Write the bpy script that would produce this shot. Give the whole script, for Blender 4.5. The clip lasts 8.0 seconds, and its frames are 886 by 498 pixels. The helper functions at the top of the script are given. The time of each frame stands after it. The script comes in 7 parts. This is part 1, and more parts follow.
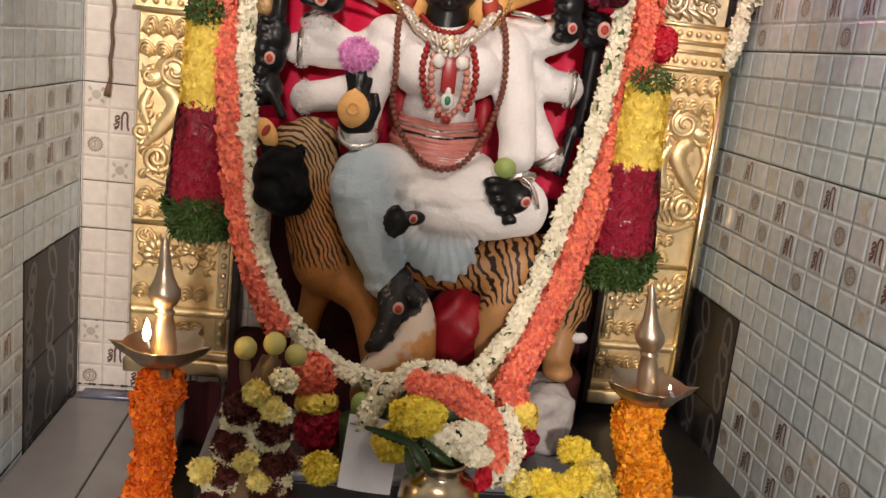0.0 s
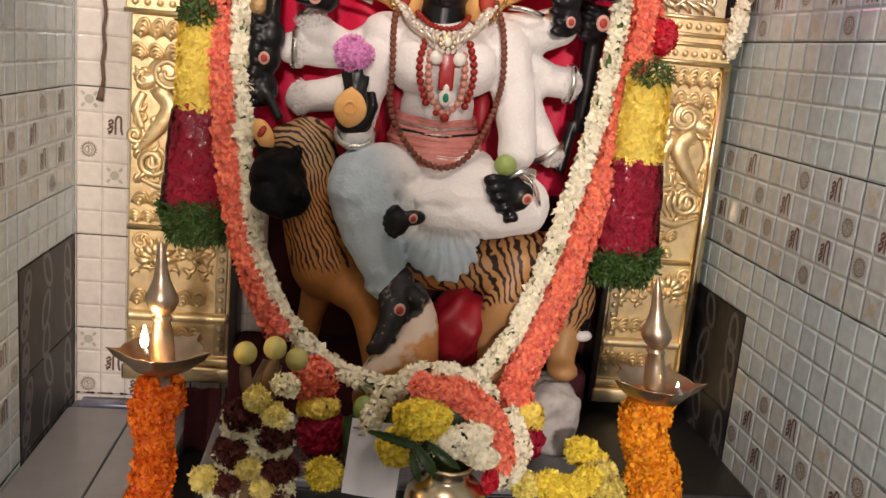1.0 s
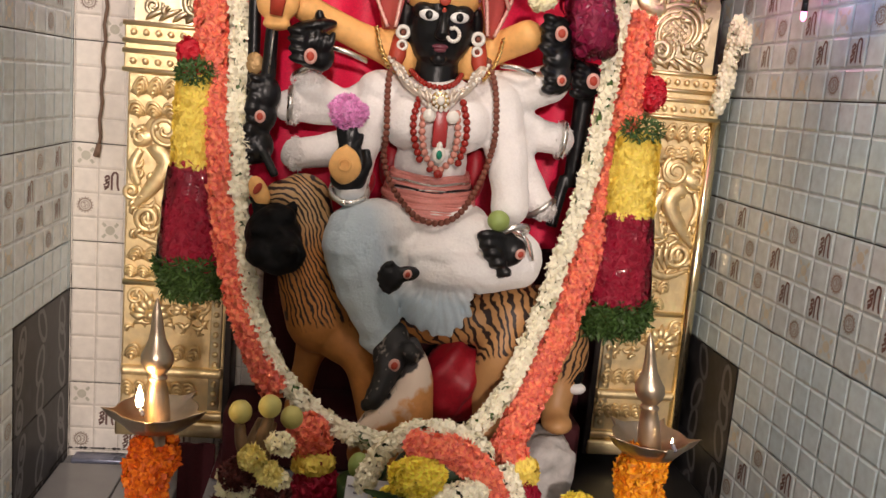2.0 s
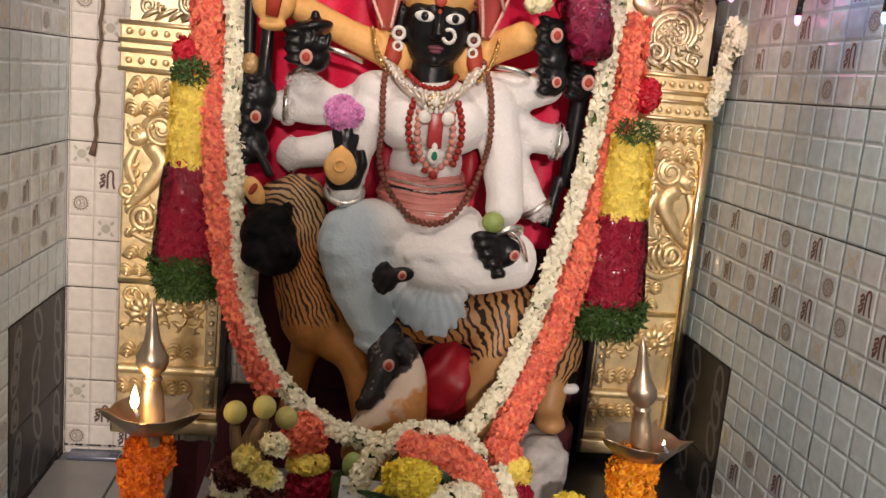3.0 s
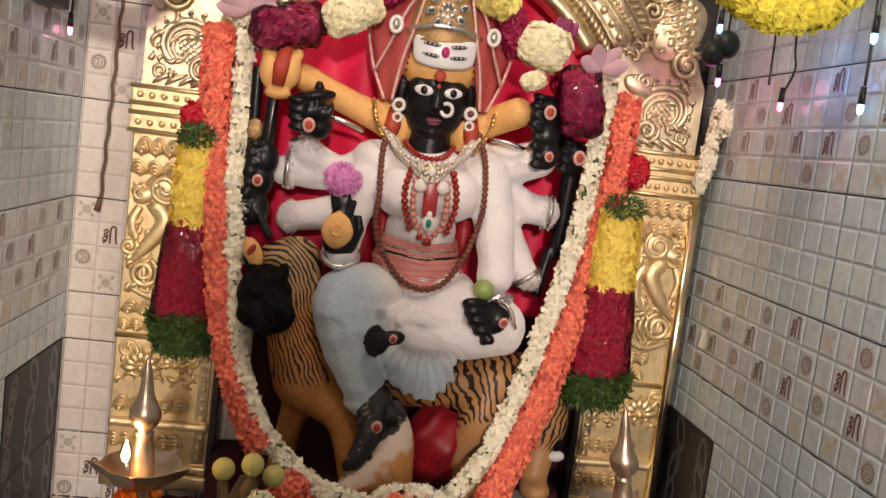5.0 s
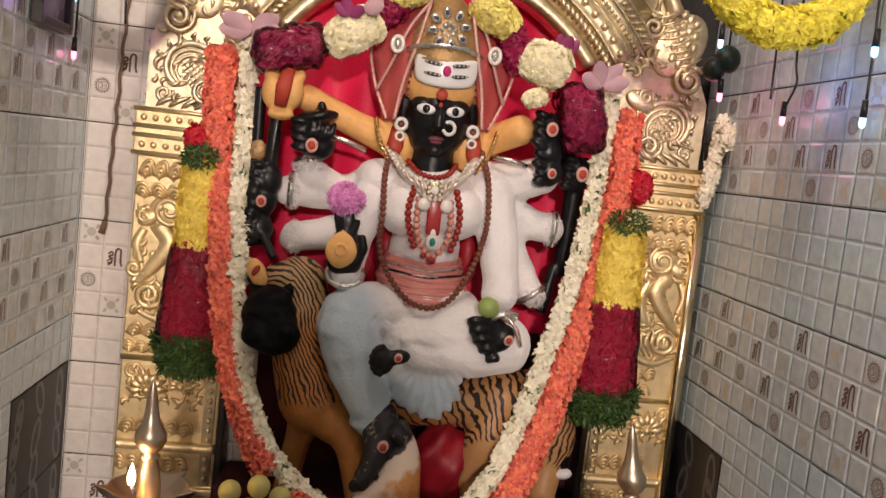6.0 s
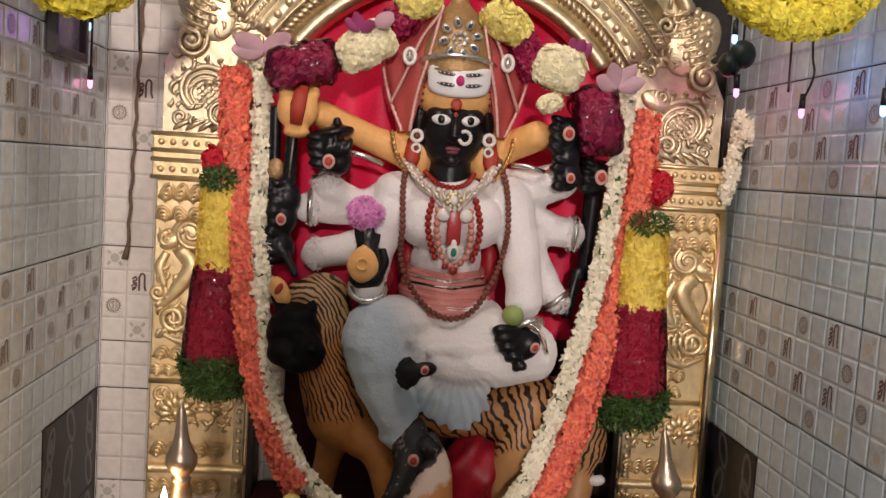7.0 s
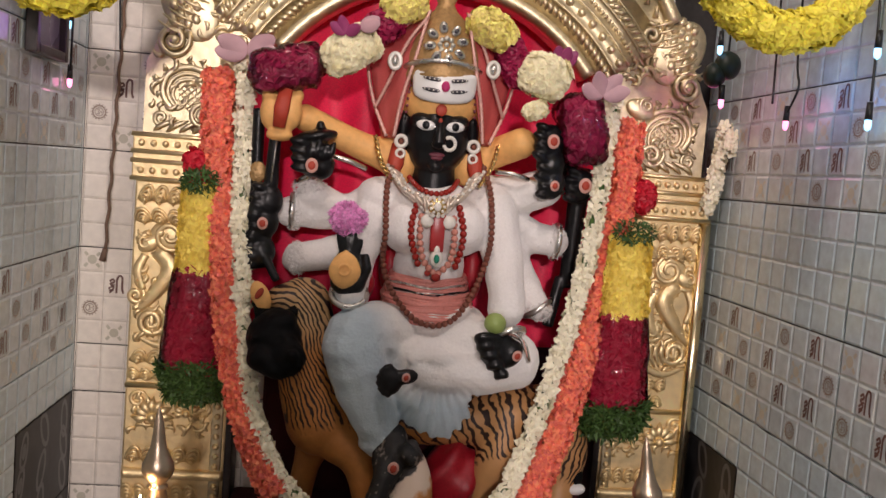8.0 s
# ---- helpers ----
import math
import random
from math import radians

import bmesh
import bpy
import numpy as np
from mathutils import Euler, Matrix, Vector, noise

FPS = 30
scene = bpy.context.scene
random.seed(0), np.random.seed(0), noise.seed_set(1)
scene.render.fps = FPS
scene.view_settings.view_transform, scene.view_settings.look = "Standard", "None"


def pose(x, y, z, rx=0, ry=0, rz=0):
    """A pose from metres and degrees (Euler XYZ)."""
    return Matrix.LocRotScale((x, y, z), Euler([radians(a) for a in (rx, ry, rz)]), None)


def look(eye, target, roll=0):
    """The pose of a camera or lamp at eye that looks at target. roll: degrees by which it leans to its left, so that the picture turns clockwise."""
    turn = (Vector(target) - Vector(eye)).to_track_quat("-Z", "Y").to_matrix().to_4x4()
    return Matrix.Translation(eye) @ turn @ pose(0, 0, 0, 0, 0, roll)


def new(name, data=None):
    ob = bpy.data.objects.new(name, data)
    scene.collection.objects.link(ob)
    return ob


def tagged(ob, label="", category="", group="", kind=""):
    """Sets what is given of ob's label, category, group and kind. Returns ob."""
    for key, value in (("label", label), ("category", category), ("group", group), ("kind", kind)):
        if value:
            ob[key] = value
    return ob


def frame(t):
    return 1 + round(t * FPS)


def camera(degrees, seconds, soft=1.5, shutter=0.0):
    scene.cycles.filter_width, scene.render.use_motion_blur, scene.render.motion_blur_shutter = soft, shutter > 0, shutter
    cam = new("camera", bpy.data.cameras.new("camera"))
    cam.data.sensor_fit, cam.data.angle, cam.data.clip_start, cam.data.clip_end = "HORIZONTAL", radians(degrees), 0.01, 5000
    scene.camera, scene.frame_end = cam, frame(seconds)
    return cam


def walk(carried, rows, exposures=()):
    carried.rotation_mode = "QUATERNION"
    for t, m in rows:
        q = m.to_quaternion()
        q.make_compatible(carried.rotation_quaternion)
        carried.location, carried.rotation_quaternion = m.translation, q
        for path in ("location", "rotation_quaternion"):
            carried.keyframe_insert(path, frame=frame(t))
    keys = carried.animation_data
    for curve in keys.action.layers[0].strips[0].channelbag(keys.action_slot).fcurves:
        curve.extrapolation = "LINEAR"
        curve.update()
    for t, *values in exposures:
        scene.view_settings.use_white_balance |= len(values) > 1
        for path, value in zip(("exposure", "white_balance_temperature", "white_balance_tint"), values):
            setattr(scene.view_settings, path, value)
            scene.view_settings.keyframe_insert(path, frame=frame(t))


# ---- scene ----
import itertools

cam = camera(53.1, 8.0, 1.5)
PATH = [
    (0, (-0.053, -1.746, 1.336), (0.169, 0.193, 0.902), 6.4),
    (0.5, (-0.057, -1.72, 1.33), (0.165, 0.226, 0.924), 6.2),
    (1, (-0.055, -1.723, 1.329), (0.171, 0.217, 0.896), 5.3),
    (1.5, (-0.056, -1.725, 1.339), (0.183, 0.223, 0.958), 5.3),
    (1.7, (-0.061, -1.729, 1.348), (0.17, 0.227, 1.0), 4.9),
    (2.8, (-0.059, -1.73, 1.371), (0.201, 0.224, 1.033), 6.0),
    (3, (-0.059, -1.733, 1.376), (0.186, 0.218, 1.014), 5.4),
    (3.5, (-0.061, -1.752, 1.385), (0.193, 0.205, 1.06), 6.3),
    (4, (-0.049, -1.766, 1.375), (0.208, 0.193, 1.062), 7.3),
    (4.5, (-0.052, -1.773, 1.391), (0.193, 0.192, 1.11), 6.8),
    (5, (-0.057, -1.776, 1.395), (0.183, 0.197, 1.166), 7.3),
    (5.2, (-0.055, -1.78, 1.398), (0.159, 0.199, 1.202), 7.0),
    (6.5, (-0.054, -1.772, 1.401), (0.179, 0.204, 1.204), 6.0),
    (7, (-0.053, -1.77, 1.398), (0.12, 0.215, 1.223), 3.7),
    (7.5, (-0.056, -1.763, 1.4), (0.147, 0.219, 1.23), 4.2),
    (8, (-0.06, -1.758, 1.404), (0.16, 0.223, 1.238), 4.6),
]
walk(cam, [(t, look(eye, target, roll)) for t, eye, target, roll in PATH],
     [(0, 0.06, 6750, 21), (1.5, 0.06, 6750, 21), (3.5, -0.05, 6700, 21), (5, -0.10, 6900, 24), (6.5, -0.31, 6800, 25), (7, -0.39, 6550, 25), (8, -0.39, 6450, 24)])

# ---- world and lamps ----
world = bpy.data.worlds.new("world")
scene.world = world
world.use_nodes = True
world.node_tree.nodes["Background"].inputs["Color"].default_value = (0.75, 0.82, 1.0, 1)
world.node_tree.nodes["Background"].inputs["Strength"].default_value = 0.0


def lamp(name, kind, energy, color, m, size=0.1, size_y=None):
    data = bpy.data.lights.new(name, kind)
    data.energy, data.color = energy, color
    if kind == "AREA":
        data.shape, data.size, data.size_y = "RECTANGLE", size, size_y or size
    else:
        data.shadow_soft_size = size
    ob = new(name, data)
    ob.matrix_world = m
    return ob


FLAME = (-0.328, -0.475, 0.893)
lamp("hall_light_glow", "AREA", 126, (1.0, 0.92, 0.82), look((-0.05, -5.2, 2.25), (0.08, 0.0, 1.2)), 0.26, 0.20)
# Overhead fill, added to brighten the upper part of the idol.
lamp("overhead_fill_glow", "AREA", 5.2, (1.0, 0.88, 0.74), look((0.0, -0.85, 2.38), (0.09, -0.05, 1.5)), 0.16, 0.12)
lamp("flame_glow", "POINT", 0.65, (1.0, 0.62, 0.25), pose(FLAME[0], FLAME[1], FLAME[2] + 0.012), 0.012)
lamp("led_glow_east", "POINT", 0.10, (0.95, 0.16, 0.45), pose(0.600, -0.16, 1.58), 0.03)
lamp("led_glow_corner", "POINT", 0.15, (0.08, 0.38, 1.0), pose(0.620, -0.42, 1.58), 0.03)
lamp("led_glow_west", "POINT", 0.07, (0.45, 0.14, 0.9), pose(-0.52, -0.16, 1.60), 0.03)


# ---- materials ----
def mat(name, color, rough=0.5, metal=0.0, vary=0.15, grain=40.0, stain=4.0, bump=0.15, bump_scale=None, coat=0.0,
        island=0.0, sheen=0.0, second=None, emit=0.0, transmission=0.0, alpha=1.0, subsurface=0.0, hue=0.0):
    m = bpy.data.materials.new(name)
    m.use_nodes = True
    nt = m.node_tree
    b = nt.nodes["Principled BSDF"]
    link = nt.links.new
    co = nt.nodes.new("ShaderNodeTexCoord")
    fine = nt.nodes.new("ShaderNodeTexNoise")
    fine.inputs["Scale"].default_value, fine.inputs["Detail"].default_value = grain, 4
    big = nt.nodes.new("ShaderNodeTexNoise")
    big.inputs["Scale"].default_value, big.inputs["Detail"].default_value = stain, 3
    link(co.outputs["Object"], fine.inputs["Vector"])
    link(co.outputs["Object"], big.inputs["Vector"])
    add = nt.nodes.new("ShaderNodeMath")
    add.operation = "ADD"
    link(fine.outputs["Fac"], add.inputs[0])
    link(big.outputs["Fac"], add.inputs[1])
    level = nt.nodes.new("ShaderNodeMapRange")
    level.inputs["From Min"].default_value, level.inputs["From Max"].default_value = 0.6, 1.4
    level.inputs["To Min"].default_value, level.inputs["To Max"].default_value = 1 - vary, 1 + vary
    link(add.outputs[0], level.inputs["Value"])
    hsv = nt.nodes.new("ShaderNodeHueSaturation")
    hsv.inputs["Color"].default_value = (*color, 1)
    if second:
        mix = nt.nodes.new("ShaderNodeMix")
        mix.data_type = "RGBA"
        mix.inputs[6].default_value, mix.inputs[7].default_value = (*color, 1), (*second, 1)
        ramp = nt.nodes.new("ShaderNodeMapRange")
        ramp.inputs["From Min"].default_value, ramp.inputs["From Max"].default_value = 0.45, 0.62
        link(big.outputs["Fac"], ramp.inputs["Value"])
        link(ramp.outputs["Result"], mix.inputs[0])
        link(mix.outputs[2], hsv.inputs["Color"])
    value = level.outputs["Result"]
    if island:
        geo = nt.nodes.new("ShaderNodeNewGeometry")
        info = nt.nodes.new("ShaderNodeMapRange")
        info.inputs["To Min"].default_value, info.inputs["To Max"].default_value = 1 - island, 1 + island
        link(geo.outputs["Random Per Island"], info.inputs["Value"])
        times = nt.nodes.new("ShaderNodeMath")
        times.operation = "MULTIPLY"
        link(info.outputs["Result"], times.inputs[0])
        link(value, times.inputs[1])
        value = times.outputs[0]
        if hue:
            turn = nt.nodes.new("ShaderNodeMapRange")
            turn.inputs["To Min"].default_value, turn.inputs["To Max"].default_value = 0.5 - hue, 0.5 + hue
            link(geo.outputs["Random Per Island"], turn.inputs["Value"])
            link(turn.outputs["Result"], hsv.inputs["Hue"])
    link(value, hsv.inputs["Value"])
    link(hsv.outputs["Color"], b.inputs["Base Color"])
    rlevel = nt.nodes.new("ShaderNodeMapRange")
    rlevel.inputs["To Min"].default_value, rlevel.inputs["To Max"].default_value = max(rough - 0.1, 0.02), min(rough + 0.1, 1)
    link(big.outputs["Fac"], rlevel.inputs["Value"])
    link(rlevel.outputs["Result"], b.inputs["Roughness"])
    b.inputs["Metallic"].default_value = metal
    b.inputs["Coat Weight"].default_value, b.inputs["Coat Roughness"].default_value = coat, 0.08
    b.inputs["Sheen Weight"].default_value = sheen
    b.inputs["Subsurface Weight"].default_value, b.inputs["Subsurface Scale"].default_value = subsurface, 0.004
    b.inputs["Transmission Weight"].default_value, b.inputs["Alpha"].default_value = transmission, alpha
    if emit:
        b.inputs["Emission Color"].default_value, b.inputs["Emission Strength"].default_value = (*color, 1), emit
    if bump:
        relief = nt.nodes.new("ShaderNodeBump")
        relief.inputs["Strength"].default_value, relief.inputs["Distance"].default_value = bump, 0.004
        tex = fine
        if bump_scale:
            tex = nt.nodes.new("ShaderNodeTexNoise")
            tex.inputs["Scale"].default_value, tex.inputs["Detail"].default_value = bump_scale, 3
            link(co.outputs["Object"], tex.inputs["Vector"])
        link(tex.outputs["Fac"], relief.inputs["Height"])
        link(relief.outputs["Normal"], b.inputs["Normal"])
    return m


def striped(name, color, light, dark):
    """Painted tiger coat: wavering dark stripes across the body, from the mesh's own stripe field."""
    m = mat(name, color, 0.5, vary=0.22, grain=60, stain=9, bump=0.12)
    nt = m.node_tree
    link = nt.links.new
    hsv = next(n for n in nt.nodes if n.type == "HUE_SAT")
    b = nt.nodes["Principled BSDF"]
    co = nt.nodes.new("ShaderNodeTexCoord")

    def field(attribute):
        n = nt.nodes.new("ShaderNodeAttribute")
        n.attribute_name = attribute
        return n.outputs["Fac"]

    def noisy(scale, detail):
        n = nt.nodes.new("ShaderNodeTexNoise")
        n.inputs["Scale"].default_value, n.inputs["Detail"].default_value = scale, detail
        link(co.outputs["Object"], n.inputs["Vector"])
        return n.outputs["Fac"]

    def math2(op, a, c):
        n = nt.nodes.new("ShaderNodeMath")
        n.operation = op
        for k, v in ((0, a), (1, c)):
            if isinstance(v, (int, float)):
                n.inputs[k].default_value = v
            else:
                link(v, n.inputs[k])
        return n.outputs[0]

    def span(v, a, c):
        n = nt.nodes.new("ShaderNodeMapRange")
        n.inputs["From Min"].default_value, n.inputs["From Max"].default_value = a, c
        link(v, n.inputs["Value"])
        return n.outputs["Result"]

    # phase, bent by noise, then a wave whose width wanders
    phase = math2("ADD", field("stripe"), math2("MULTIPLY", noisy(24.0, 2.5), 3.0))
    wave = math2("SINE", math2("MULTIPLY", phase, 6.2832), 0.0)
    wide = math2("ADD", wave, math2("MULTIPLY", math2("SUBTRACT", noisy(44.0, 2.0), 0.5), 2.2))
    edge = math2("ADD", field("stripe_show"), math2("MULTIPLY", math2("SUBTRACT", noisy(60.0, 2.0), 0.5), 1.2))
    ink = math2("MULTIPLY", span(wide, 0.10, 0.42), span(edge, 0.35, 0.65))
    pale = nt.nodes.new("ShaderNodeMix")
    pale.data_type = "RGBA"
    pale.inputs[7].default_value = (*light, 1)
    link(field("pale"), pale.inputs[0])
    link(hsv.outputs["Color"], pale.inputs[6])
    mix = nt.nodes.new("ShaderNodeMix")
    mix.data_type = "RGBA"
    mix.inputs[7].default_value = (*dark, 1)
    link(ink, mix.inputs[0])
    link(pale.outputs[2], mix.inputs[6])
    link(mix.outputs[2], b.inputs["Base Color"])
    return m


TILE = mat("glazed_tile", (0.60, 0.735, 0.785), 0.2, vary=0.18, grain=60, stain=3, bump=0.04, bump_scale=18, coat=0.25)
TILE_DECOR = mat("glazed_tile_cream", (0.62, 0.705, 0.725), 0.2, vary=0.2, grain=50, stain=4, bump=0.04, bump_scale=18, coat=0.25)
TILE_BACK = mat("glazed_tile_white", (0.90, 0.85, 0.77), 0.2, vary=0.12, grain=60, stain=5, bump=0.04, bump_scale=18, coat=0.25)
TILE_VEIN = mat("grey_tile_relief", (0.12, 0.12, 0.13), 0.45, vary=0.4, grain=30, stain=9, bump=0.04, coat=0.1)
TILE_BLACK = mat("dark_marbled_tile", (0.012, 0.012, 0.014), 0.5, vary=0.5, grain=30, stain=14, second=(0.034, 0.034, 0.038), bump=0.1, coat=0.03)
PRINT_BROWN = mat("brown_print", (0.16, 0.085, 0.070), 0.3, vary=0.25, bump=0)
PRINT_RING = mat("tan_print", (0.27, 0.20, 0.15), 0.3, vary=0.25, bump=0)
PRINT_LEAF = mat("ochre_print", (0.56, 0.54, 0.44), 0.3, vary=0.2, bump=0)
TILE_GROOVE_WARM = mat("faint_warm_groove", (0.64, 0.59, 0.52), 0.5, vary=0.25, grain=60, stain=7, bump=0)
# Groove floors toned darker than the squares to strengthen their relief.
TILE_GROOVE = mat("darker_tile_groove", (0.46, 0.53, 0.56), 0.5, vary=0.35, grain=60, stain=7, bump=0)
GROUT = mat("dirty_grout", (0.035, 0.032, 0.03), 0.9, vary=0.4, grain=90)
HALL_PLASTER = mat("buff_hall_plaster", (0.16, 0.145, 0.125), 0.85, vary=0.12, grain=30, stain=2)
PLASTER = mat("white_plaster", (0.70, 0.69, 0.66), 0.8, vary=0.1, grain=30, stain=2)
STONE_FLOOR = mat("grey_stone_floor", (0.28, 0.27, 0.26), 0.5, vary=0.2, grain=70, stain=3)
MARBLE = mat("white_marble_slab", (0.29, 0.287, 0.29), 0.3, vary=0.12, grain=18, stain=3, coat=0.2)
GRANITE = mat("grey_granite", (0.20, 0.21, 0.23), 0.35, vary=0.35, grain=160, stain=5, bump=0.03)
BLACK_GRANITE = mat("black_granite", (0.010, 0.010, 0.0105), 0.42, vary=0.5, grain=200, stain=6, bump=0.02)
BRASS = mat("pressed_brass", (0.95, 0.75, 0.42), 0.45, 0.84, vary=0.18, grain=55, stain=9, bump=0.25, bump_scale=70)
BRASS_PALE = mat("polished_brass_trim", (0.90, 0.74, 0.43), 0.40, 1.0, vary=0.1, grain=50, stain=12, bump=0.06)
BRASS_POLISHED = mat("polished_brass_tube", (0.90, 0.76, 0.48), 0.22, 1.0, vary=0.12, grain=30, stain=8, bump=0.02)
BRASS_OLD = mat("tarnished_brass", (0.80, 0.69, 0.46), 0.44, 1.0, vary=0.3, grain=45, stain=8, bump=0.25, bump_scale=60)
BRONZE = mat("lamp_bronze", (0.54, 0.43, 0.32), 0.35, 1.0, vary=0.15, grain=60, stain=10, bump=0.04)
SILVER = mat("silver_metal", (0.75, 0.74, 0.70), 0.28, 1.0, vary=0.15, grain=120, stain=20, bump=0.3, bump_scale=240)
GOLD = mat("gold_jewellery", (0.85, 0.60, 0.25), 0.22, 1.0, vary=0.1, grain=120, bump=0.3, bump_scale=300)
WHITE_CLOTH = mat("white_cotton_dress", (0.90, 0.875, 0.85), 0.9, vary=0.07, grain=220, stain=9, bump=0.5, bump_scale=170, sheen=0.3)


def shade_tinted(m, tone):
    """Blends the cloth into a bluish shade tone by the mesh's shade field."""
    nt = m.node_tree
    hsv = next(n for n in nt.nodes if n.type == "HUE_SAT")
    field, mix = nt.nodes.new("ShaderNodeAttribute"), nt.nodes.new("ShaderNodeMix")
    field.attribute_name = "shade_tint"
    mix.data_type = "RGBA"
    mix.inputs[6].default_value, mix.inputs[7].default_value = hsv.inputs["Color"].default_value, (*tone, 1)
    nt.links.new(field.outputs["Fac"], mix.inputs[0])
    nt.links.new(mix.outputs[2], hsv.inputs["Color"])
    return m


# Bluish shade put into the white cotton's colour.
shade_tinted(WHITE_CLOTH, (0.54, 0.66, 0.73))
BLACK_SKIN = mat("polished_black_stone", (0.006, 0.006, 0.007), 0.33, vary=0.3, grain=60, stain=10, bump=0.2)
BLACK_SKIN.node_tree.nodes["Principled BSDF"].inputs["Specular IOR Level"].default_value = 0.36
# Near-black and almost without gloss, for the tiger's head.
TIGER_BLACK = mat("matte_black_paint", (0.004, 0.004, 0.0045), 0.6, vary=0.3, grain=50, stain=14, bump=0.3, bump_scale=60)
TIGER_BLACK.node_tree.nodes["Principled BSDF"].inputs["Specular IOR Level"].default_value = 0.12
SOOT = mat("worn_sooty_paint", (0.010, 0.009, 0.009), 0.6, vary=0.3, grain=60, stain=48, second=(0.24, 0.20, 0.17), bump=0.4, bump_scale=70)
for node in SOOT.node_tree.nodes:
    if node.type == "MAP_RANGE" and abs(node.inputs["From Min"].default_value - 0.45) < 1e-4:
        node.inputs["From Min"].default_value, node.inputs["From Max"].default_value = 0.585, 0.66
ORANGE_SKIN = mat("turmeric_orange_paint", (0.94, 0.51, 0.17), 0.6, vary=0.15, grain=90, stain=14, bump=0.15)
RED_PAINT = mat("vermilion_paint", (0.42, 0.045, 0.02), 0.55, vary=0.2, grain=80)
PINK_PAINT = mat("pink_palm_mark", (0.66, 0.36, 0.30), 0.6, vary=0.15)
EYE_WHITE = mat("white_enamel", (0.82, 0.82, 0.80), 0.3, vary=0.04, bump=0)
CROWN = mat("brown_gilt_crown", (0.44, 0.27, 0.11), 0.45, 0.4, vary=0.3, grain=140, stain=20, bump=0.4, bump_scale=160)
TIGER = striped("tiger_coat", (0.48, 0.19, 0.043), (0.56, 0.34, 0.155), (0.022, 0.008, 0.005))
TIGER_PLAIN = mat("tiger_plain_coat", (0.55, 0.25, 0.065), 0.5, vary=0.2, grain=60, stain=9, bump=0.1)
RED_CLOTH = mat("crimson_velvet", (0.95, 0.014, 0.085), 0.55, vary=0.25, grain=300, stain=6, bump=0.1)
# Maroon darkened with the shade around and below the tiger.
DARK_CLOTH = mat("shaded_dark_maroon_cloth", (0.055, 0.003, 0.007), 0.8, vary=0.3, grain=200, stain=6)
WINE_SATIN = mat("wine_red_satin", (0.33, 0.004, 0.014), 0.46, vary=0.3, grain=200, stain=14, bump=0.1, sheen=0.05)
RED_SATIN = mat("red_satin", (0.42, 0.008, 0.020), 0.42, vary=0.2, grain=200, stain=12, bump=0.1, sheen=0.1)
PINK_SATIN = mat("coral_satin_sash", (0.72, 0.27, 0.23), 0.30, vary=0.15, grain=260, stain=30, bump=0.15)
ORANGE_FLOWER = mat("coral_orange_petals", (1.0, 0.255, 0.155), 0.6, vary=0.08, bump=0, island=0.2, hue=0.012)
WHITE_FLOWER = mat("white_jasmine_petals", (1.0, 0.95, 0.74), 0.55, vary=0.05, bump=0, island=0.10)
CREAM_FLOWER = mat("cream_petals", (1.0, 0.94, 0.64), 0.6, vary=0.05, bump=0, island=0.10)
YELLOW_FLOWER = mat("yellow_chrysanthemum_petals", (1.0, 0.79, 0.15), 0.6, vary=0.05, bump=0, island=0.08, hue=0.004)
PALE_YELLOW = mat("pale_yellow_petals", (1.0, 0.86, 0.30), 0.6, vary=0.08, bump=0, island=0.15)
LEMON_FLOWER = mat("lemon_yellow_petals", (1.0, 0.82, 0.10), 0.6, vary=0.08, bump=0, island=0.15, hue=0.008)
RING_FLOWER = mat("bright_yellow_petals", (1.0, 0.88, 0.10), 0.6, vary=0.1, bump=0, island=0.15, hue=0.006)
GREENISH_FLOWER = mat("greenish_yellow_petals", (0.92, 0.80, 0.24), 0.6, vary=0.12, bump=0, island=0.2, hue=0.02)
MARIGOLD = mat("orange_marigold_petals", (0.86, 0.17, 0.006), 0.6, vary=0.1, bump=0, island=0.28, hue=0.012)
MARIGOLD_LIGHT = mat("light_orange_marigold_petals", (0.95, 0.36, 0.012), 0.6, vary=0.1, bump=0, island=0.25, hue=0.012)
PURPLE_ROSE = mat("purple_rose_petals", (0.36, 0.006, 0.066), 0.55, vary=0.2, bump=0.4, bump_scale=90, island=0.12, coat=0.2)
MAROON_FLOWER = mat("dark_rose_petals", (0.42, 0.0022, 0.034), 0.65, vary=0.2, bump=0.4, bump_scale=90, island=0.12, coat=0.05)
BROWN_FLOWER = mat("maroon_brown_petals", (0.11, 0.018, 0.012), 0.6, vary=0.2, bump=0, island=0.35)
PINK_FLOWER = mat("magenta_chrysanthemum_petals", (0.86, 0.36, 0.68), 0.6, vary=0.1, bump=0, island=0.22)
LOTUS_PINK = mat("dusky_pink_petal", (0.58, 0.36, 0.40), 0.5, vary=0.15, bump=0.05)
LOTUS_DEEP = mat("magenta_bud_petal", (0.33, 0.05, 0.16), 0.45, vary=0.2, bump=0.05)
ROSE_RED = mat("bright_red_petal", (0.62, 0.012, 0.03), 0.5, vary=0.2, bump=0.1)
GREEN_LEAF = mat("green_fern_leaf", (0.055, 0.12, 0.025), 0.5, vary=0.2, bump=0, island=0.35)
FRUIT_DARK = mat("dark_green_rind", (0.008, 0.018, 0.010), 0.45, vary=0.3, grain=40, stain=20)
LEAF_DARK = mat("betel_leaf", (0.025, 0.06, 0.015), 0.35, vary=0.2, bump=0.1)
LIME = mat("green_lime", (0.34, 0.45, 0.13), 0.4, vary=0.15, grain=30, stain=25, bump=0.2, bump_scale=300)
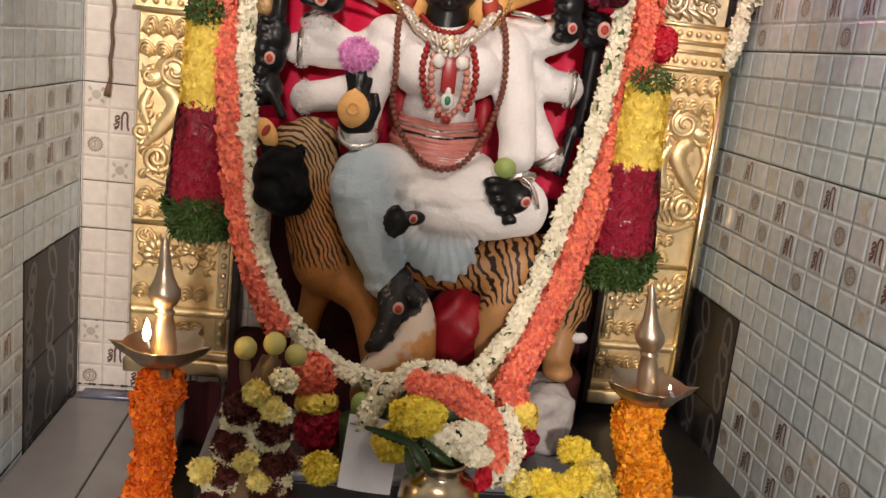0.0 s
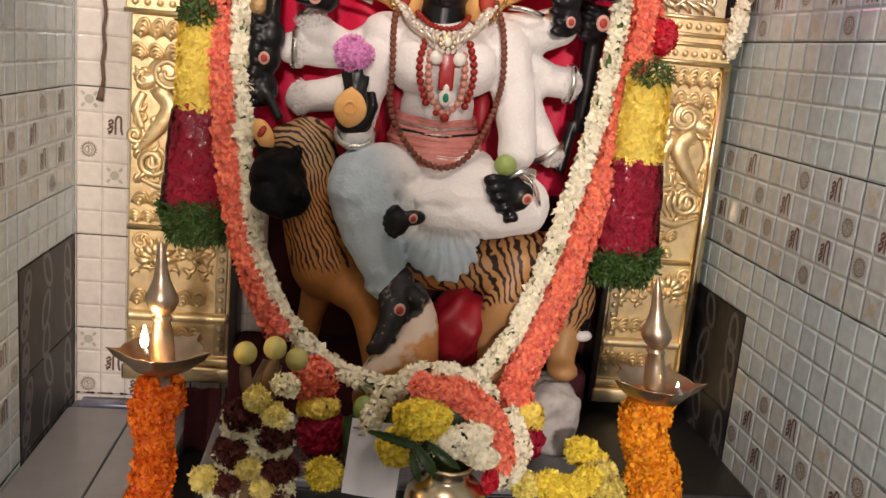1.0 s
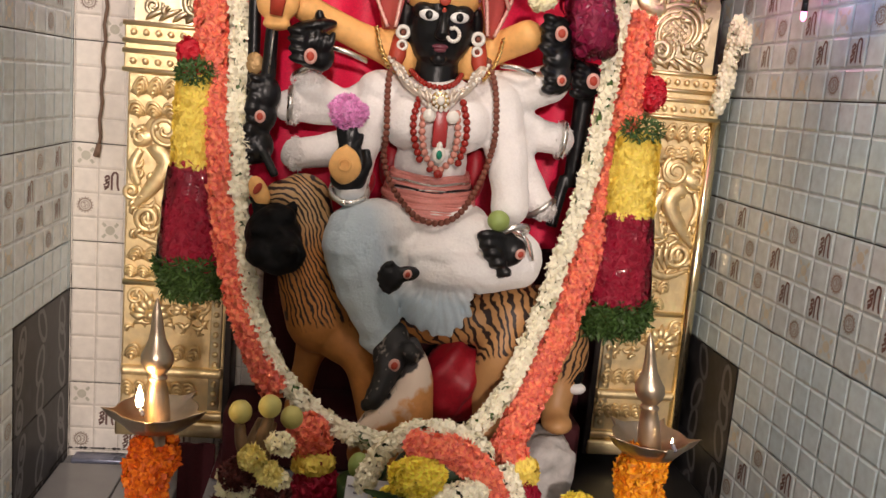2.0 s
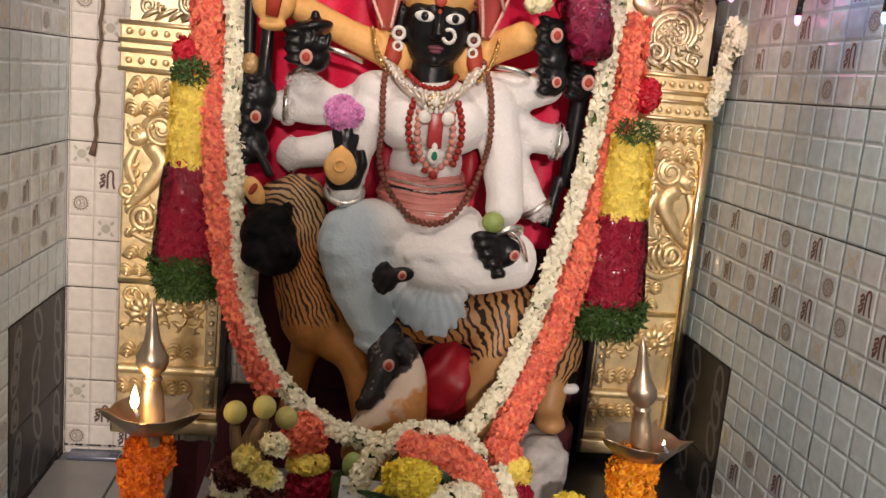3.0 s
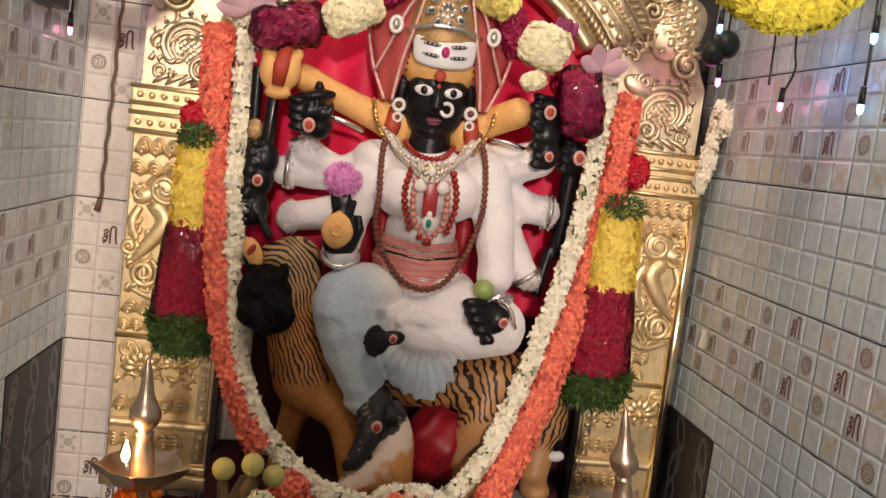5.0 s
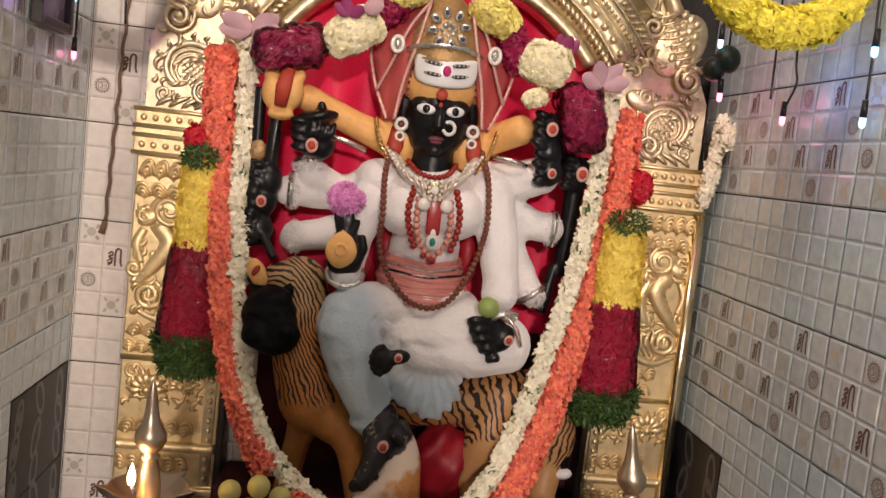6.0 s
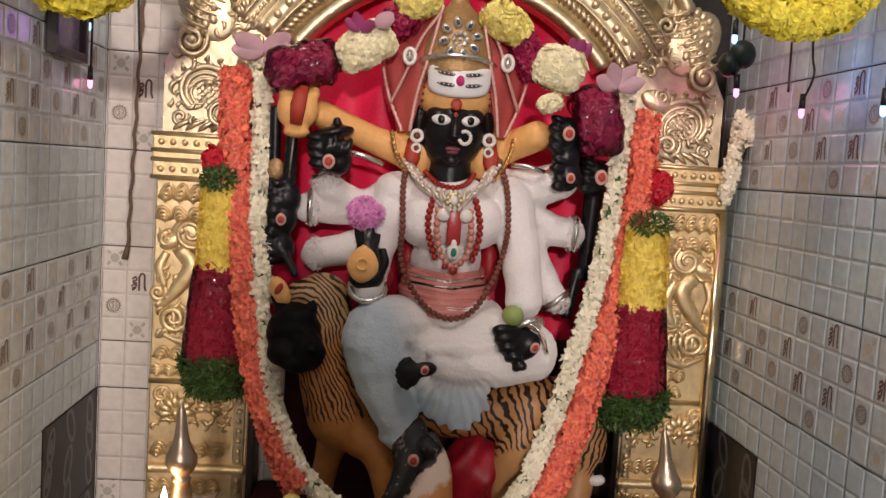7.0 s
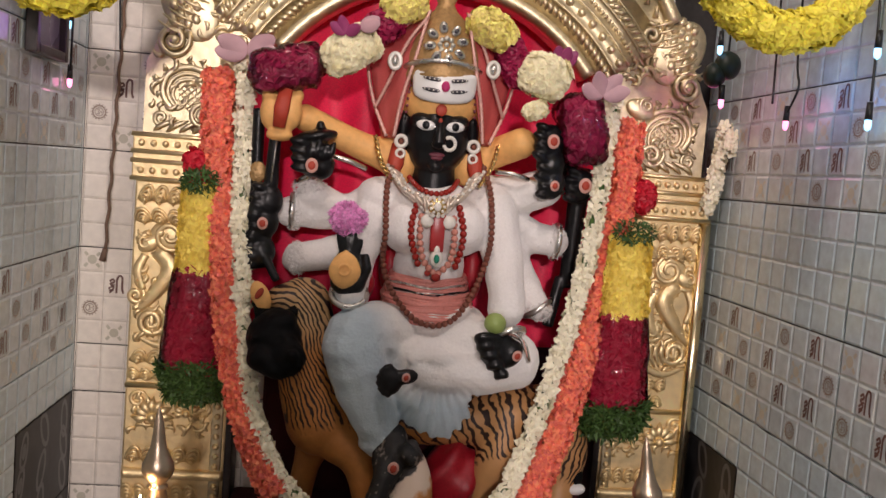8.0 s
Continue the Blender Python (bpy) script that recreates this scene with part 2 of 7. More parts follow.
LEMON = mat("pale_yellow_lemon", (0.55, 0.50, 0.16), 0.45, vary=0.12, grain=30, stain=25, bump=0.2, bump_scale=300)


def clear_film():
    m = bpy.data.materials.new("clear_film")
    m.use_nodes = True
    nt = m.node_tree
    nt.nodes.remove(nt.nodes["Principled BSDF"])
    out = nt.nodes["Material Output"]
    clear, gloss, mix, edge = [nt.nodes.new(k) for k in ("ShaderNodeBsdfTransparent", "ShaderNodeBsdfGlossy", "ShaderNodeMixShader", "ShaderNodeFresnel")]
    gloss.inputs["Roughness"].default_value, edge.inputs["IOR"].default_value = 0.06, 1.43
    co, tex, relief = [nt.nodes.new(k) for k in ("ShaderNodeTexCoord", "ShaderNodeTexNoise", "ShaderNodeBump")]
    tex.inputs["Scale"].default_value = 46
    relief.inputs["Strength"].default_value, relief.inputs["Distance"].default_value = 1.0, 0.009
    link = nt.links.new
    stretch = nt.nodes.new("ShaderNodeMapping")
    stretch.inputs["Scale"].default_value = (1.3, 1.3, 0.4)
    link(co.outputs["Object"], stretch.inputs["Vector"])
    link(stretch.outputs["Vector"], tex.inputs["Vector"])
    link(tex.outputs["Fac"], relief.inputs["Height"])
    link(relief.outputs["Normal"], gloss.inputs["Normal"])
    link(edge.outputs["Fac"], mix.inputs["Fac"])
    link(clear.outputs[0], mix.inputs[1])
    link(gloss.outputs[0], mix.inputs[2])
    link(mix.outputs[0], out.inputs["Surface"])
    return m


FILM = clear_film()
RUDRAKSHA = mat("brown_seed_bead", (0.20, 0.06, 0.035), 0.5, vary=0.25, bump=0.3, bump_scale=400)
RED_BEAD = mat("red_bead", (0.32, 0.02, 0.012), 0.25, vary=0.15, bump=0)
PINK_BEAD = mat("pink_stone_bead", (0.62, 0.26, 0.20), 0.25, vary=0.15, bump=0)
PEARL = mat("white_pearl", (0.80, 0.77, 0.70), 0.2, vary=0.05, bump=0)
EMERALD = mat("green_gem", (0.01, 0.24, 0.15), 0.08, vary=0.1, bump=0, coat=0.6)
RUBY = mat("pink_gem", (0.55, 0.03, 0.16), 0.1, vary=0.1, bump=0, coat=0.6)
PAPER = mat("white_paper", (0.86, 0.86, 0.90), 0.7, vary=0.06, grain=30)
INK = mat("grey_ink", (0.25, 0.25, 0.30), 0.7, vary=0.1, bump=0)
ROCK = mat("whitewashed_rough_stone", (0.48, 0.46, 0.44), 0.8, vary=0.35, grain=50, stain=14, bump=0.9, bump_scale=50)
WIRE = mat("brown_twisted_cord", (0.10, 0.06, 0.045), 0.7, vary=0.3, grain=150)
BLACK_PLASTIC = mat("black_plastic_wire", (0.012, 0.013, 0.014), 0.4, vary=0.2)
LED = mat("glowing_pink_led", (1.0, 0.30, 0.52), 0.3, vary=0, bump=0, emit=3.2)
LED_BLUE = mat("glowing_blue_led", (0.30, 0.72, 1.0), 0.3, vary=0, bump=0, emit=3.2)
FLAME_GLOW = mat("flame", (1.0, 0.78, 0.42), 0.5, vary=0, bump=0, emit=14.0)
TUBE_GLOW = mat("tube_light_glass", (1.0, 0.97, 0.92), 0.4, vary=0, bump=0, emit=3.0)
DARK_WOOD = mat("dark_wood_frame", (0.03, 0.022, 0.02), 0.4, vary=0.3, grain=60)
PICTURE = mat("faded_print", (0.12, 0.11, 0.12), 0.25, vary=0.3, grain=20, stain=12, bump=0)
BLUE_FOIL = mat("bluish_foil", (0.25, 0.27, 0.36), 0.3, 0.5, vary=0.4, grain=30, stain=18, bump=0.6, bump_scale=40)
CONE_BROWN = mat("banana_stem_brown", (0.22, 0.13, 0.06), 0.6, vary=0.25, grain=60)
SHEER_RED = mat("sheer_red_veil", (0.66, 0.13, 0.12), 0.5, vary=0.15, grain=300, bump=0.1, alpha=0.66)


# ---- building blocks ----
def thing(name, label, category, group="", at=(0, 0, 0)):
    ob = new(name)
    ob.empty_display_size = 0.02
    ob.location = at
    return tagged(ob, label, category, group)


def part(name, bm, material, parent=None, label="", smooth=True, kind=""):
    me = bpy.data.meshes.new(name)
    bm.to_mesh(me)
    bm.free()
    return mesh_part(name, me, material, parent, label, smooth, kind)


def mesh_part(name, me, material, parent=None, label="", smooth=True, kind=""):
    for one in (material if isinstance(material, (list, tuple)) else [material]):
        me.materials.append(one)
    if smooth:
        me.polygons.foreach_set("use_smooth", [True] * len(me.polygons))
    ob = new(name, me)
    if parent:
        ob.parent = parent
        ob.matrix_parent_inverse = Matrix.Translation(parent.matrix_basis.translation).inverted() if parent.parent is None else Matrix()
    if label:
        ob["label"] = label
    if kind:
        ob["kind"] = kind
    return ob


def box(bm, x0, x1, y0, y1, z0, z1, bevel=0.0, seg=2, index=0):
    res = bmesh.ops.create_cube(bm, size=1)
    for v in res["verts"]:
        v.co = Vector(((x0 + x1) / 2 + v.co.x * (x1 - x0), (y0 + y1) / 2 + v.co.y * (y1 - y0), (z0 + z1) / 2 + v.co.z * (z1 - z0)))
    faces = {f for v in res["verts"] for f in v.link_faces}
    for f in faces:
        f.material_index = index
    if bevel:
        edges = list({e for v in res["verts"] for e in v.link_edges})
        out = bmesh.ops.bevel(bm, geom=edges, offset=bevel, segments=seg, affect="EDGES", profile=0.5)
        for f in out["faces"]:
            f.material_index = index
    return bm


def ball(bm, c, r, turn=(0, 0, 0), index=0, seg=14):
    r = (r, r, r) if isinstance(r, (int, float)) else r
    m = Matrix.LocRotScale(c, Euler([radians(a) for a in turn]), r)
    res = bmesh.ops.create_uvsphere(bm, u_segments=seg, v_segments=max(6, seg * 2 // 3), radius=1, matrix=m)
    for v in res["verts"]:
        for f in v.link_faces:
            f.material_index = index
    return bm


def tube(bm, path, radii, seg=10, closed=False, index=0, flat=1.0):
    """A swept round bar along a path; radii: one or one per point; flat squeezes it along y."""
    pts = [Vector(p) for p in path]
    n = len(pts)
    if isinstance(radii, (int, float)):
        radii = [radii] * n
    rings = []
    side = None
    for i, p in enumerate(pts):
        a, b = pts[(i - 1) % n if closed else max(i - 1, 0)], pts[(i + 1) % n if closed else min(i + 1, n - 1)]
        d = (b - a).normalized() if (b - a).length > 1e-9 else Vector((0, 0, 1))
        if side is None:
            side = d.cross(Vector((0, 1, 0)))
            if side.length < 0.1:
                side = d.cross(Vector((1, 0, 0)))
        side = (side - d * side.dot(d)).normalized()
        up = d.cross(side)
        ring = []
        for k in range(seg):
            off = (side * math.cos(2 * math.pi * k / seg) + up * math.sin(2 * math.pi * k / seg)) * radii[i]
            off.y *= flat
            ring.append(bm.verts.new(p + off))
        rings.append(ring)
    for i in range(n if closed else n - 1):
        r0, r1 = rings[i], rings[(i + 1) % n]
        for k in range(seg):
            bm.faces.new((r0[k], r0[(k + 1) % seg], r1[(k + 1) % seg], r1[k])).material_index = index
    if not closed:
        bm.faces.new(rings[0][::-1]).material_index = index
        bm.faces.new(rings[-1]).material_index = index
    return bm


def lathe(bm, c, profile, seg=32, index=0, wob=0.0, seed=0):
    """Turned about the upright axis through c: profile of (radius, height), bottom up."""
    rings = []
    for r, h in profile:
        ring = []
        for k in range(seg):
            a = 2 * math.pi * k / seg
            rr = r * (1 + wob * noise.noise((math.cos(a) * 2 + seed, math.sin(a) * 2, h * 25)))
            ring.append(bm.verts.new((c[0] + rr * math.cos(a), c[1] + rr * math.sin(a), c[2] + h)))
        rings.append(ring)
    for r0, r1 in zip(rings, rings[1:]):
        for k in range(seg):
            bm.faces.new((r0[k], r0[(k + 1) % seg], r1[(k + 1) % seg], r1[k])).material_index = index
    bm.faces.new(rings[0][::-1]).material_index = index
    bm.faces.new(rings[-1]).material_index = index
    return bm


def curve(points, n=40):
    """Points along a smooth curve through the given ones (Catmull-Rom)."""
    p = [Vector(q) for q in points]
    p = [2 * p[0] - p[1]] + p + [2 * p[-1] - p[-2]]
    out = []
    spans = len(p) - 3
    for i in range(n):
        s = i / (n - 1) * spans
        k = min(int(s), spans - 1)
        u = s - k
        a, b, c, d = p[k:k + 4]
        out.append(0.5 * ((2 * b) + (c - a) * u + (2 * a - 5 * b + 4 * c - d) * u * u + (3 * b - a - 3 * c + d) * u ** 3))
    return out


def even(points, step):
    """Evenly spaced points along a polyline."""
    out, left = [Vector(points[0])], step
    for a, b in zip(points, points[1:]):
        a, b = Vector(a), Vector(b)
        gap = (b - a).length
        while gap >= left and gap > 0:
            a = a + (b - a) * (left / gap)
            out.append(a.copy())
            gap, left = (b - a).length, step
        left -= gap
    return out


def spiral(bm, cx, cz, y, r, turns, thick, start=0.0, hand=1, index=0):
    pts, rad = [], []
    n = int(14 * turns) + 4
    for i in range(n):
        u = i / (n - 1)
        a = start + hand * u * turns * 2 * math.pi
        rr = r * (1 - 0.86 * u)
        pts.append((cx + rr * math.cos(a), y - thick * 0.5 * u, cz + rr * math.sin(a)))
        rad.append(thick * (0.75 + 0.4 * math.sin(u * math.pi)))
    return tube(bm, pts, rad, 6, index=index)


def blob(build, voxel=0.006, smooth=6):
    """Fuses overlapping solids into one soft skin."""
    bm = bmesh.new()
    build(bm)
    me = bpy.data.meshes.new("solid")
    bm.to_mesh(me)
    bm.free()
    ob = new("solid", me)
    re = ob.modifiers.new("fuse", "REMESH")
    re.mode, re.voxel_size = "VOXEL", voxel
    sm = ob.modifiers.new("soften", "SMOOTH")
    sm.factor, sm.iterations = 0.5, smooth
    bpy.context.view_layer.update()
    out = bpy.data.meshes.new_from_object(ob.evaluated_get(bpy.context.evaluated_depsgraph_get()))
    bpy.data.objects.remove(ob)
    bpy.data.meshes.remove(me)
    return out


def add_mesh(bm, me, index):
    before = len(bm.faces)
    bm.from_mesh(me)
    bm.faces.ensure_lookup_table()
    for f in bm.faces[before:]:
        f.material_index = index
    bpy.data.meshes.remove(me)
    return bm


# ---- florets: small crumpled blossoms joined by the hundred ----
def floret(kind):
    verts, faces = [], []

    def petal(a, length, width, lift, curl):
        d, s = np.array((math.cos(a), math.sin(a), 0)), np.array((-math.sin(a), math.cos(a), 0))
        up = np.array((0, 0, 1.0))
        k = len(verts)
        verts.extend([d * 0.08 - s * width * 0.3, d * 0.08 + s * width * 0.3,
                      d * length * 0.6 + s * width * 0.5 + up * lift * 0.7, d * length * 0.6 - s * width * 0.5 + up * lift * 0.7,
                      d * length + up * (lift - curl)])
        faces.extend([(k, k + 1, k + 2, k + 3), (k + 3, k + 2, k + 4)])

    if kind == "jasmine":
        for i in range(5):
            petal(i * 1.2566, 1.0, 0.66, 0.16, 0.12)
        for i in range(3):
            petal(i * 2.09 + 0.4, 0.6, 0.5, 0.36, 0.0)
    elif kind == "frill":
        for i in range(7):
            petal(i * 0.8976, 1.0, 0.75, 0.2 + 0.25 * (i % 2), 0.1)
        for i in range(5):
            petal(i * 1.2566 + 0.3, 0.65, 0.6, 0.6 + 0.15 * (i % 2), 0.05)
    elif kind == "mum":
        for ring, (n, ln, lf) in enumerate(((11, 1.0, 0.05), (10, 0.88, 0.3), (8, 0.66, 0.5), (5, 0.4, 0.62))):
            for i in range(n):
                petal(i * 6.2832 / n + ring * 0.3, ln, 0.38, lf, -0.02)
    elif kind == "rose":
        for i in range(4):
            petal(i * 1.5708, 1.0, 1.2, 0.3, 0.25)
        for i in range(3):
            petal(i * 2.09 + 0.5, 0.7, 0.9, 0.6, 0.15)
    elif kind == "soft":
        for i in range(7):
            petal(i * 0.8976, 1.0, 0.85, 0.10 + 0.08 * (i % 2), 0.06)
        for i in range(5):
            petal(i * 1.2566 + 0.3, 0.62, 0.62, 0.26 + 0.06 * (i % 2), 0.02)
    elif kind == "fern":
        for i in range(6):
            petal(i * 1.0472, 1.1, 0.22, 0.3 + 0.3 * (i % 3), 0.15)
    return np.array(verts, float), faces


FLORETS = {k: floret(k) for k in ("jasmine", "frill", "mum", "rose", "soft", "fern")}


def florets(name, kind, spots, material, parent=None, label="", seed=1, jitter=0.5):
    """Joins one small blossom per spot: (place, outward direction, size)."""
    rng = np.random.default_rng(seed)
    base, faces = FLORETS[kind]
    nv = len(base)
    allv, allf = [], []
    for i, (p, n, s) in enumerate(spots):
        n = np.array(n, float) + rng.normal(0, jitter, 3) * 0.5
        n /= np.linalg.norm(n) + 1e-9
        h = np.array((0, 0, 1.0)) if abs(n[2]) < 0.9 else np.array((1.0, 0, 0))
        u = np.cross(h, n)
        u /= np.linalg.norm(u)
        v = np.cross(n, u)
        a = rng.uniform(0, 6.28)
        u, v = u * math.cos(a) + v * math.sin(a), v * math.cos(a) - u * math.sin(a)
        k = s * rng.uniform(0.75, 1.2)
        b = base + rng.normal(0, 0.07, base.shape)
        allv.append(np.array(p) + (b[:, :1] * u + b[:, 1:2] * v + b[:, 2:] * n) * k)
        allf.extend([tuple(j + i * nv for j in f) for f in faces])
    me = bpy.data.meshes.new(name)
    me.from_pydata(np.concatenate(allv).tolist(), [], allf)
    me.update()
    return mesh_part(name, me, material, parent, label, False, "stuff")


def along(path, radius, step, size, rng, count=6):
    """Spots all round a strand; radius may be a function of the fraction along it."""
    pts = even(path, step)
    out = []
    for i, p in enumerate(pts):
        d = (pts[min(i + 1, len(pts) - 1)] - pts[max(i - 1, 0)]).normalized()
        s = d.cross(Vector((0, 1, 0)))
        s = s.normalized() if s.length > 0.05 else Vector((1, 0, 0))
        u = d.cross(s)
        r = radius(i / max(len(pts) - 1, 1)) if callable(radius) else radius
        for k in range(count):
            a = 2 * math.pi * (k + rng.random()) / count
            n = s * math.cos(a) + u * math.sin(a)
            out.append((p + n * r * rng.uniform(0.75, 1.05) + d * rng.uniform(-step, step) * 0.5, n, size))
    return out


def over(c, r, count, size, rng, front=True, turn=0.0, square=2.0):
    """Spots over an ellipsoid, or over a rounded block when square is above 2."""
    out = []
    ca, sa = math.cos(turn), math.sin(turn)
    for i in range(count):
        z = 1 - 2 * (i + 0.5) / count
        a = i * 2.39996 + rng.uniform(-0.2, 0.2)
        q = math.sqrt(1 - z * z)
        n = Vector((q * math.cos(a), q * math.sin(a), z))
        if front and n.y > 0.45:
            continue
        p = Vector((n.x * r[0], n.y * r[1], n.z * r[2])) * rng.uniform(0.9, 1.04)
        p /= (abs(n.x) ** square + abs(n.y) ** square + abs(n.z) ** square) ** (1 / square)
        n = Vector((n.x / r[0], n.y / r[1], n.z / r[2])).normalized()
        p = Vector((p.x * ca - p.z * sa, p.y, p.x * sa + p.z * ca))
        n = Vector((n.x * ca - n.z * sa, n.y, n.x * sa + n.z * ca))
        out.append((Vector(c) + p, n, size))
    return out


# ---- room shell ----
XW, XE, YB = -0.598, 0.70, 0.113
ROOM_Y, ROOM_Z = -2.4, 2.5
HALL_Y, HALL_X = -6.2, 2.2


def slab(name, x0, x1, y0, y1, z0, z1, material, label, category, bevel=0.0):
    ob = part(name, box(bmesh.new(), x0, x1, y0, y1, z0, z1, bevel), material, smooth=False)
    return tagged(ob, label, category, kind="structure")


slab("floor", -HALL_X - 0.15, HALL_X + 0.15, HALL_Y - 0.15, YB + 0.16, -0.12, 0.0, STONE_FLOOR, "grey stone floor of the shrine room", "floor")
slab("ceiling", -HALL_X - 0.15, HALL_X + 0.15, HALL_Y - 0.15, YB + 0.16, ROOM_Z, ROOM_Z + 0.12, PLASTER, "plain white plastered ceiling", "ceiling")
wall_west = slab("wall_west", XW - 0.156, XW - 0.006, ROOM_Y, YB + 0.006, 0.0, ROOM_Z, GROUT, "side wall faced with embossed ceramic tiles", "wall")
wall_east = slab("wall_east", XE + 0.006, XE + 0.156, ROOM_Y, YB + 0.006, 0.0, ROOM_Z, GROUT, "side wall faced with embossed ceramic tiles", "wall")
wall_north = slab("wall_north", XW - 0.156, XE + 0.156, YB + 0.006, YB + 0.156, 0.0, ROOM_Z, GROUT, "back wall faced with white embossed tiles", "wall")
slab("hall_wall_south", -HALL_X - 0.15, HALL_X + 0.15, HALL_Y - 0.15, HALL_Y, 0.0, ROOM_Z, HALL_PLASTER, "plain plastered hall wall facing the shrine", "wall")
slab("hall_wall_west", -HALL_X - 0.15, -HALL_X, HALL_Y, ROOM_Y - 0.15, 0.0, ROOM_Z, HALL_PLASTER, "plain plastered side wall of the hall", "wall")
slab("hall_wall_east", HALL_X, HALL_X + 0.15, HALL_Y, ROOM_Y - 0.15, 0.0, ROOM_Z, HALL_PLASTER, "plain plastered side wall of the hall", "wall")
slab("shrine_wall_west", -HALL_X - 0.15, XW - 0.006, ROOM_Y - 0.15, ROOM_Y - 0.002, 0.0, ROOM_Z, HALL_PLASTER, "plain plastered wall beside the shrine opening", "wall")
slab("shrine_wall_east", XE + 0.006, HALL_X + 0.15, ROOM_Y - 0.15, ROOM_Y - 0.002, 0.0, ROOM_Z, HALL_PLASTER, "plain plastered wall beside the shrine opening", "wall")
# Unseen panel and post, added to shade the idol and tiger.
screen = slab("shade_panel", -0.190, 0.062, ROOM_Y - 0.15, ROOM_Y - 0.05, 1.34, 1.71, HALL_PLASTER, "unseen plastered panel on a post, added to shade the idol", "wall")
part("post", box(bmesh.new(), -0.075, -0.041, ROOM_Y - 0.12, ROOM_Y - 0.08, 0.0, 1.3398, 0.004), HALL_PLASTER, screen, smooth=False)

# Unseen low wall, added to shade the bottom of the west wall.
slab("shade_wall", XW - 0.006, -0.368, ROOM_Y - 0.15, ROOM_Y - 0.05, 0.0, 1.46, HALL_PLASTER, "unseen low plastered wall, added to shade the west wall", "wall")

# ---- the dais ----
slab("lower_step", -0.341, XE, -0.86, -0.352, 0.0, 0.50, BLACK_GRANITE, "polished black granite step below the idol", "step", 0.006)
slab("dais", -0.27, 0.418, -0.35, YB, 0.0, 0.615, GRANITE, "grey granite dais carrying the idol", "dais", 0.006)
slab("side_block", 0.42, XE, -0.352, YB, 0.0, 0.612, BLACK_GRANITE, "polished black granite block beside the dais", "block", 0.006)
slab("dais_edge", -0.268, XE, -0.358, -0.3505, 0.51, 0.60, BLACK_GRANITE, "black granite edging along the dais", "edging", 0.002)
# Near-black slab put where a dark gap separates ledge and dais.
slab("gap_slab", -0.341, -0.272, -0.350, YB, 0.0, 0.495, BLACK_GRANITE, "black slab closing the gap between the ledge and the dais", "channel", 0.004)
ledge = slab("side_ledge", XW, -0.343, -1.0, YB, 0.0, 0.52, GROUT, "masonry ledge beside the dais", "ledge")
for k, (x0, x1) in enumerate(((XW + 0.002, -0.462), (-0.459, -0.345))):
    for y0, y1 in ((-0.44, 0.058), (-0.943, -0.443)):
        part("marble_slab", box(bmesh.new(), x0, x1, y0, y1, 0.521, 0.545, 0.002, 1), MARBLE, ledge, smooth=False)
part("back_strip", box(bmesh.new(), XW + 0.002, -0.345, 0.062, YB - 0.002, 0.521, 0.538, 0.002, 1), GRANITE, ledge, smooth=False)
foil = part("foil_sheet", box(bmesh.new(), -0.578, -0.475, 0.066, 0.104, 0.5385, 0.550, 0.003, 2), BLUE_FOIL)
tagged(foil, "crumpled bluish foil lying at the back of the ledge", "foil")


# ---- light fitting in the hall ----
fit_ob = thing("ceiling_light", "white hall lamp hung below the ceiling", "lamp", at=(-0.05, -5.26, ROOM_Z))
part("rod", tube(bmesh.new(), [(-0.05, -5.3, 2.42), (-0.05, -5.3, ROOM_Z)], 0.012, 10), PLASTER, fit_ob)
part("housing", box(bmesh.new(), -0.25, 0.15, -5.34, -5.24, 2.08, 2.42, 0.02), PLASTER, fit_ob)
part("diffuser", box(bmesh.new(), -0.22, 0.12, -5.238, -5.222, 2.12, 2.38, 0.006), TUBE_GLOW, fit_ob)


# ---- brass shrine frame ----
frame_ob = thing("shrine_frame", "pressed brass arch on two embossed pillars round the idol", "frame", at=(0.1, 0.05, 0.64))


def leaf_row(bm, x0, x1, z, y, n, h, lean=0.5):
    """A row of shell leaves, each of nested curved ribs."""
    step = (x1 - x0) / n
    for i in range(n):
        cx = x0 + (i + 0.5) * step
        for j, r in enumerate((1.0, 0.72, 0.46, 0.22)):
            pts = []
            for k in range(9):
                a = math.pi * (0.05 + 0.9 * k / 8)
                px, pz = 0.52 * step * r * math.cos(a), h * r * math.sin(a)
                pts.append((cx + px + lean * pz * 0.45, y - 0.002 - 0.0016 * j - 0.003 * math.sin(a), z - h * 0.5 + pz))
            tube(bm, pts, [0.0014 + 0.0022 * math.sin(math.pi * (k + 0.5) / 9) for k in range(9)], 6)
        ball(bm, (cx, y - 0.002, z - h * 0.42), (step * 0.10, 0.006, h * 0.2), seg=8)


def bead_row(bm, a, b, n, r):
    for i in range(n):
        ball(bm, Vector(a).lerp(Vector(b), (i + 0.5) / n), (r, r * 0.8, r), seg=8)


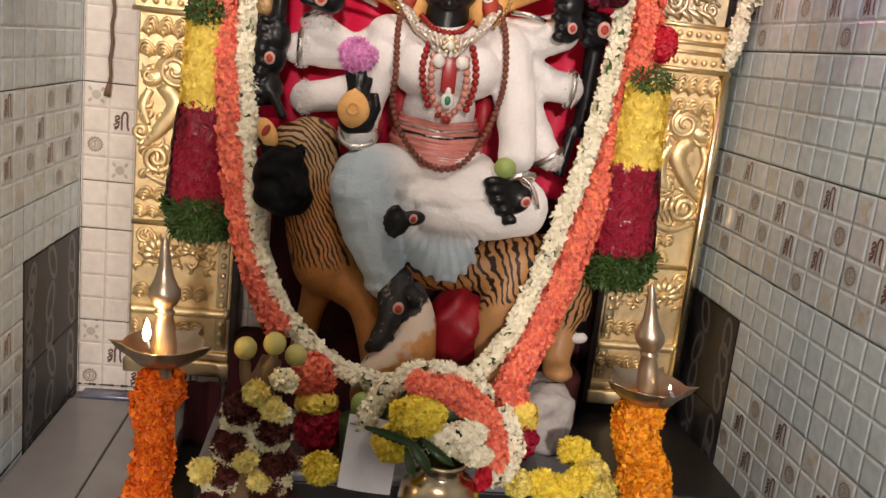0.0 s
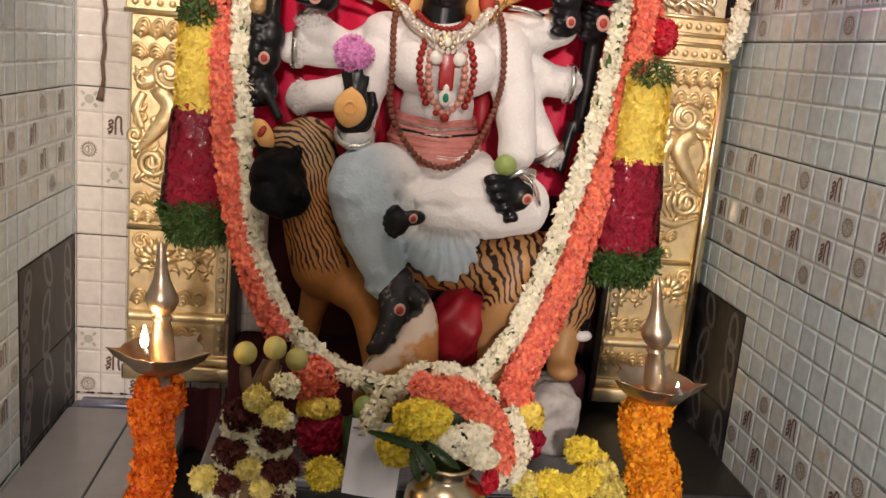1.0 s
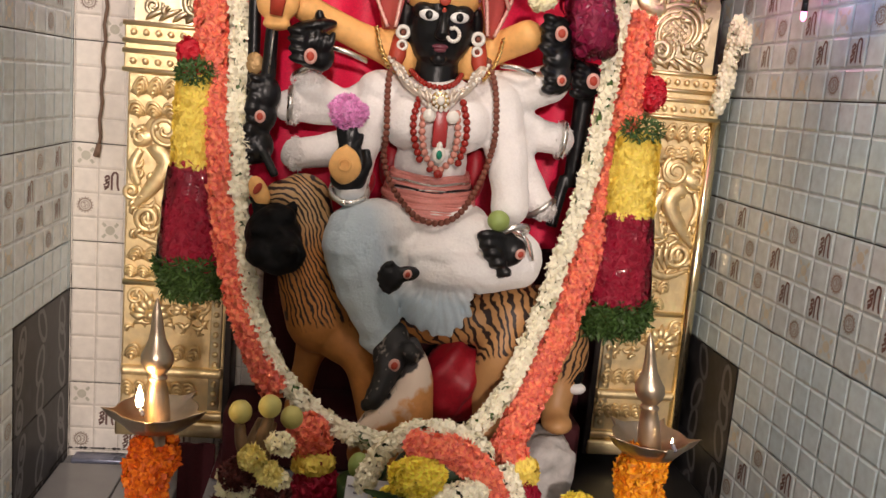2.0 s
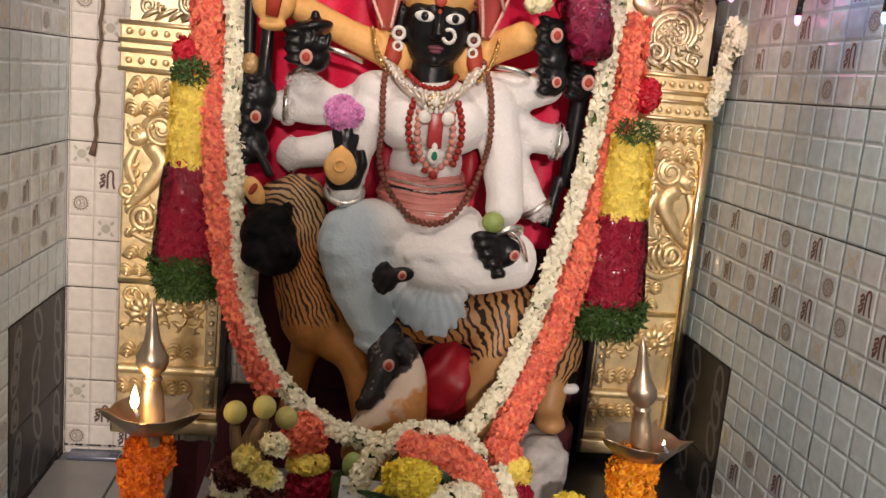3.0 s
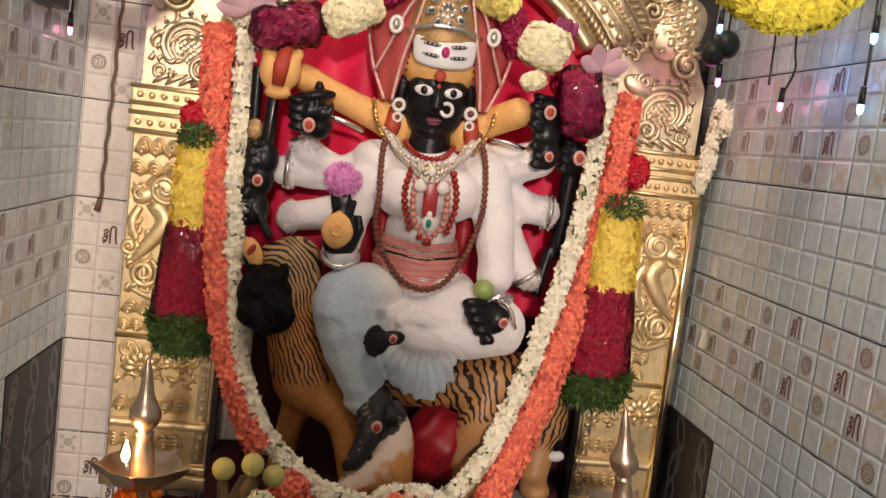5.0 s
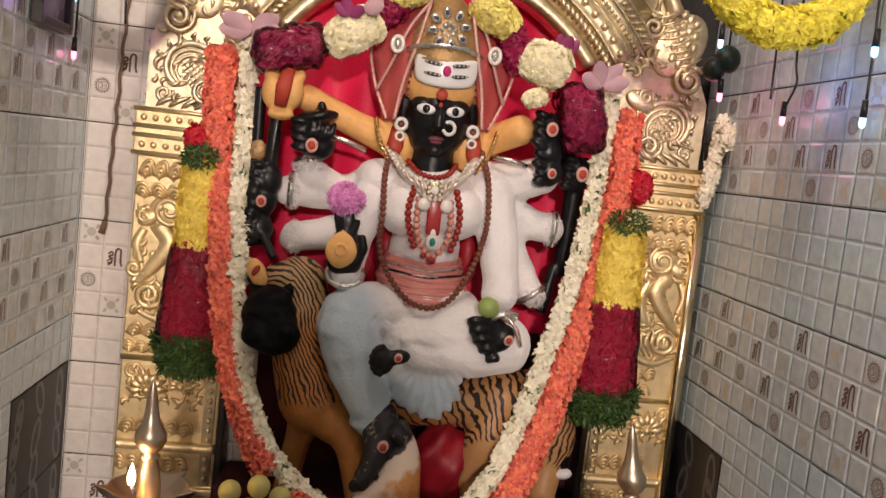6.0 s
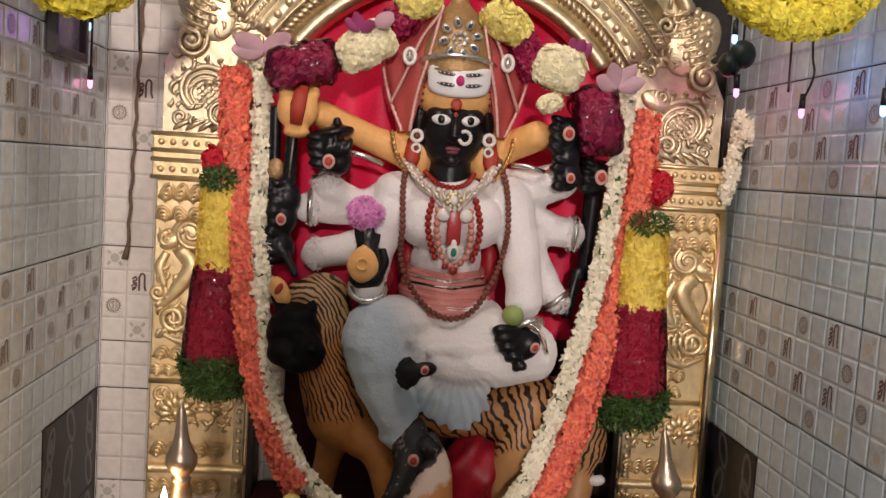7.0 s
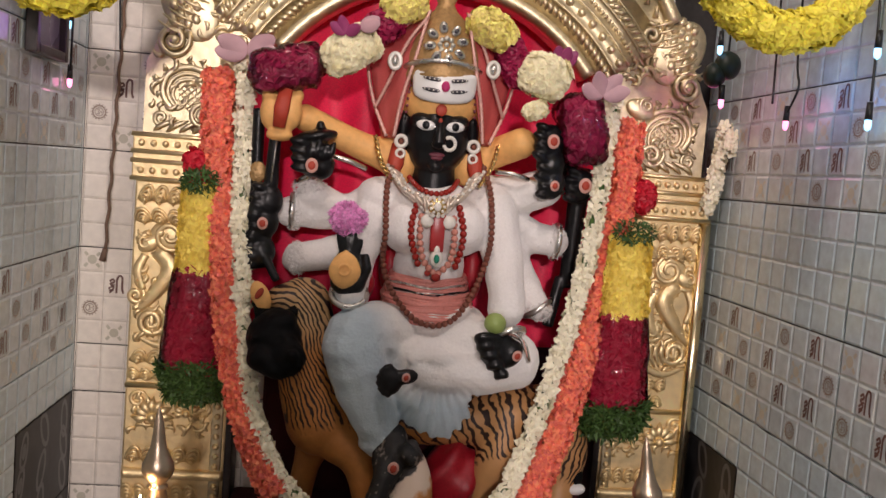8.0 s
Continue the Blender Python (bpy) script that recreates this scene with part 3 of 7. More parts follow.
def scroll_beast(bm, cx, z, y, side):
    """A rearing scroll-bodied creature, worked as plain swirls."""
    s = side

    def rope(points, radii, n=14):
        path = curve([(cx + s * px, y - py, z + pz) for px, py, pz in points], n)
        tube(bm, path, [float(r) for r in np.interp(np.linspace(0, 1, n), np.linspace(0, 1, len(radii)), radii)], 8, flat=0.7)

    ball(bm, (cx - 0.004 * s, y, z + 0.058), (0.040, 0.012, 0.034), (0, 18 * s, 0), seg=18)
    ball(bm, (cx + 0.032 * s, y - 0.003, z + 0.042), (0.024, 0.012, 0.015), (0, 30 * s, 0), seg=12)
    ball(bm, (cx + 0.012 * s, y - 0.011, z + 0.064), (0.0075, 0.006, 0.0075), seg=10)
    spiral(bm, cx - 0.006 * s, z + 0.060, y - 0.011, 0.034, 1.7, 0.0048, 0.6, s)
    spiral(bm, cx + 0.040 * s, z + 0.044, y - 0.011, 0.012, 1.3, 0.0032, 2.0, -s)
    for j in range(8):
        a = 1.4 + j * 0.34
        p = [(-0.004 + 0.034 * math.cos(a), 0.003, 0.058 + 0.030 * math.sin(a)), (-0.004 + 0.050 * math.cos(a + 0.2), 0.008, 0.056 + 0.044 * math.sin(a + 0.2)),
             (-0.004 + 0.056 * math.cos(a + 0.5), 0.002, 0.052 + 0.052 * math.sin(a + 0.5))]
        rope(p, [0.004, 0.0055, 0.002], 6)
    rope([(0.016, 0.0, 0.030), (-0.010, 0.006, -0.004), (0.018, 0.008, -0.052), (0.052, 0.002, -0.092)], [0.016, 0.019, 0.014, 0.006])
    rope([(-0.022, 0.0, 0.022), (-0.040, 0.005, -0.020), (-0.030, 0.006, -0.062), (-0.006, 0.002, -0.080)], [0.010, 0.012, 0.011, 0.006])
    rope([(0.040, 0.0, 0.020), (0.052, 0.005, -0.012), (0.040, 0.005, -0.048)], [0.008, 0.010, 0.005])
    for j in range(6):
        rope([(-0.018 + j * 0.008, 0.010, 0.016 - j * 0.016), (0.000 + j * 0.008, 0.014, 0.010 - j * 0.016)], [0.0025, 0.0025], 4)
    spiral(bm, cx - 0.030 * s, z - 0.066, y - 0.003, 0.024, 1.8, 0.0058, 0, -s)
    spiral(bm, cx + 0.022 * s, z - 0.110, y - 0.003, 0.030, 1.9, 0.0062, 1.4, s)
    spiral(bm, cx + 0.054 * s, z - 0.060, y - 0.002, 0.018, 1.6, 0.0048, 1.4, s)
    for j in range(6):
        rope([(-0.034 + j * 0.012, 0.002, -0.086), (-0.044 + j * 0.013, 0.008, -0.110), (-0.026 + j * 0.011, 0.002, -0.142)], [0.003, 0.006, 0.002], 7)
    rope([(-0.060, 0.0, -0.070), (-0.058, 0.008, -0.122), (-0.005, 0.010, -0.156), (0.050, 0.003, -0.140)], [0.004, 0.008, 0.008, 0.003])


def foliage(bm, x0, x1, z0, z1, y, count, seed):
    """Low curling leaves filling an embossed ground."""
    r = random.Random(seed)
    for i in range(count):
        cx, cz, a, n = r.uniform(x0, x1), r.uniform(z0, z1), r.uniform(0, 6.28), r.uniform(0.6, 1.0)
        hand = r.choice((-1, 1))
        pts = [(min(max(cx + n * 0.020 * (u - 0.5) * 2 * math.cos(a + hand * u * 1.6), x0), x1), y - 0.003 * math.sin(u * 3.14), min(max(cz + n * 0.020 * (u - 0.5) * 2 * math.sin(a + hand * u * 1.6), z0), z1)) for u in [k / 7 for k in range(8)]]
        tube(bm, pts, [0.0012, 0.0030, 0.0044, 0.0050, 0.0048, 0.0038, 0.0024, 0.0010], 6, flat=0.8)


def half_flower(bm, cx, z, y, r):
    for j in range(7):
        a = math.pi * j / 6
        tip = (cx + r * math.cos(a), y, z + r * math.sin(a))
        mid = (cx + r * 0.6 * math.cos(a + 0.1), y - 0.008, z + r * 0.6 * math.sin(a + 0.1))
        tube(bm, [(cx, y - 0.003, z), mid, tip], [r * 0.06, r * 0.22, r * 0.03], 8, flat=0.5)
    ball(bm, (cx, y - 0.004, z), r * 0.26, seg=10)


def pillar(x0, x1, inner, name):
    """One embossed pillar; inner is the side that faces the idol (+1 right)."""
    p = part(name, box(bmesh.new(), x0, x1, 0.0, 0.075, 0.655, 1.350, 0.004), BRASS, frame_ob, "embossed brass pillar", smooth=False)
    w = x1 - x0
    xi = x1 if inner > 0 else x0
    xo = x0 if inner > 0 else x1
    face = -0.001
    cx = xo + inner * w * 0.33
    rel = bmesh.new()
    leaf_row(rel, x0 + 0.006, x1 - 0.006, 1.322, face, 7, 0.034, 0.5)
    leaf_row(rel, x0 + 0.006, x1 - 0.006, 1.280, face, 6, 0.028, -0.6)
    part("leaf_band", rel, BRASS, p)
    rel = bmesh.new()
    scroll_beast(rel, cx, 1.185, face, -inner)
    for v in rel.verts:
        v.co.y *= 0.65
    part("scroll_creature", rel, BRASS, p)
    rel = bmesh.new()
    foliage(rel, x0 + 0.010, x1 - 0.034 if inner > 0 else x1 - 0.010, 1.035, 1.262, face, 40, 3 + inner)
    part("leaf_relief", rel, BRASS, p, kind="stuff")
    rel = bmesh.new()
    leaf_row(rel, x0 + 0.006, x1 - 0.05, 1.005, face, 5, 0.026, 0.6)
    leaf_row(rel, x0 + 0.006, x1 - 0.05, 0.970, face, 6, 0.022, -0.6)
    part("leaf_band", rel, BRASS, p)
    part("moulding", tube(bmesh.new(), [(x0, face, 0.948), (x1, face, 0.948)], 0.006, 8), BRASS_PALE, p)
    rel = bmesh.new()
    half_flower(rel, cx - 0.01 * inner, 0.885, face, 0.042)
    half_flower(rel, cx + 0.055 * inner, 0.895, face, 0.030)
    spiral(rel, cx - 0.04 * inner, 0.92, face, 0.018, 1.5, 0.004)
    foliage(rel, x0 + 0.010, x1 - 0.034 if inner > 0 else x1 - 0.010, 0.850, 0.938, face, 22, 8 + inner)
    part("flower_boss", rel, BRASS, p)
    rel = bmesh.new()
    leaf_row(rel, x0 + 0.006, x1 - 0.05, 0.810, face, 5, 0.030, 0.4)
    part("leaf_band", rel, BRASS, p)
    part("rope_moulding", tube(bmesh.new(), [(x0 + 0.003 + i * 0.006, face - 0.004 + 0.003 * (i % 2), 0.772) for i in range(int(w / 0.006))], 0.011, 8), BRASS, p)
    rel = bmesh.new()
    leaf_row(rel, x0 + 0.006, x1 - 0.05, 0.735, face, 6, 0.028, -0.5)
    part("leaf_band", rel, BRASS, p)
    part("foot_moulding", box(bmesh.new(), x0 - 0.006, x1 + 0.006, -0.016, 0.075, 0.640, 0.672, 0.005), BRASS_PALE, p)
    part("foot_moulding", box(bmesh.new(), x0 - 0.002, x1 + 0.002, -0.009, 0.075, 0.674, 0.690, 0.004), BRASS, p)
    # beaded strip along the inner edge
    bx = xi - inner * 0.018
    part("bead_strip", box(bmesh.new(), bx - 0.011, bx + 0.011, -0.006, -0.0005, 0.695, 1.25, 0.002), BRASS_OLD, p)
    rel = bmesh.new()
    bead_row(rel, (bx, -0.008, 0.70), (bx, -0.008, 1.25), 27, 0.0062)
    part("beading", rel, BRASS, p)
    part("edge_board", box(bmesh.new(), min(xi, xi + inner * 0.014), max(xi, xi + inner * 0.014), -0.012, 0.08, 0.640, 1.35, 0.002), DARK_WOOD, p)
    # capital
    c = part("capital", box(bmesh.new(), x0 - 0.006, x1 + 0.006, -0.012, 0.078, 1.350, 1.436, 0.003), BRASS, frame_ob, "stepped brass capital", smooth=False)
    for z in (1.352, 1.386, 1.404, 1.436):
        part("fillet", tube(bmesh.new(), [(x0 - 0.008, -0.013, z), (x1 + 0.008, -0.013, z)], 0.0045, 8), BRASS_PALE, c)
    rel = bmesh.new()
    bead_row(rel, (x0, -0.014, 1.368), (x1, -0.014, 1.368), 9, 0.0066)
    part("beading", rel, BRASS, c)
    rel = bmesh.new()
    bead_row(rel, (x0, -0.014, 1.420), (x1, -0.014, 1.420), 9, 0.0066)
    part("beading", rel, BRASS, c)
    return p


pillar(-0.467, -0.268, 1, "pillar")
pillar(0.492, 0.668, -1, "pillar")

AX, AZ, AR = 0.095, 1.40, 0.392


def arc(r, a0, a1, y, n=48):
    return [(AX + r * math.cos(radians(a0 + (a1 - a0) * i / (n - 1))), y, AZ + r * math.sin(radians(a0 + (a1 - a0) * i / (n - 1)))) for i in range(n)]


def sweep_arch(profile, a0, a1, n=64):
    """An arch of the given cross-section: (radius, y) pairs."""
    bm = bmesh.new()
    rings = []
    for i in range(n):
        a = radians(a0 + (a1 - a0) * i / (n - 1))
        rings.append([bm.verts.new((AX + r * math.cos(a), y, AZ + r * math.sin(a))) for r, y in profile])
    m = len(profile)
    for r0, r1 in zip(rings, rings[1:]):
        for k in range(m):
            bm.faces.new((r0[k], r1[k], r1[(k + 1) % m], r0[(k + 1) % m]))
    bm.faces.new(rings[0])
    bm.faces.new(rings[-1][::-1])
    bmesh.ops.recalc_face_normals(bm, faces=bm.faces)
    return bm


A0, A1 = 33, 147
arch = part("arch", sweep_arch([(AR, 0.07), (AR, -0.002), (AR + 0.03, -0.006), (AR + 0.033, -0.012), (AR + 0.062, -0.012), (AR + 0.066, -0.006),
                                (AR + 0.094, -0.006), (AR + 0.098, -0.012), (AR + 0.118, -0.012), (AR + 0.121, -0.003), (AR + 0.150, 0.0), (AR + 0.150, 0.07)], A0, A1),
            BRASS_OLD, frame_ob, "embossed brass arch with rope and bead bands")
part("inner_rim", sweep_arch([(AR - 0.026, 0.06), (AR - 0.026, -0.006), (AR - 0.004, -0.010), (AR - 0.001, -0.004), (AR - 0.001, 0.06)], 36, 144), BRASS_OLD, arch, "plain pale brass rim")
for r in (AR + 0.032, AR + 0.064, AR + 0.096, AR + 0.12):
    part("fillet", tube(bmesh.new(), arc(r, A0, A1, -0.011, 60), 0.0030, 6), BRASS_OLD, arch)
for rr, lean, w in ((AR + 0.016, 0.025, 0.0066), (AR + 0.108, -0.02, 0.0056)):
    bm = bmesh.new()
    for i in range(64):
        a = radians(A0 + (A1 - A0) * (i + 0.5) / 64)
        c = Vector((AX + rr * math.cos(a), -0.010, AZ + rr * math.sin(a)))
        d = Vector((math.cos(a + lean * 30), 0, math.sin(a + lean * 30)))
        tube(bm, [c - d * 0.013, c + Vector((0, -0.007, 0)), c + d * 0.013], [w * 0.4, w, w * 0.4], 6)
    part("rope_band", bm, BRASS_OLD, arch)
bm = bmesh.new()
for i in range(28):
    a = radians(A0 + (A1 - A0) * (i + 0.5) / 28)
    ball(bm, (AX + (AR + 0.048) * math.cos(a), -0.015, AZ + (AR + 0.048) * math.sin(a)), (0.0088, 0.009, 0.0088), seg=10)
part("beading", bm, BRASS_OLD, arch)
bm = bmesh.new()
for i in range(90):
    a = radians(A0 + (A1 - A0) * (i + 0.5) / 90)
    ball(bm, (AX + (AR + 0.080) * math.cos(a), -0.008, AZ + (AR + 0.080) * math.sin(a)), (0.0050, 0.0060, 0.0050), seg=6)
part("beading", bm, BRASS_OLD, arch)


def shoulder(side):
    """The swirling shoulder plate over a capital and the feathered creature that climbs the arch."""
    s = side
    edge = -0.459 if s < 0 else 0.655
    inner = -0.262 if s < 0 else 0.478
    bm = bmesh.new()
    outline = [(inner, 1.438), (edge, 1.438), (edge, 1.575), (edge - s * 0.012, 1.60), (edge - s * 0.055, 1.70), (edge - s * 0.135, 1.80),
               (AX + s * 0.30, 1.86), (AX + s * 0.38, 1.74), (AX + s * 0.40, 1.68), (AX + s * 0.352, 1.62)]
    front = [bm.verts.new((x, 0.004, z)) for x, z in outline]
    back = [bm.verts.new((x, 0.07, z)) for x, z in outline]
    bm.faces.new(front)
    bm.faces.new(back[::-1])
    for k in range(len(outline)):
        bm.faces.new((front[k], back[k], back[(k + 1) % len(outline)], front[(k + 1) % len(outline)]))
    bmesh.ops.recalc_face_normals(bm, faces=bm.faces)
    p = part("shoulder_plate", bm, BRASS_OLD, frame_ob, "embossed brass shoulder plate with swirls", smooth=False)
    bm = bmesh.new()
    cx = edge - s * 0.085
    y = 0.0
    # great paisley plume
    for k, (grow, thick) in enumerate(((1.0, 0.0060), (0.80, 0.0038), (0.62, 0.0034))):
        loop = [(cx + s * grow * px, y - 0.003 - 0.002 * k, 1.508 + grow * pz) for px, pz in
                ((-0.006, -0.058), (-0.048, -0.030), (-0.056, 0.012), (-0.034, 0.048), (0.006, 0.062), (0.042, 0.046), (0.052, 0.012), (0.036, -0.016), (0.014, -0.014), (0.008, 0.006))]
        pts = curve(loop, 40)
        tube(bm, pts, [thick * (0.6 + 0.5 * math.sin(math.pi * i / 39)) for i in range(40)], 7)
    for k in range(7):
        u = -0.027 + k * 0.009
        reach = 0.030 * math.sqrt(max(0.08, 1 - (u / 0.033) ** 2))
        for way in (-1, 1):
            a = Vector((cx + s * (-0.008 + 0.707 * (u - way * reach * 0.9)), y - 0.005, 1.516 + 0.707 * (way * u + reach * 0.9)))
            b = Vector((cx + s * (-0.008 + 0.707 * (u + way * reach * 0.9)), y - 0.005, 1.516 + 0.707 * (way * u - reach * 0.9)))
            tube(bm, [a, (a + b) / 2 + Vector((0, -0.0015, 0)), b], [0.0010, 0.0016, 0.0010], 5)
    for k in range(12):
        a = -0.6 + k * 0.36
        q = (cx - s * 0.004 - s * 0.056 * math.cos(a), 1.510 + 0.060 * math.sin(a))
        tube(bm, curve([(q[0], y, q[1]), (q[0] - s * 0.009 * math.cos(a + 0.4), y - 0.005, q[1] + 0.009 * math.sin(a + 0.4)), (q[0] - s * 0.014 * math.cos(a + 1.0), y, q[1] + 0.014 * math.sin(a + 1.0))], 5), [0.004, 0.0045, 0.004, 0.003, 0.001], 6)
    spiral(bm, cx - s * 0.026, 1.478, y - 0.006, 0.027, 1.8, 0.005, 0.4, -s)
    spiral(bm, cx + s * 0.052, 1.470, y, 0.018, 1.4, 0.004, 0.4, s)
    for j in range(7):
        tube(bm, curve([(edge - s * (0.02 + j * 0.024), y, 1.444), (edge - s * (0.035 + j * 0.024), y - 0.007, 1.456), (edge - s * (0.065 + j * 0.02), y, 1.468)], 6), [0.001, 0.004, 0.005, 0.005, 0.004, 0.001], 6)
    for j in range(8):
        a = 0.4 + j * 0.36
        q = (cx + 0.066 * math.cos(a) * s, 1.515 + 0.066 * math.sin(a))
        tube(bm, [(q[0], y, q[1]), (q[0] + 0.012 * math.cos(a + 0.5) * s, y - 0.004, q[1] + 0.012 * math.sin(a + 0.5))], [0.006, 0.002], 6)
    ball(bm, (inner - (-s) * 0.035, y - 0.004, 1.565), (0.034, 0.014, 0.020), (0, 25 * s, 0), seg=14)
    spiral(bm, inner + s * 0.045, 1.575, y - 0.014, 0.016, 1.5, 0.0035, 1.0, s)
    spiral(bm, inner + s * 0.012, 1.53, y - 0.006, 0.017, 1.5, 0.004, 0, -s)
    spiral(bm, inner + s * 0.03, 1.49, y - 0.006, 0.014, 1.5, 0.004, 2, s)
    for v in bm.verts:
        v.co.y = 0.004 + (v.co.y - 0.004) * 0.55
    part("swirl_relief", bm, BRASS_OLD, p, kind="stuff")
    bm = bmesh.new()
    foliage(bm, min(edge, inner) + 0.012, max(edge, inner) - 0.012, 1.446, 1.600, y, 12, 5 + s)
    xs = sorted((AX + s * 0.37, AX + s * 0.47))
    foliage(bm, xs[0], xs[1], 1.615, 1.74, y, 26, 15 + s)
    part("leaf_relief", bm, BRASS_OLD, p, kind="stuff")
    bm = bmesh.new()
    # feathered creature on the haunch of the arch
    bx, bz = edge - s * 0.075, 1.665
    ball(bm, (bx, y + 0.002, bz + 0.02), (0.050, 0.009, 0.072), (0, 32 * s, 0), seg=18)
    for j in range(4):
        for k in range(5):
            q = Vector((bx + s * (0.028 - 0.014 * j), y - 0.006, bz - 0.030 + 0.024 * k + 0.008 * j))
            ball(bm, q, (0.008, 0.005, 0.0105), (0, 32 * s, 0), seg=8)
    for j in range(9):
        u = j / 8
        a = Vector((bx + s * 0.03 - s * 0.06 * u, y - 0.006, bz - 0.035 + 0.105 * u))
        tube(bm, curve([a + Vector((-s * 0.030, 0, -0.004)), a + Vector((0, -0.008, 0.006)), a + Vector((s * 0.026, 0.004, 0.022))], 6), [0.001, 0.0022, 0.0028, 0.0028, 0.0022, 0.001], 6)
    spiral(bm, bx + s * 0.025, bz - 0.048, y - 0.006, 0.032, 1.9, 0.006, 0.6, s)
    ball(bm, (bx + s * 0.025, y - 0.006, bz - 0.048), (0.012, 0.010, 0.012), seg=10)
    tube(bm, curve([(bx - s * 0.015, y, bz + 0.08), (bx - s * 0.05, y - 0.008, bz + 0.13), (bx - s * 0.10, y - 0.006, bz + 0.15)], 10), [0.018, 0.017, 0.016, 0.015, 0.013, 0.011, 0.009, 0.007, 0.005, 0.003], 8)
    spiral(bm, bx - s * 0.06, bz + 0.05, y - 0.004, 0.022, 1.6, 0.005, 0.6, -s)
    for j in range(10):
        a = radians(36 + j * 3.2) if s > 0 else radians(144 - j * 3.2)
        rr = AR + 0.163
        tube(bm, [(AX + rr * math.cos(a), y, AZ + rr * math.sin(a)), (AX + (rr + 0.014) * math.cos(a + 0.03), y - 0.006, AZ + (rr + 0.014) * math.sin(a + 0.03))], [0.006, 0.003], 6)
    part("feathered_creature", bm, BRASS_OLD, p)


shoulder(-1)
shoulder(1)
part("corner_tube", tube(bmesh.new(), [(0.671, -0.004, 0.640), (0.671, -0.004, 1.349)], 0.0125, 24), BRASS_POLISHED, frame_ob, "polished brass corner tube")

# cloths behind the idol
def curtain(name, x0, z0, z1, y, material, label):
    bm = bmesh.new()
    nx, nz = 70, 18
    grid = [[bm.verts.new((x, y + 0.011 * math.sin(x * 46 + 1.5 * noise.noise((x * 4, z * 2, 0))) + 0.007 * noise.noise((x * 9, z * 5, 2)), z))
             for x in [x0 + (0.483 - x0) * i / nx for i in range(nx + 1)]] for z in [z0 + (z1 - z0) * j / nz for j in range(nz + 1)]]
    for j in range(nz):
        for i in range(nx):
            bm.faces.new((grid[j][i], grid[j][i + 1], grid[j + 1][i + 1], grid[j + 1][i]))
    ob = part(name, bm, material)
    ob.modifiers.new("thickness", "SOLIDIFY").thickness = 0.003
    return tagged(ob, label, "cloth")


curtain("backdrop_cloth", -0.262, 1.02, 1.95, 0.082, RED_CLOTH, "crimson cloth hung in folds behind the idol")
# Lower cloth toned far darker than the crimson, so shade is in its colour.
curtain("shaded_lower_cloth", -0.205, 0.62, 1.06, 0.058, DARK_CLOTH, "cloth behind the tiger, its dark maroon taking in the shade")
# ---- the idol ----
LIP_PAINT = mat("dark_plum_paint", (0.20, 0.045, 0.065), 0.4, vary=0.15)
M_WHITE, M_BLACK, M_ORANGE, M_RED, M_PINK, M_EYE, M_CROWN, M_SASH, M_SILVER, M_CLOTH, M_LIPS, M_SOOT = range(12)


def limb(bm, pts, radii, seg=12):
    path = curve(pts, 3 * len(pts))
    rr = np.interp(np.linspace(0, 1, len(path)), np.linspace(0, 1, len(radii)), radii)
    tube(bm, path, list(rr), seg)
    ball(bm, path[0], float(rr[0]), seg=12)
    ball(bm, path[-1], float(rr[-1]), seg=12)


def dress(bm):
    ball(bm, (0.105, -0.045, 1.315), (0.108, 0.078, 0.080))
    ball(bm, (0.060, -0.085, 1.300), (0.055, 0.050, 0.052))
    ball(bm, (0.155, -0.085, 1.305), (0.055, 0.050, 0.052))
    ball(bm, (0.104, -0.045, 1.225), (0.072, 0.062, 0.060))
    ball(bm, (0.005, -0.035, 1.352), (0.050, 0.050, 0.042))
    ball(bm, (0.212, -0.035, 1.362), (0.052, 0.050, 0.042))
    # arms toward the east
    limb(bm, [(0.215, -0.03, 1.370), (0.270, -0.03, 1.375), (0.318, -0.05, 1.395)], [0.040, 0.040, 0.038])
    limb(bm, [(0.235, -0.03, 1.330), (0.300, -0.02, 1.298), (0.350, -0.04, 1.290)], [0.038, 0.034, 0.030])
    limb(bm, [(0.255, -0.03, 1.275), (0.295, -0.02, 1.205), (0.325, -0.05, 1.160)], [0.038, 0.034, 0.027])
    limb(bm, [(0.222, -0.06, 1.345), (0.242, -0.085, 1.255), (0.246, -0.150, 1.165)], [0.044, 0.040, 0.034])
    # arms toward the west
    limb(bm, [(-0.005, -0.02, 1.350), (-0.068, -0.01, 1.325), (-0.130, -0.04, 1.352)], [0.034, 0.026, 0.030])
    limb(bm, [(-0.010, -0.02, 1.320), (-0.080, 0.00, 1.315), (-0.165, -0.03, 1.312)], [0.036, 0.034, 0.032])
    limb(bm, [(-0.015, -0.02, 1.260), (-0.080, 0.00, 1.235), (-0.150, -0.03, 1.222)], [0.034, 0.034, 0.030])
    limb(bm, [(-0.010, -0.05, 1.320), (-0.035, -0.06, 1.220), (-0.046, -0.125, 1.168)], [0.036, 0.034, 0.030])


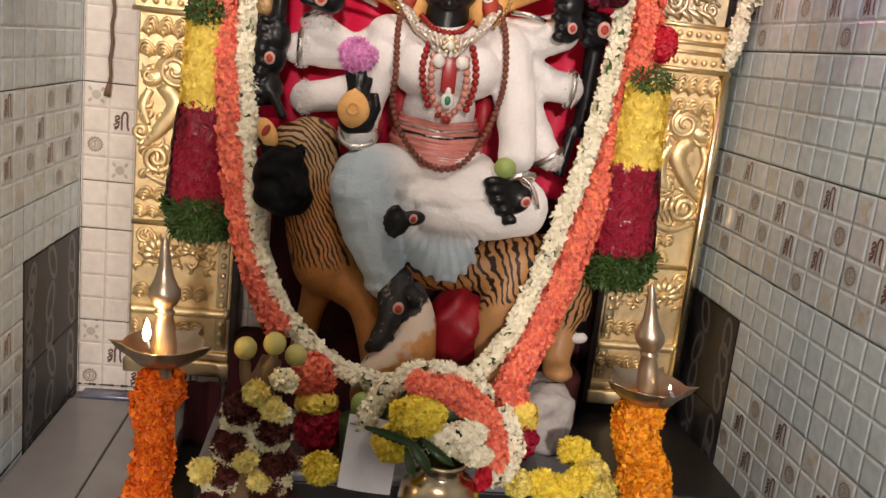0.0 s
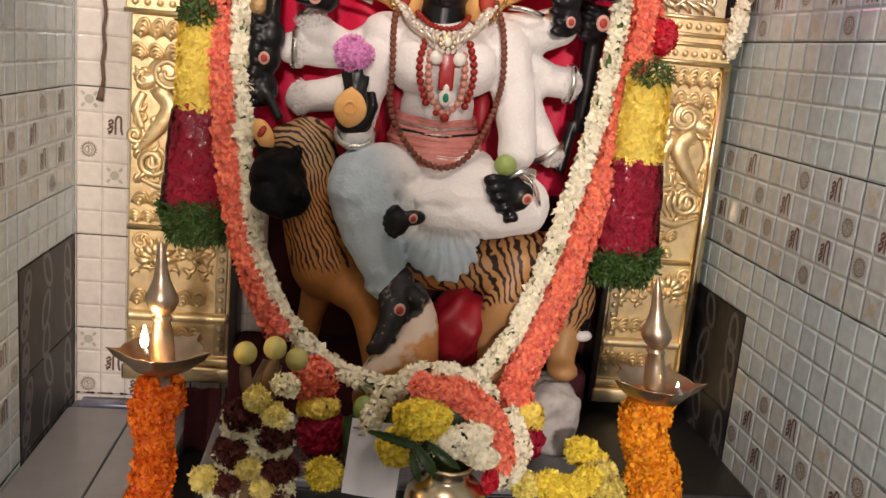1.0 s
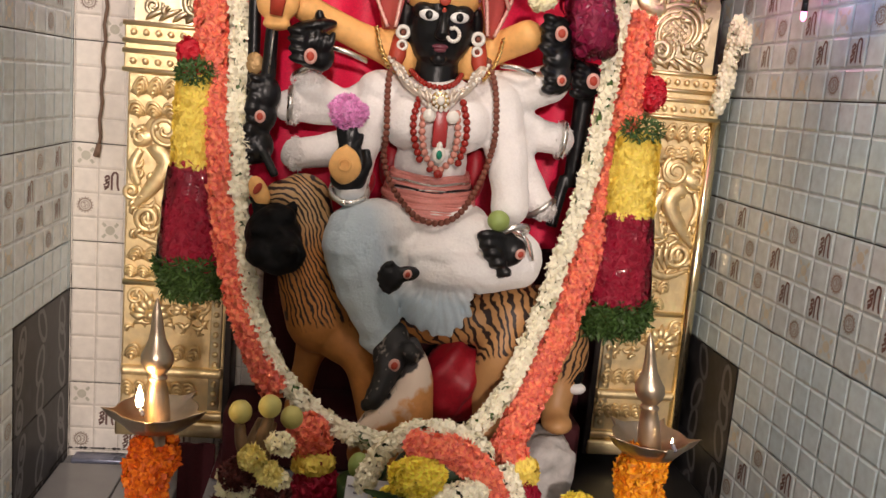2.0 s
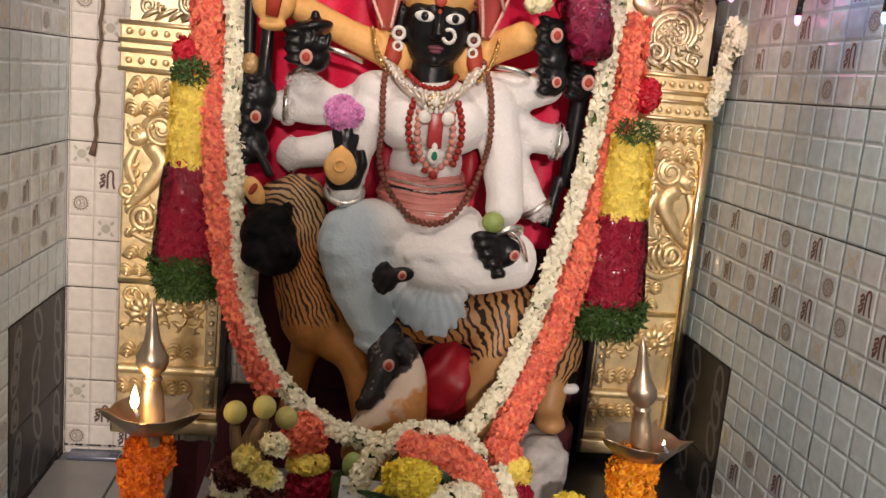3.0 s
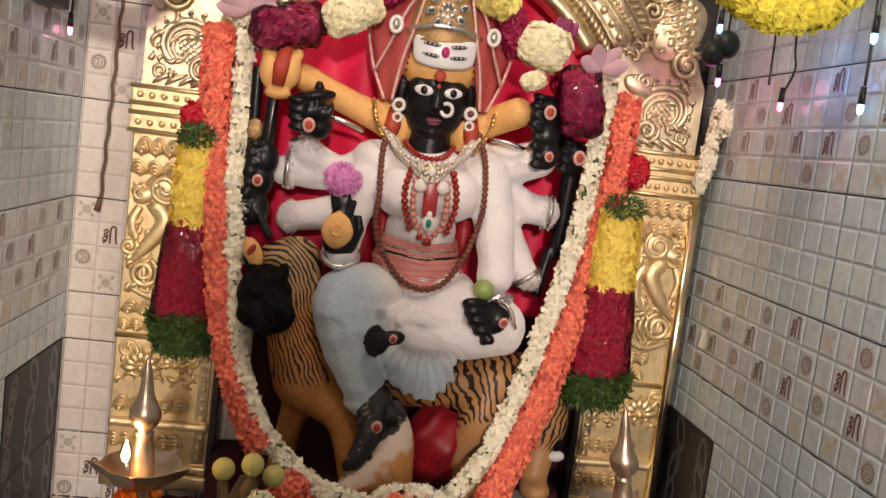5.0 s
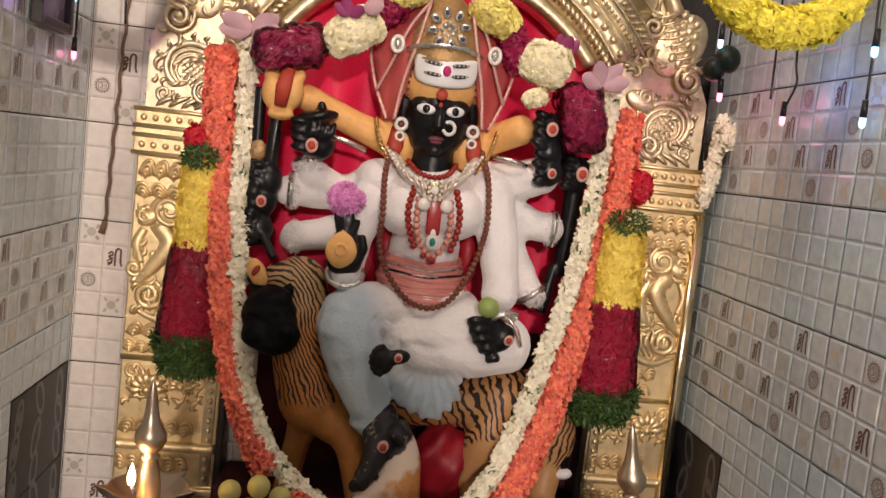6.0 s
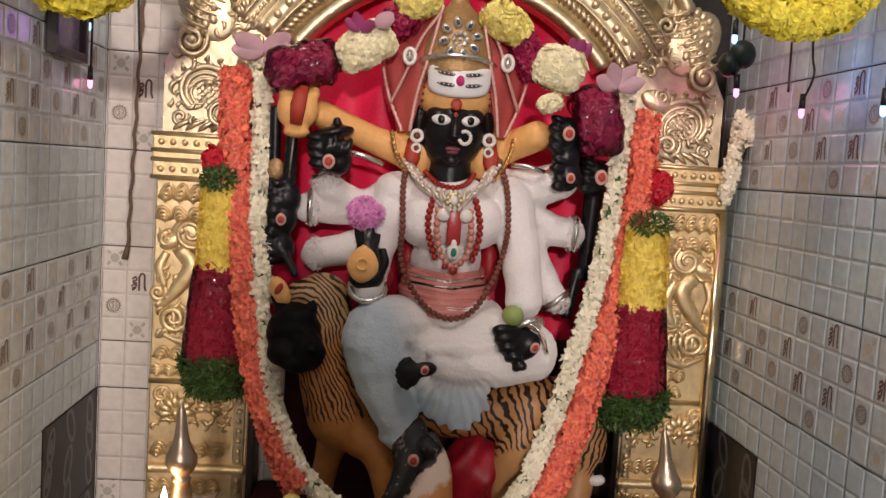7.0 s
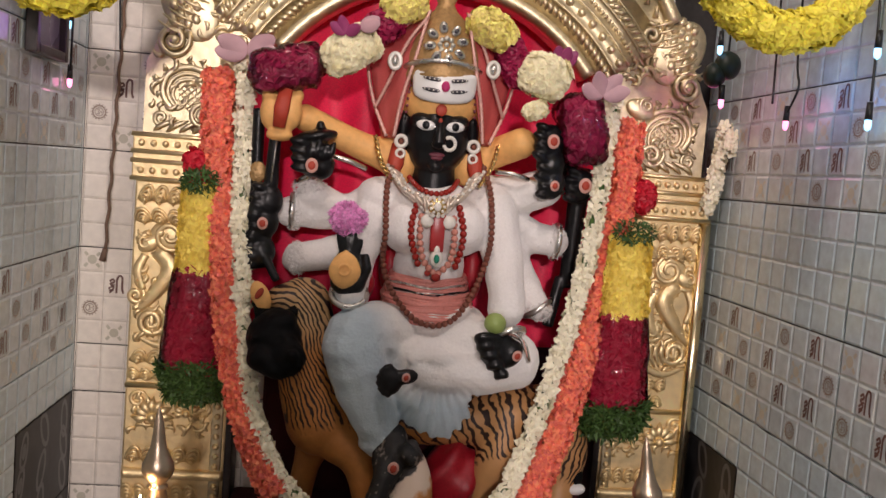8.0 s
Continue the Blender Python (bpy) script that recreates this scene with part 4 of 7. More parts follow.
def skirt(bm):
    ball(bm, (0.108, -0.070, 1.118), (0.120, 0.080, 0.058))
    ball(bm, (0.020, -0.100, 1.110), (0.080, 0.070, 0.050))
    ball(bm, (0.130, -0.115, 1.062), (0.110, 0.075, 0.056))
    # thigh toward the east and the folded calf in front of it
    limb(bm, [(0.150, -0.105, 1.090), (0.220, -0.125, 1.082), (0.272, -0.130, 1.070)], [0.062, 0.058, 0.051])
    limb(bm, [(0.278, -0.142, 1.056), (0.190, -0.172, 1.046), (0.100, -0.182, 1.048)], [0.040, 0.041, 0.033])
    # loose folds of the lap
    limb(bm, [(0.075, -0.190, 1.072), (0.120, -0.202, 1.080), (0.160, -0.196, 1.064)], [0.012, 0.016, 0.008])
    limb(bm, [(0.125, -0.200, 1.062), (0.150, -0.206, 1.050), (0.160, -0.204, 1.028)], [0.010, 0.012, 0.006])


def shin_and_hem(bm):
    limb(bm, [(0.045, -0.09, 1.085), (-0.018, -0.13, 1.095), (-0.030, -0.15, 1.070)], [0.066, 0.064, 0.060])
    limb(bm, [(-0.028, -0.148, 1.072), (0.000, -0.160, 0.990), (0.032, -0.165, 0.912)], [0.062, 0.052, 0.037])
    ball(bm, (0.030, -0.165, 0.905), (0.042, 0.036, 0.016))
    ball(bm, (0.090, -0.145, 1.010), (0.060, 0.045, 0.050))
    # hem falling in a fan of pleats
    ends = [(0.072, 0.958), (0.088, 0.944), (0.105, 0.936), (0.122, 0.930), (0.139, 0.928), (0.155, 0.932), (0.170, 0.948), (0.183, 0.968)]
    for k, (x, z) in enumerate(ends):
        top_x = 0.080 + 0.0125 * k
        limb(bm, [(top_x, -0.178, 1.030), ((top_x + x) / 2, -0.180 - 0.003 * (k % 2), (1.030 + z) / 2), (x, -0.166, z)], [0.012, 0.0125, 0.0095], 8)
        ball(bm, ((top_x + x) / 2, -0.160, (1.030 + z) / 2), (0.016, 0.016, 0.046))


def fist(bm, c, s=1.0, lean=0.0):
    """A closed hand worked as rounded knuckles."""
    x, y, z = c
    ball(bm, (x, y, z), (0.026 * s, 0.022 * s, 0.030 * s))
    for k in range(4):
        q = Vector((x - 0.024 * s + lean * k * 0.008, y - 0.012 * s, z + (k - 1.5) * 0.0155 * s))
        ball(bm, q + Vector((0.006 + 0.003 * (k % 2), 0, 0)) * s, (0.014 * s, 0.012 * s, 0.0072 * s), (0, 16, 0))


def open_hand(bm, c, tips, r):
    ball(bm, c, (0.030, 0.016, 0.034))
    for t in tips:
        tube(bm, curve([c, Vector(c).lerp(Vector(t), 0.6), t], 6), [r, r, r, r, r * 0.9, r * 0.6], 8)
        ball(bm, t, r * 0.65, seg=8)


def skin(bm):
    # head and neck
    ball(bm, (0.100, -0.058, 1.476), (0.064, 0.060, 0.073), seg=24)
    ball(bm, (0.098, -0.064, 1.440), (0.050, 0.048, 0.036), seg=18)
    tube(bm, [(0.100, -0.112, 1.502), (0.099, -0.124, 1.478), (0.098, -0.128, 1.460)], [0.006, 0.009, 0.012], 10)
    ball(bm, (0.098, -0.126, 1.459), (0.015, 0.010, 0.009))
    ball(bm, (0.097, -0.106, 1.418), (0.014, 0.012, 0.010))
    tube(bm, [(0.100, -0.045, 1.345), (0.100, -0.05, 1.420)], [0.046, 0.040], 18)
    for s in (-1, 1):
        ball(bm, (0.100 + s * 0.066, -0.058, 1.478), (0.014, 0.018, 0.044))
        ball(bm, (0.100 + s * 0.066, -0.050, 1.425), (0.012, 0.012, 0.016))
    # upper hands
    ball(bm, (-0.130, -0.090, 1.420), (0.034, 0.026, 0.040))
    ball(bm, (-0.112, -0.090, 1.405), (0.024, 0.024, 0.028))
    for k in range(4):
        ball(bm, (-0.155 + 0.002 * k, -0.103, 1.444 - 0.0165 * k), (0.022, 0.014, 0.0074), (0, 10, 0))
        ball(bm, (-0.134 + 0.013 * k, -0.112, 1.428 + 0.004 * (k % 2)), (0.0065, 0.010, 0.018), (0, 12, 0))
    ball(bm, (-0.128, -0.088, 1.456), (0.044, 0.034, 0.0125), (0, -12, 0))
    ball(bm, (-0.120, -0.088, 1.474), (0.009, 0.009, 0.013))
    tube(bm, [(-0.200, -0.095, 1.465), (-0.204, -0.085, 1.360)], [0.011, 0.014], 10)
    fist(bm, (-0.208, -0.08, 1.330), 1.1)
    fist(bm, (-0.212, -0.08, 1.290), 1.05)
    fist(bm, (-0.216, -0.08, 1.235), 1.1)
    tube(bm, [(-0.225, -0.085, 1.26), (-0.180, -0.11, 1.185)], [0.010, 0.008], 8)
    tube(bm, [(-0.235, -0.07, 1.50), (-0.230, -0.07, 1.20)], [0.012, 0.012], 8)
    fist(bm, (0.312, -0.09, 1.482), 1.15)
    fist(bm, (0.318, -0.09, 1.440), 1.1)
    fist(bm, (0.322, -0.09, 1.405), 1.05)
    fist(bm, (0.385, -0.06, 1.405), 1.15)
    tube(bm, [(0.395, -0.03, 1.44), (0.385, -0.03, 1.20)], [0.022, 0.016], 10)
    tube(bm, [(0.372, -0.03, 1.22), (0.352, -0.04, 1.12)], [0.012, 0.012], 8)
    tube(bm, [(0.335, -0.06, 1.505), (0.375, -0.03, 1.42)], [0.018, 0.02], 8)
    # raised palm
    open_hand(bm, (-0.052, -0.140, 1.222), [(-0.072, -0.135, 1.283), (-0.058, -0.140, 1.292), (-0.044, -0.140, 1.288), (-0.031, -0.138, 1.272)], 0.0085)
    ball(bm, (-0.050, -0.140, 1.195), (0.034, 0.018, 0.026))
    tube(bm, [(-0.030, -0.142, 1.190), (-0.016, -0.146, 1.225), (-0.022, -0.146, 1.250)], [0.011, 0.009, 0.007], 8)
    # lowered palm
    ball(bm, (0.232, -0.188, 1.092), (0.032, 0.018, 0.038), (0, 12, 0))
    ball(bm, (0.252, -0.190, 1.090), (0.022, 0.016, 0.028), (0, 30, 0))
    for k in range(5):
        z = 1.122 - 0.0165 * k
        x = 0.186 + 0.004 * k + 0.0016 * k * k
        tube(bm, curve([(0.228, -0.198, z - 0.004), (x + 0.018, -0.210, z + 0.001), (x + 0.002, -0.208, z - 0.002), (x + 0.004, -0.196, z - 0.010)], 8), [0.0088, 0.0090, 0.0092, 0.0090, 0.0088, 0.0082, 0.0074, 0.0060], 8)
    # folded foot and standing foot
    ball(bm, (0.062, -0.226, 1.046), (0.024, 0.012, 0.014), (0, -8, 0))
    ball(bm, (0.036, -0.226, 1.038), (0.021, 0.013, 0.026), (0, -15, 0))
    for k in range(8):
        a = radians(95 + 24 * k)
        ball(bm, (0.036 + 0.020 * math.cos(a), -0.228, 1.038 + 0.025 * math.sin(a)), (0.0068, 0.008, 0.0050), (0, -math.degrees(a), 0))


def sooty_foot(bm):
    limb(bm, [(0.050, -0.175, 0.912), (0.046, -0.205, 0.882), (0.036, -0.236, 0.850), (0.020, -0.252, 0.822)], [0.034, 0.030, 0.022, 0.014])
    ball(bm, (0.078, -0.205, 0.900), (0.024, 0.030, 0.020), (0, 20, 0))
    for k in range(5):
        ball(bm, (0.006 + 0.009 * k, -0.248 + 0.004 * k, 0.812 + 0.012 * (k % 2) + 0.004 * k), (0.0075, 0.009, 0.009))


def gilt(bm):
    # forehead, shoulders and the two upper arms
    ball(bm, (0.101, -0.053, 1.538), (0.073, 0.062, 0.054), seg=20)
    limb(bm, [(0.030, -0.03, 1.425), (-0.050, -0.03, 1.450), (-0.150, -0.06, 1.490)], [0.034, 0.027, 0.026])
    limb(bm, [(0.165, -0.03, 1.425), (0.215, -0.03, 1.452), (0.262, -0.07, 1.476)], [0.034, 0.030, 0.030])
    for s in (-1, 1):
        limb(bm, [(0.100 + s * 0.052, -0.030, 1.560), (0.100 + s * 0.072, -0.030, 1.500), (0.100 + s * 0.078, -0.034, 1.420)], [0.026, 0.026, 0.030])
    ball(bm, (0.040, -0.040, 1.425), (0.030, 0.035, 0.045))
    ball(bm, (0.160, -0.040, 1.430), (0.030, 0.035, 0.045))


def mace_head(bm):
    # tulip of two thick lobes on a collar
    ball(bm, (-0.192, -0.096, 1.484), (0.030, 0.026, 0.030))
    ball(bm, (-0.211, -0.102, 1.498), (0.020, 0.022, 0.036), (0, 6, 0))
    ball(bm, (-0.174, -0.102, 1.500), (0.020, 0.022, 0.036), (0, -6, 0))
    ball(bm, (-0.162, -0.102, 1.526), (0.010, 0.014, 0.012))
    ball(bm, (-0.220, -0.102, 1.524), (0.010, 0.014, 0.012))
    ball(bm, (-0.193, -0.100, 1.452), (0.026, 0.024, 0.011))


bm = bmesh.new()


def crumple(me, amount=1.0):
    """Gives padded cotton its soft dents and folds."""
    for v in me.vertices:
        p = v.co
        fold = noise.noise(Vector((p.x * 18, p.y * 18, p.z * 34))) * 0.0040 + noise.noise(p * 60) * 0.0009
        v.co = p + v.normal * fold * amount
    return me


def pleat(me):
    """Works thin pleats into the hem that fans out below the folded calf."""
    for v in me.vertices:
        p = v.co
        dx, dz = p.x - 0.118, 1.075 - p.z
        if p.y < -0.13 and 0.055 < p.x < 0.20 and dz > 0.035:
            fan = math.atan2(dx, dz)
            deep = min(1.0, (dz - 0.035) / 0.03) * min(1.0, max(0.0, (p.x - 0.055) / 0.015))
            v.co = p + v.normal * 0.0032 * deep * math.sin(fan * 36 + 1.2 * noise.noise(p * 30))
    return me


# palm marks
for c, r, t in (((-0.130, -0.124, 1.402), 0.012, 0), ((-0.212, -0.118, 1.290), 0.010, 0), ((0.312, -0.126, 1.482), 0.012, 0), ((0.322, -0.124, 1.400), 0.009, 0),
                ((0.388, -0.096, 1.405), 0.013, 0), ((0.262, -0.206, 1.090), 0.009, 30), ((0.062, -0.243, 1.048), 0.0075, 20), ((0.052, -0.240, 0.884), 0.0105, 10)):
    ball(bm, c, (r, 0.004, r * 1.15), (0, t, 0), M_PINK)
    ball(bm, (c[0], c[1] - 0.0025, c[2]), (r * 0.6, 0.003, r * 0.7), (0, t, 0), M_RED)
# painted brow: red dot, red flame down the mace, red streaks on the shoulders
ball(bm, (0.099, -0.1165, 1.522), (0.011, 0.003, 0.011), index=M_RED)
ball(bm, (0.099, -0.117, 1.502), (0.004, 0.003, 0.006), index=M_RED)
tube(bm, [(-0.184, -0.124, 1.535), (-0.190, -0.129, 1.500), (-0.193, -0.127, 1.466)], [0.012, 0.014, 0.011], 10, index=M_RED, flat=0.35)
for s in (-1, 1):
    tube(bm, [(0.100 + s * 0.072, -0.068, 1.455), (0.100 + s * 0.076, -0.076, 1.420), (0.100 + s * 0.082, -0.080, 1.392)], [0.013, 0.016, 0.010], 10, index=M_RED, flat=0.6)
# eyes and brows
for s in (-1, 1):
    ex = 0.100 + s * 0.0275
    ball(bm, (ex, -0.1135, 1.493), (0.0185, 0.005, 0.0100), (0, -s * 6, s * 14), M_EYE)
    ball(bm, (ex, -0.1185, 1.493), (0.0070, 0.003, 0.0078), (0, 0, s * 14), M_BLACK)
    ball(bm, (ex + s * 0.002, -0.088, 1.500), (0.027, 0.0265, 0.018), (0, -s * 8, 0), M_BLACK)
ball(bm, (0.0975, -0.1115, 1.440), (0.0150, 0.0045, 0.0050), index=M_LIPS)
ball(bm, (0.0975, -0.1105, 1.434), (0.0115, 0.0045, 0.0045), index=M_LIPS)
# row of dots painted round the brow
for s in (-1, 1):
    for k in range(6):
        ball(bm, (0.101 + s * (0.0645 - 0.0005 * k), -0.074 + 0.004 * (k % 2), 1.585 - 0.0125 * k), 0.0035, index=M_LIPS, seg=8)
        ball(bm, (0.101 + s * (0.0600 + 0.001 * k), -0.082, 1.578 - 0.0125 * k), 0.0030, index=M_LIPS, seg=8)
# conical crown
lathe(bm, (0.099, -0.050, 1.575), [(0.078, 0.0), (0.080, 0.010), (0.077, 0.022), (0.076, 0.050), (0.068, 0.080), (0.054, 0.105), (0.036, 0.125), (0.022, 0.138), (0.016, 0.150), (0.020, 0.160), (0.006, 0.172)], 32, M_CROWN)
tube(bm, [(0.099 + 0.079 * math.cos(a), -0.050 + 0.079 * math.sin(a), 1.592 + 0.018 * max(0, -math.sin(a))) for a in [i * math.pi / 18 for i in range(36)]], 0.0055, 8, True, M_SILVER)
# sash at the waist
for k in range(13):
    z, r = 1.212 - 0.0062 * k, 0.071 + 0.00075 * k + 0.00018 * k * k
    half = 180 if k < 8 else 74 - 9 * (k - 8)
    arc_pts = [radians(-90 - half + 2 * half * i / 35) for i in range(36)]
    tube(bm, [(0.104 + r * math.cos(a), -0.048 + r * 0.94 * math.sin(a), z - 0.009 * max(0, -math.sin(a)) + 0.0012 * math.sin(5 * a + k)) for a in (arc_pts if k >= 8 else arc_pts[:-1])], 0.0066 if k % 2 else 0.0050, 6, k < 8, M_SASH)
    if k in (3, 6, 9, 11):
        tube(bm, [(0.104 + (r + 0.0058) * math.cos(a), -0.048 + (r + 0.0058) * 0.94 * math.sin(a), z - 0.0125 + 0.0012 * math.sin(5 * a + k)) for a in arc_pts[6:30]], 0.0014, 5, index=M_SILVER)
for z, r, k in ((1.2005, 0.0785, M_SILVER), (1.188, 0.0800, M_BLACK), (1.1755, 0.0825, M_SILVER)):
    tube(bm, [(0.104 + r * math.cos(a), -0.048 + r * 0.93 * math.sin(a), z - 0.008 * max(0, -math.sin(a)) + 0.002 * math.sin(5 * a)) for a in [i * math.pi / 16 for i in range(32)]], 0.0026 if k == M_SILVER else 0.003, 6, True, k)
ball(bm, (-0.205, -0.135, 1.158), (0.017, 0.012, 0.030), (0, -25, 0), M_ORANGE)
ball(bm, (-0.207, -0.147, 1.165), (0.006, 0.003, 0.012), (0, 30, 0), M_RED)
# bunched red cloth at the elbows
for c, r, t in (((-0.022, -0.06, 1.175), (0.022, 0.022, 0.034), 25), ((0.030, -0.02, 1.215), (0.022, 0.03, 0.050), 0), ((0.192, -0.02, 1.215), (0.024, 0.03, 0.060), 0)):
    ball(bm, c, r, (0, t, 0), M_CLOTH)
# jewelled silver bands round the upper arms
for a, b in (((-0.104, -0.062, 1.424), (-0.030, -0.055, 1.404)), ((0.216, -0.075, 1.418), (0.280, -0.082, 1.408))):
    band = curve([a, Vector(a).lerp(Vector(b), 0.5) + Vector((0, -0.010, 0.003)), b], 9)
    tube(bm, band, 0.0048, 8, index=M_SILVER, flat=0.8)
# bangles on the open palm's wrist and a small round disc beside the mace
for k in range(3):
    tube(bm, curve([(0.236 + 0.007 * k, -0.196, 1.134 - 0.004 * k), (0.262 + 0.006 * k, -0.206, 1.126 - 0.006 * k), (0.278 + 0.004 * k, -0.206, 1.096 - 0.008 * k)], 8), 0.0026, 6, index=M_SILVER if k != 1 else M_PINK)
ball(bm, (-0.230, -0.080, 1.382), (0.016, 0.005, 0.020), index=M_CROWN)
# thin silver line laid on the mace shaft as its highlight
tube(bm, [(-0.196, -0.106, 1.452), (-0.203, -0.099, 1.366)], 0.0016, 6, index=M_SILVER)
# silver cuffs
for c, d, r in (((0.352, -0.04, 1.290), (1, 0, -0.1), 0.033), ((0.326, -0.05, 1.158), (0.6, -0.1, -0.8), 0.030), ((0.320, -0.055, 1.400), (0.3, -0.1, 1), 0.034),
                ((-0.132, -0.045, 1.386), (-0.5, 0, 0.8), 0.032), ((-0.164, -0.03, 1.312), (-1, 0, 0), 0.033), ((0.250, -0.176, 1.122), (0.3, -0.5, -0.8), 0.028), ((-0.046, -0.128, 1.172), (0, -0.5, 0.6), 0.032)):
    d = Vector(d).normalized()
    u = d.cross(Vector((0.3, 1, 0.2))).normalized()
    v = d.cross(u)
    tube(bm, [Vector(c) + (u * math.cos(a) + v * math.sin(a)) * r for a in [i * math.pi / 9 for i in range(18)]], 0.0062, 8, True, M_SILVER)
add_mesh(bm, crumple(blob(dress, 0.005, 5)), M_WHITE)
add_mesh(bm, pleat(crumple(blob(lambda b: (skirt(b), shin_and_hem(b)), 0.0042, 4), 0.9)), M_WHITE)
add_mesh(bm, blob(skin, 0.0036, 2), M_BLACK)
add_mesh(bm, crumple(blob(sooty_foot, 0.004, 1), 1.8), M_SOOT)
add_mesh(bm, blob(gilt, 0.005, 4), M_ORANGE)
add_mesh(bm, blob(mace_head, 0.005, 3), M_ORANGE)
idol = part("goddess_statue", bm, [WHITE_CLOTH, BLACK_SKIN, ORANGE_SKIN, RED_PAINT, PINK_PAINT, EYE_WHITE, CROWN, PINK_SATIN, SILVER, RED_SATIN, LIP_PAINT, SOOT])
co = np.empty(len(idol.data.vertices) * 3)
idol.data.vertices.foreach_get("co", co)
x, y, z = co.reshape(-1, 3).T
# Shade painted over the shin, the lap's side and the pleated hem.
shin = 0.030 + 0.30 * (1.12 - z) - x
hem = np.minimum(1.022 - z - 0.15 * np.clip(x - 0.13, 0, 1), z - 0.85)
shade_tint = np.clip(np.maximum(shin, hem) / 0.05 + 0.35, 0, 1) * np.clip((1.175 - z) / 0.03, 0, 1) * np.clip((0.30 - x) / 0.06, 0, 1)
idol.data.attributes.new("shade_tint", "FLOAT", "POINT").data.foreach_set("value", shade_tint.astype(np.float32))
tagged(idol, "many-armed black stone idol dressed in white cotton", "statue")


# ---- the tiger ----
def beast(bm):
    # mane, neck and chest
    limb(bm, [(-0.130, -0.090, 1.138), (-0.120, -0.100, 1.080), (-0.112, -0.106, 1.005), (-0.084, -0.105, 0.925)], [0.056, 0.056, 0.056, 0.066])
    ball(bm, (-0.165, -0.105, 1.150), (0.034, 0.040, 0.030))
    # back and haunches
    limb(bm, [(-0.060, -0.085, 0.918), (0.050, -0.080, 0.922), (0.140, -0.086, 0.914), (0.212, -0.090, 0.936), (0.290, -0.090, 0.948), (0.365, -0.075, 0.958)], [0.066, 0.040, 0.032, 0.050, 0.064, 0.054])
    ball(bm, (0.282, -0.105, 0.950), (0.072, 0.056, 0.060))
    # legs
    limb(bm, [(-0.085, -0.075, 0.890), (-0.104, -0.080, 0.830), (-0.120, -0.085, 0.730)], [0.042, 0.026, 0.024])
    limb(bm, [(-0.046, -0.120, 0.895), (0.000, -0.140, 0.850), (0.030, -0.165, 0.725)], [0.046, 0.034, 0.026])
    limb(bm, [(0.270, -0.110, 0.930), (0.256, -0.128, 0.872), (0.236, -0.122, 0.806), (0.252, -0.122, 0.735)], [0.054, 0.044, 0.029, 0.027])
    ball(bm, (0.246, -0.148, 0.738), (0.032, 0.040, 0.020))
    limb(bm, [(0.375, -0.080, 0.955), (0.404, -0.085, 0.885), (0.393, -0.090, 0.820), (0.382, -0.110, 0.765)], [0.046, 0.042, 0.033, 0.029])
    ball(bm, (0.382, -0.135, 0.752), (0.032, 0.040, 0.020))


def beast_face(bm):
    ball(bm, (-0.176, -0.150, 1.085), (0.050, 0.052, 0.052), seg=20)
    ball(bm, (-0.172, -0.160, 1.116), (0.038, 0.036, 0.026), (0, -10, 0))
    # muzzle, cheeks and chin
    ball(bm, (-0.146, -0.188, 1.060), (0.032, 0.042, 0.033), seg=18)
    ball(bm, (-0.190, -0.186, 1.058), (0.030, 0.034, 0.028))
    ball(bm, (-0.164, -0.196, 1.042), (0.030, 0.032, 0.020))
    ball(bm, (-0.138, -0.224, 1.072), (0.014, 0.012, 0.010))
    # brow ridges and ears
    ball(bm, (-0.154, -0.186, 1.098), (0.020, 0.016, 0.010), (0, 24, 0))
    ball(bm, (-0.196, -0.186, 1.096), (0.020, 0.016, 0.010), (0, -14, 0))
    for x, z, t, h in ((-0.143, 1.136, 18, 1.0), (-0.200, 1.132, -26, 0.8)):
        ball(bm, (x, -0.132, z), (0.017, 0.013, 0.022 * h), (0, t, 0))
        ball(bm, (x + 0.0006 * t, -0.132, z + 0.016 * h), (0.008, 0.009, 0.012), (0, t, 0))


def cup(bm):
    limb(bm, [(0.086, -0.185, 0.910), (0.092, -0.205, 0.860), (0.082, -0.215, 0.800), (0.074, -0.205, 0.700)], [0.014, 0.034, 0.050, 0.062])
    limb(bm, [(0.070, -0.225, 0.800), (0.022, -0.245, 0.775), (0.012, -0.240, 0.720)], [0.044, 0.026, 0.034])


bm = bmesh.new()
add_mesh(bm, blob(beast, 0.006, 6), 0)
face_me = blob(beast_face, 0.005, 2)
for v in face_me.vertices:
    v.co += v.normal * (0.0035 * noise.noise(v.co * 42) + 0.0012 * noise.noise(v.co * 110))
add_mesh(bm, face_me, 1)
ball(bm, (0.418, -0.09, 0.838), (0.020, 0.03, 0.026), index=1)
ball(bm, (0.420, -0.11, 0.815), (0.020, 0.014, 0.012), index=3)
tiger = part("tiger_statue", bm, [TIGER, TIGER_BLACK, TIGER_PLAIN, EYE_WHITE])


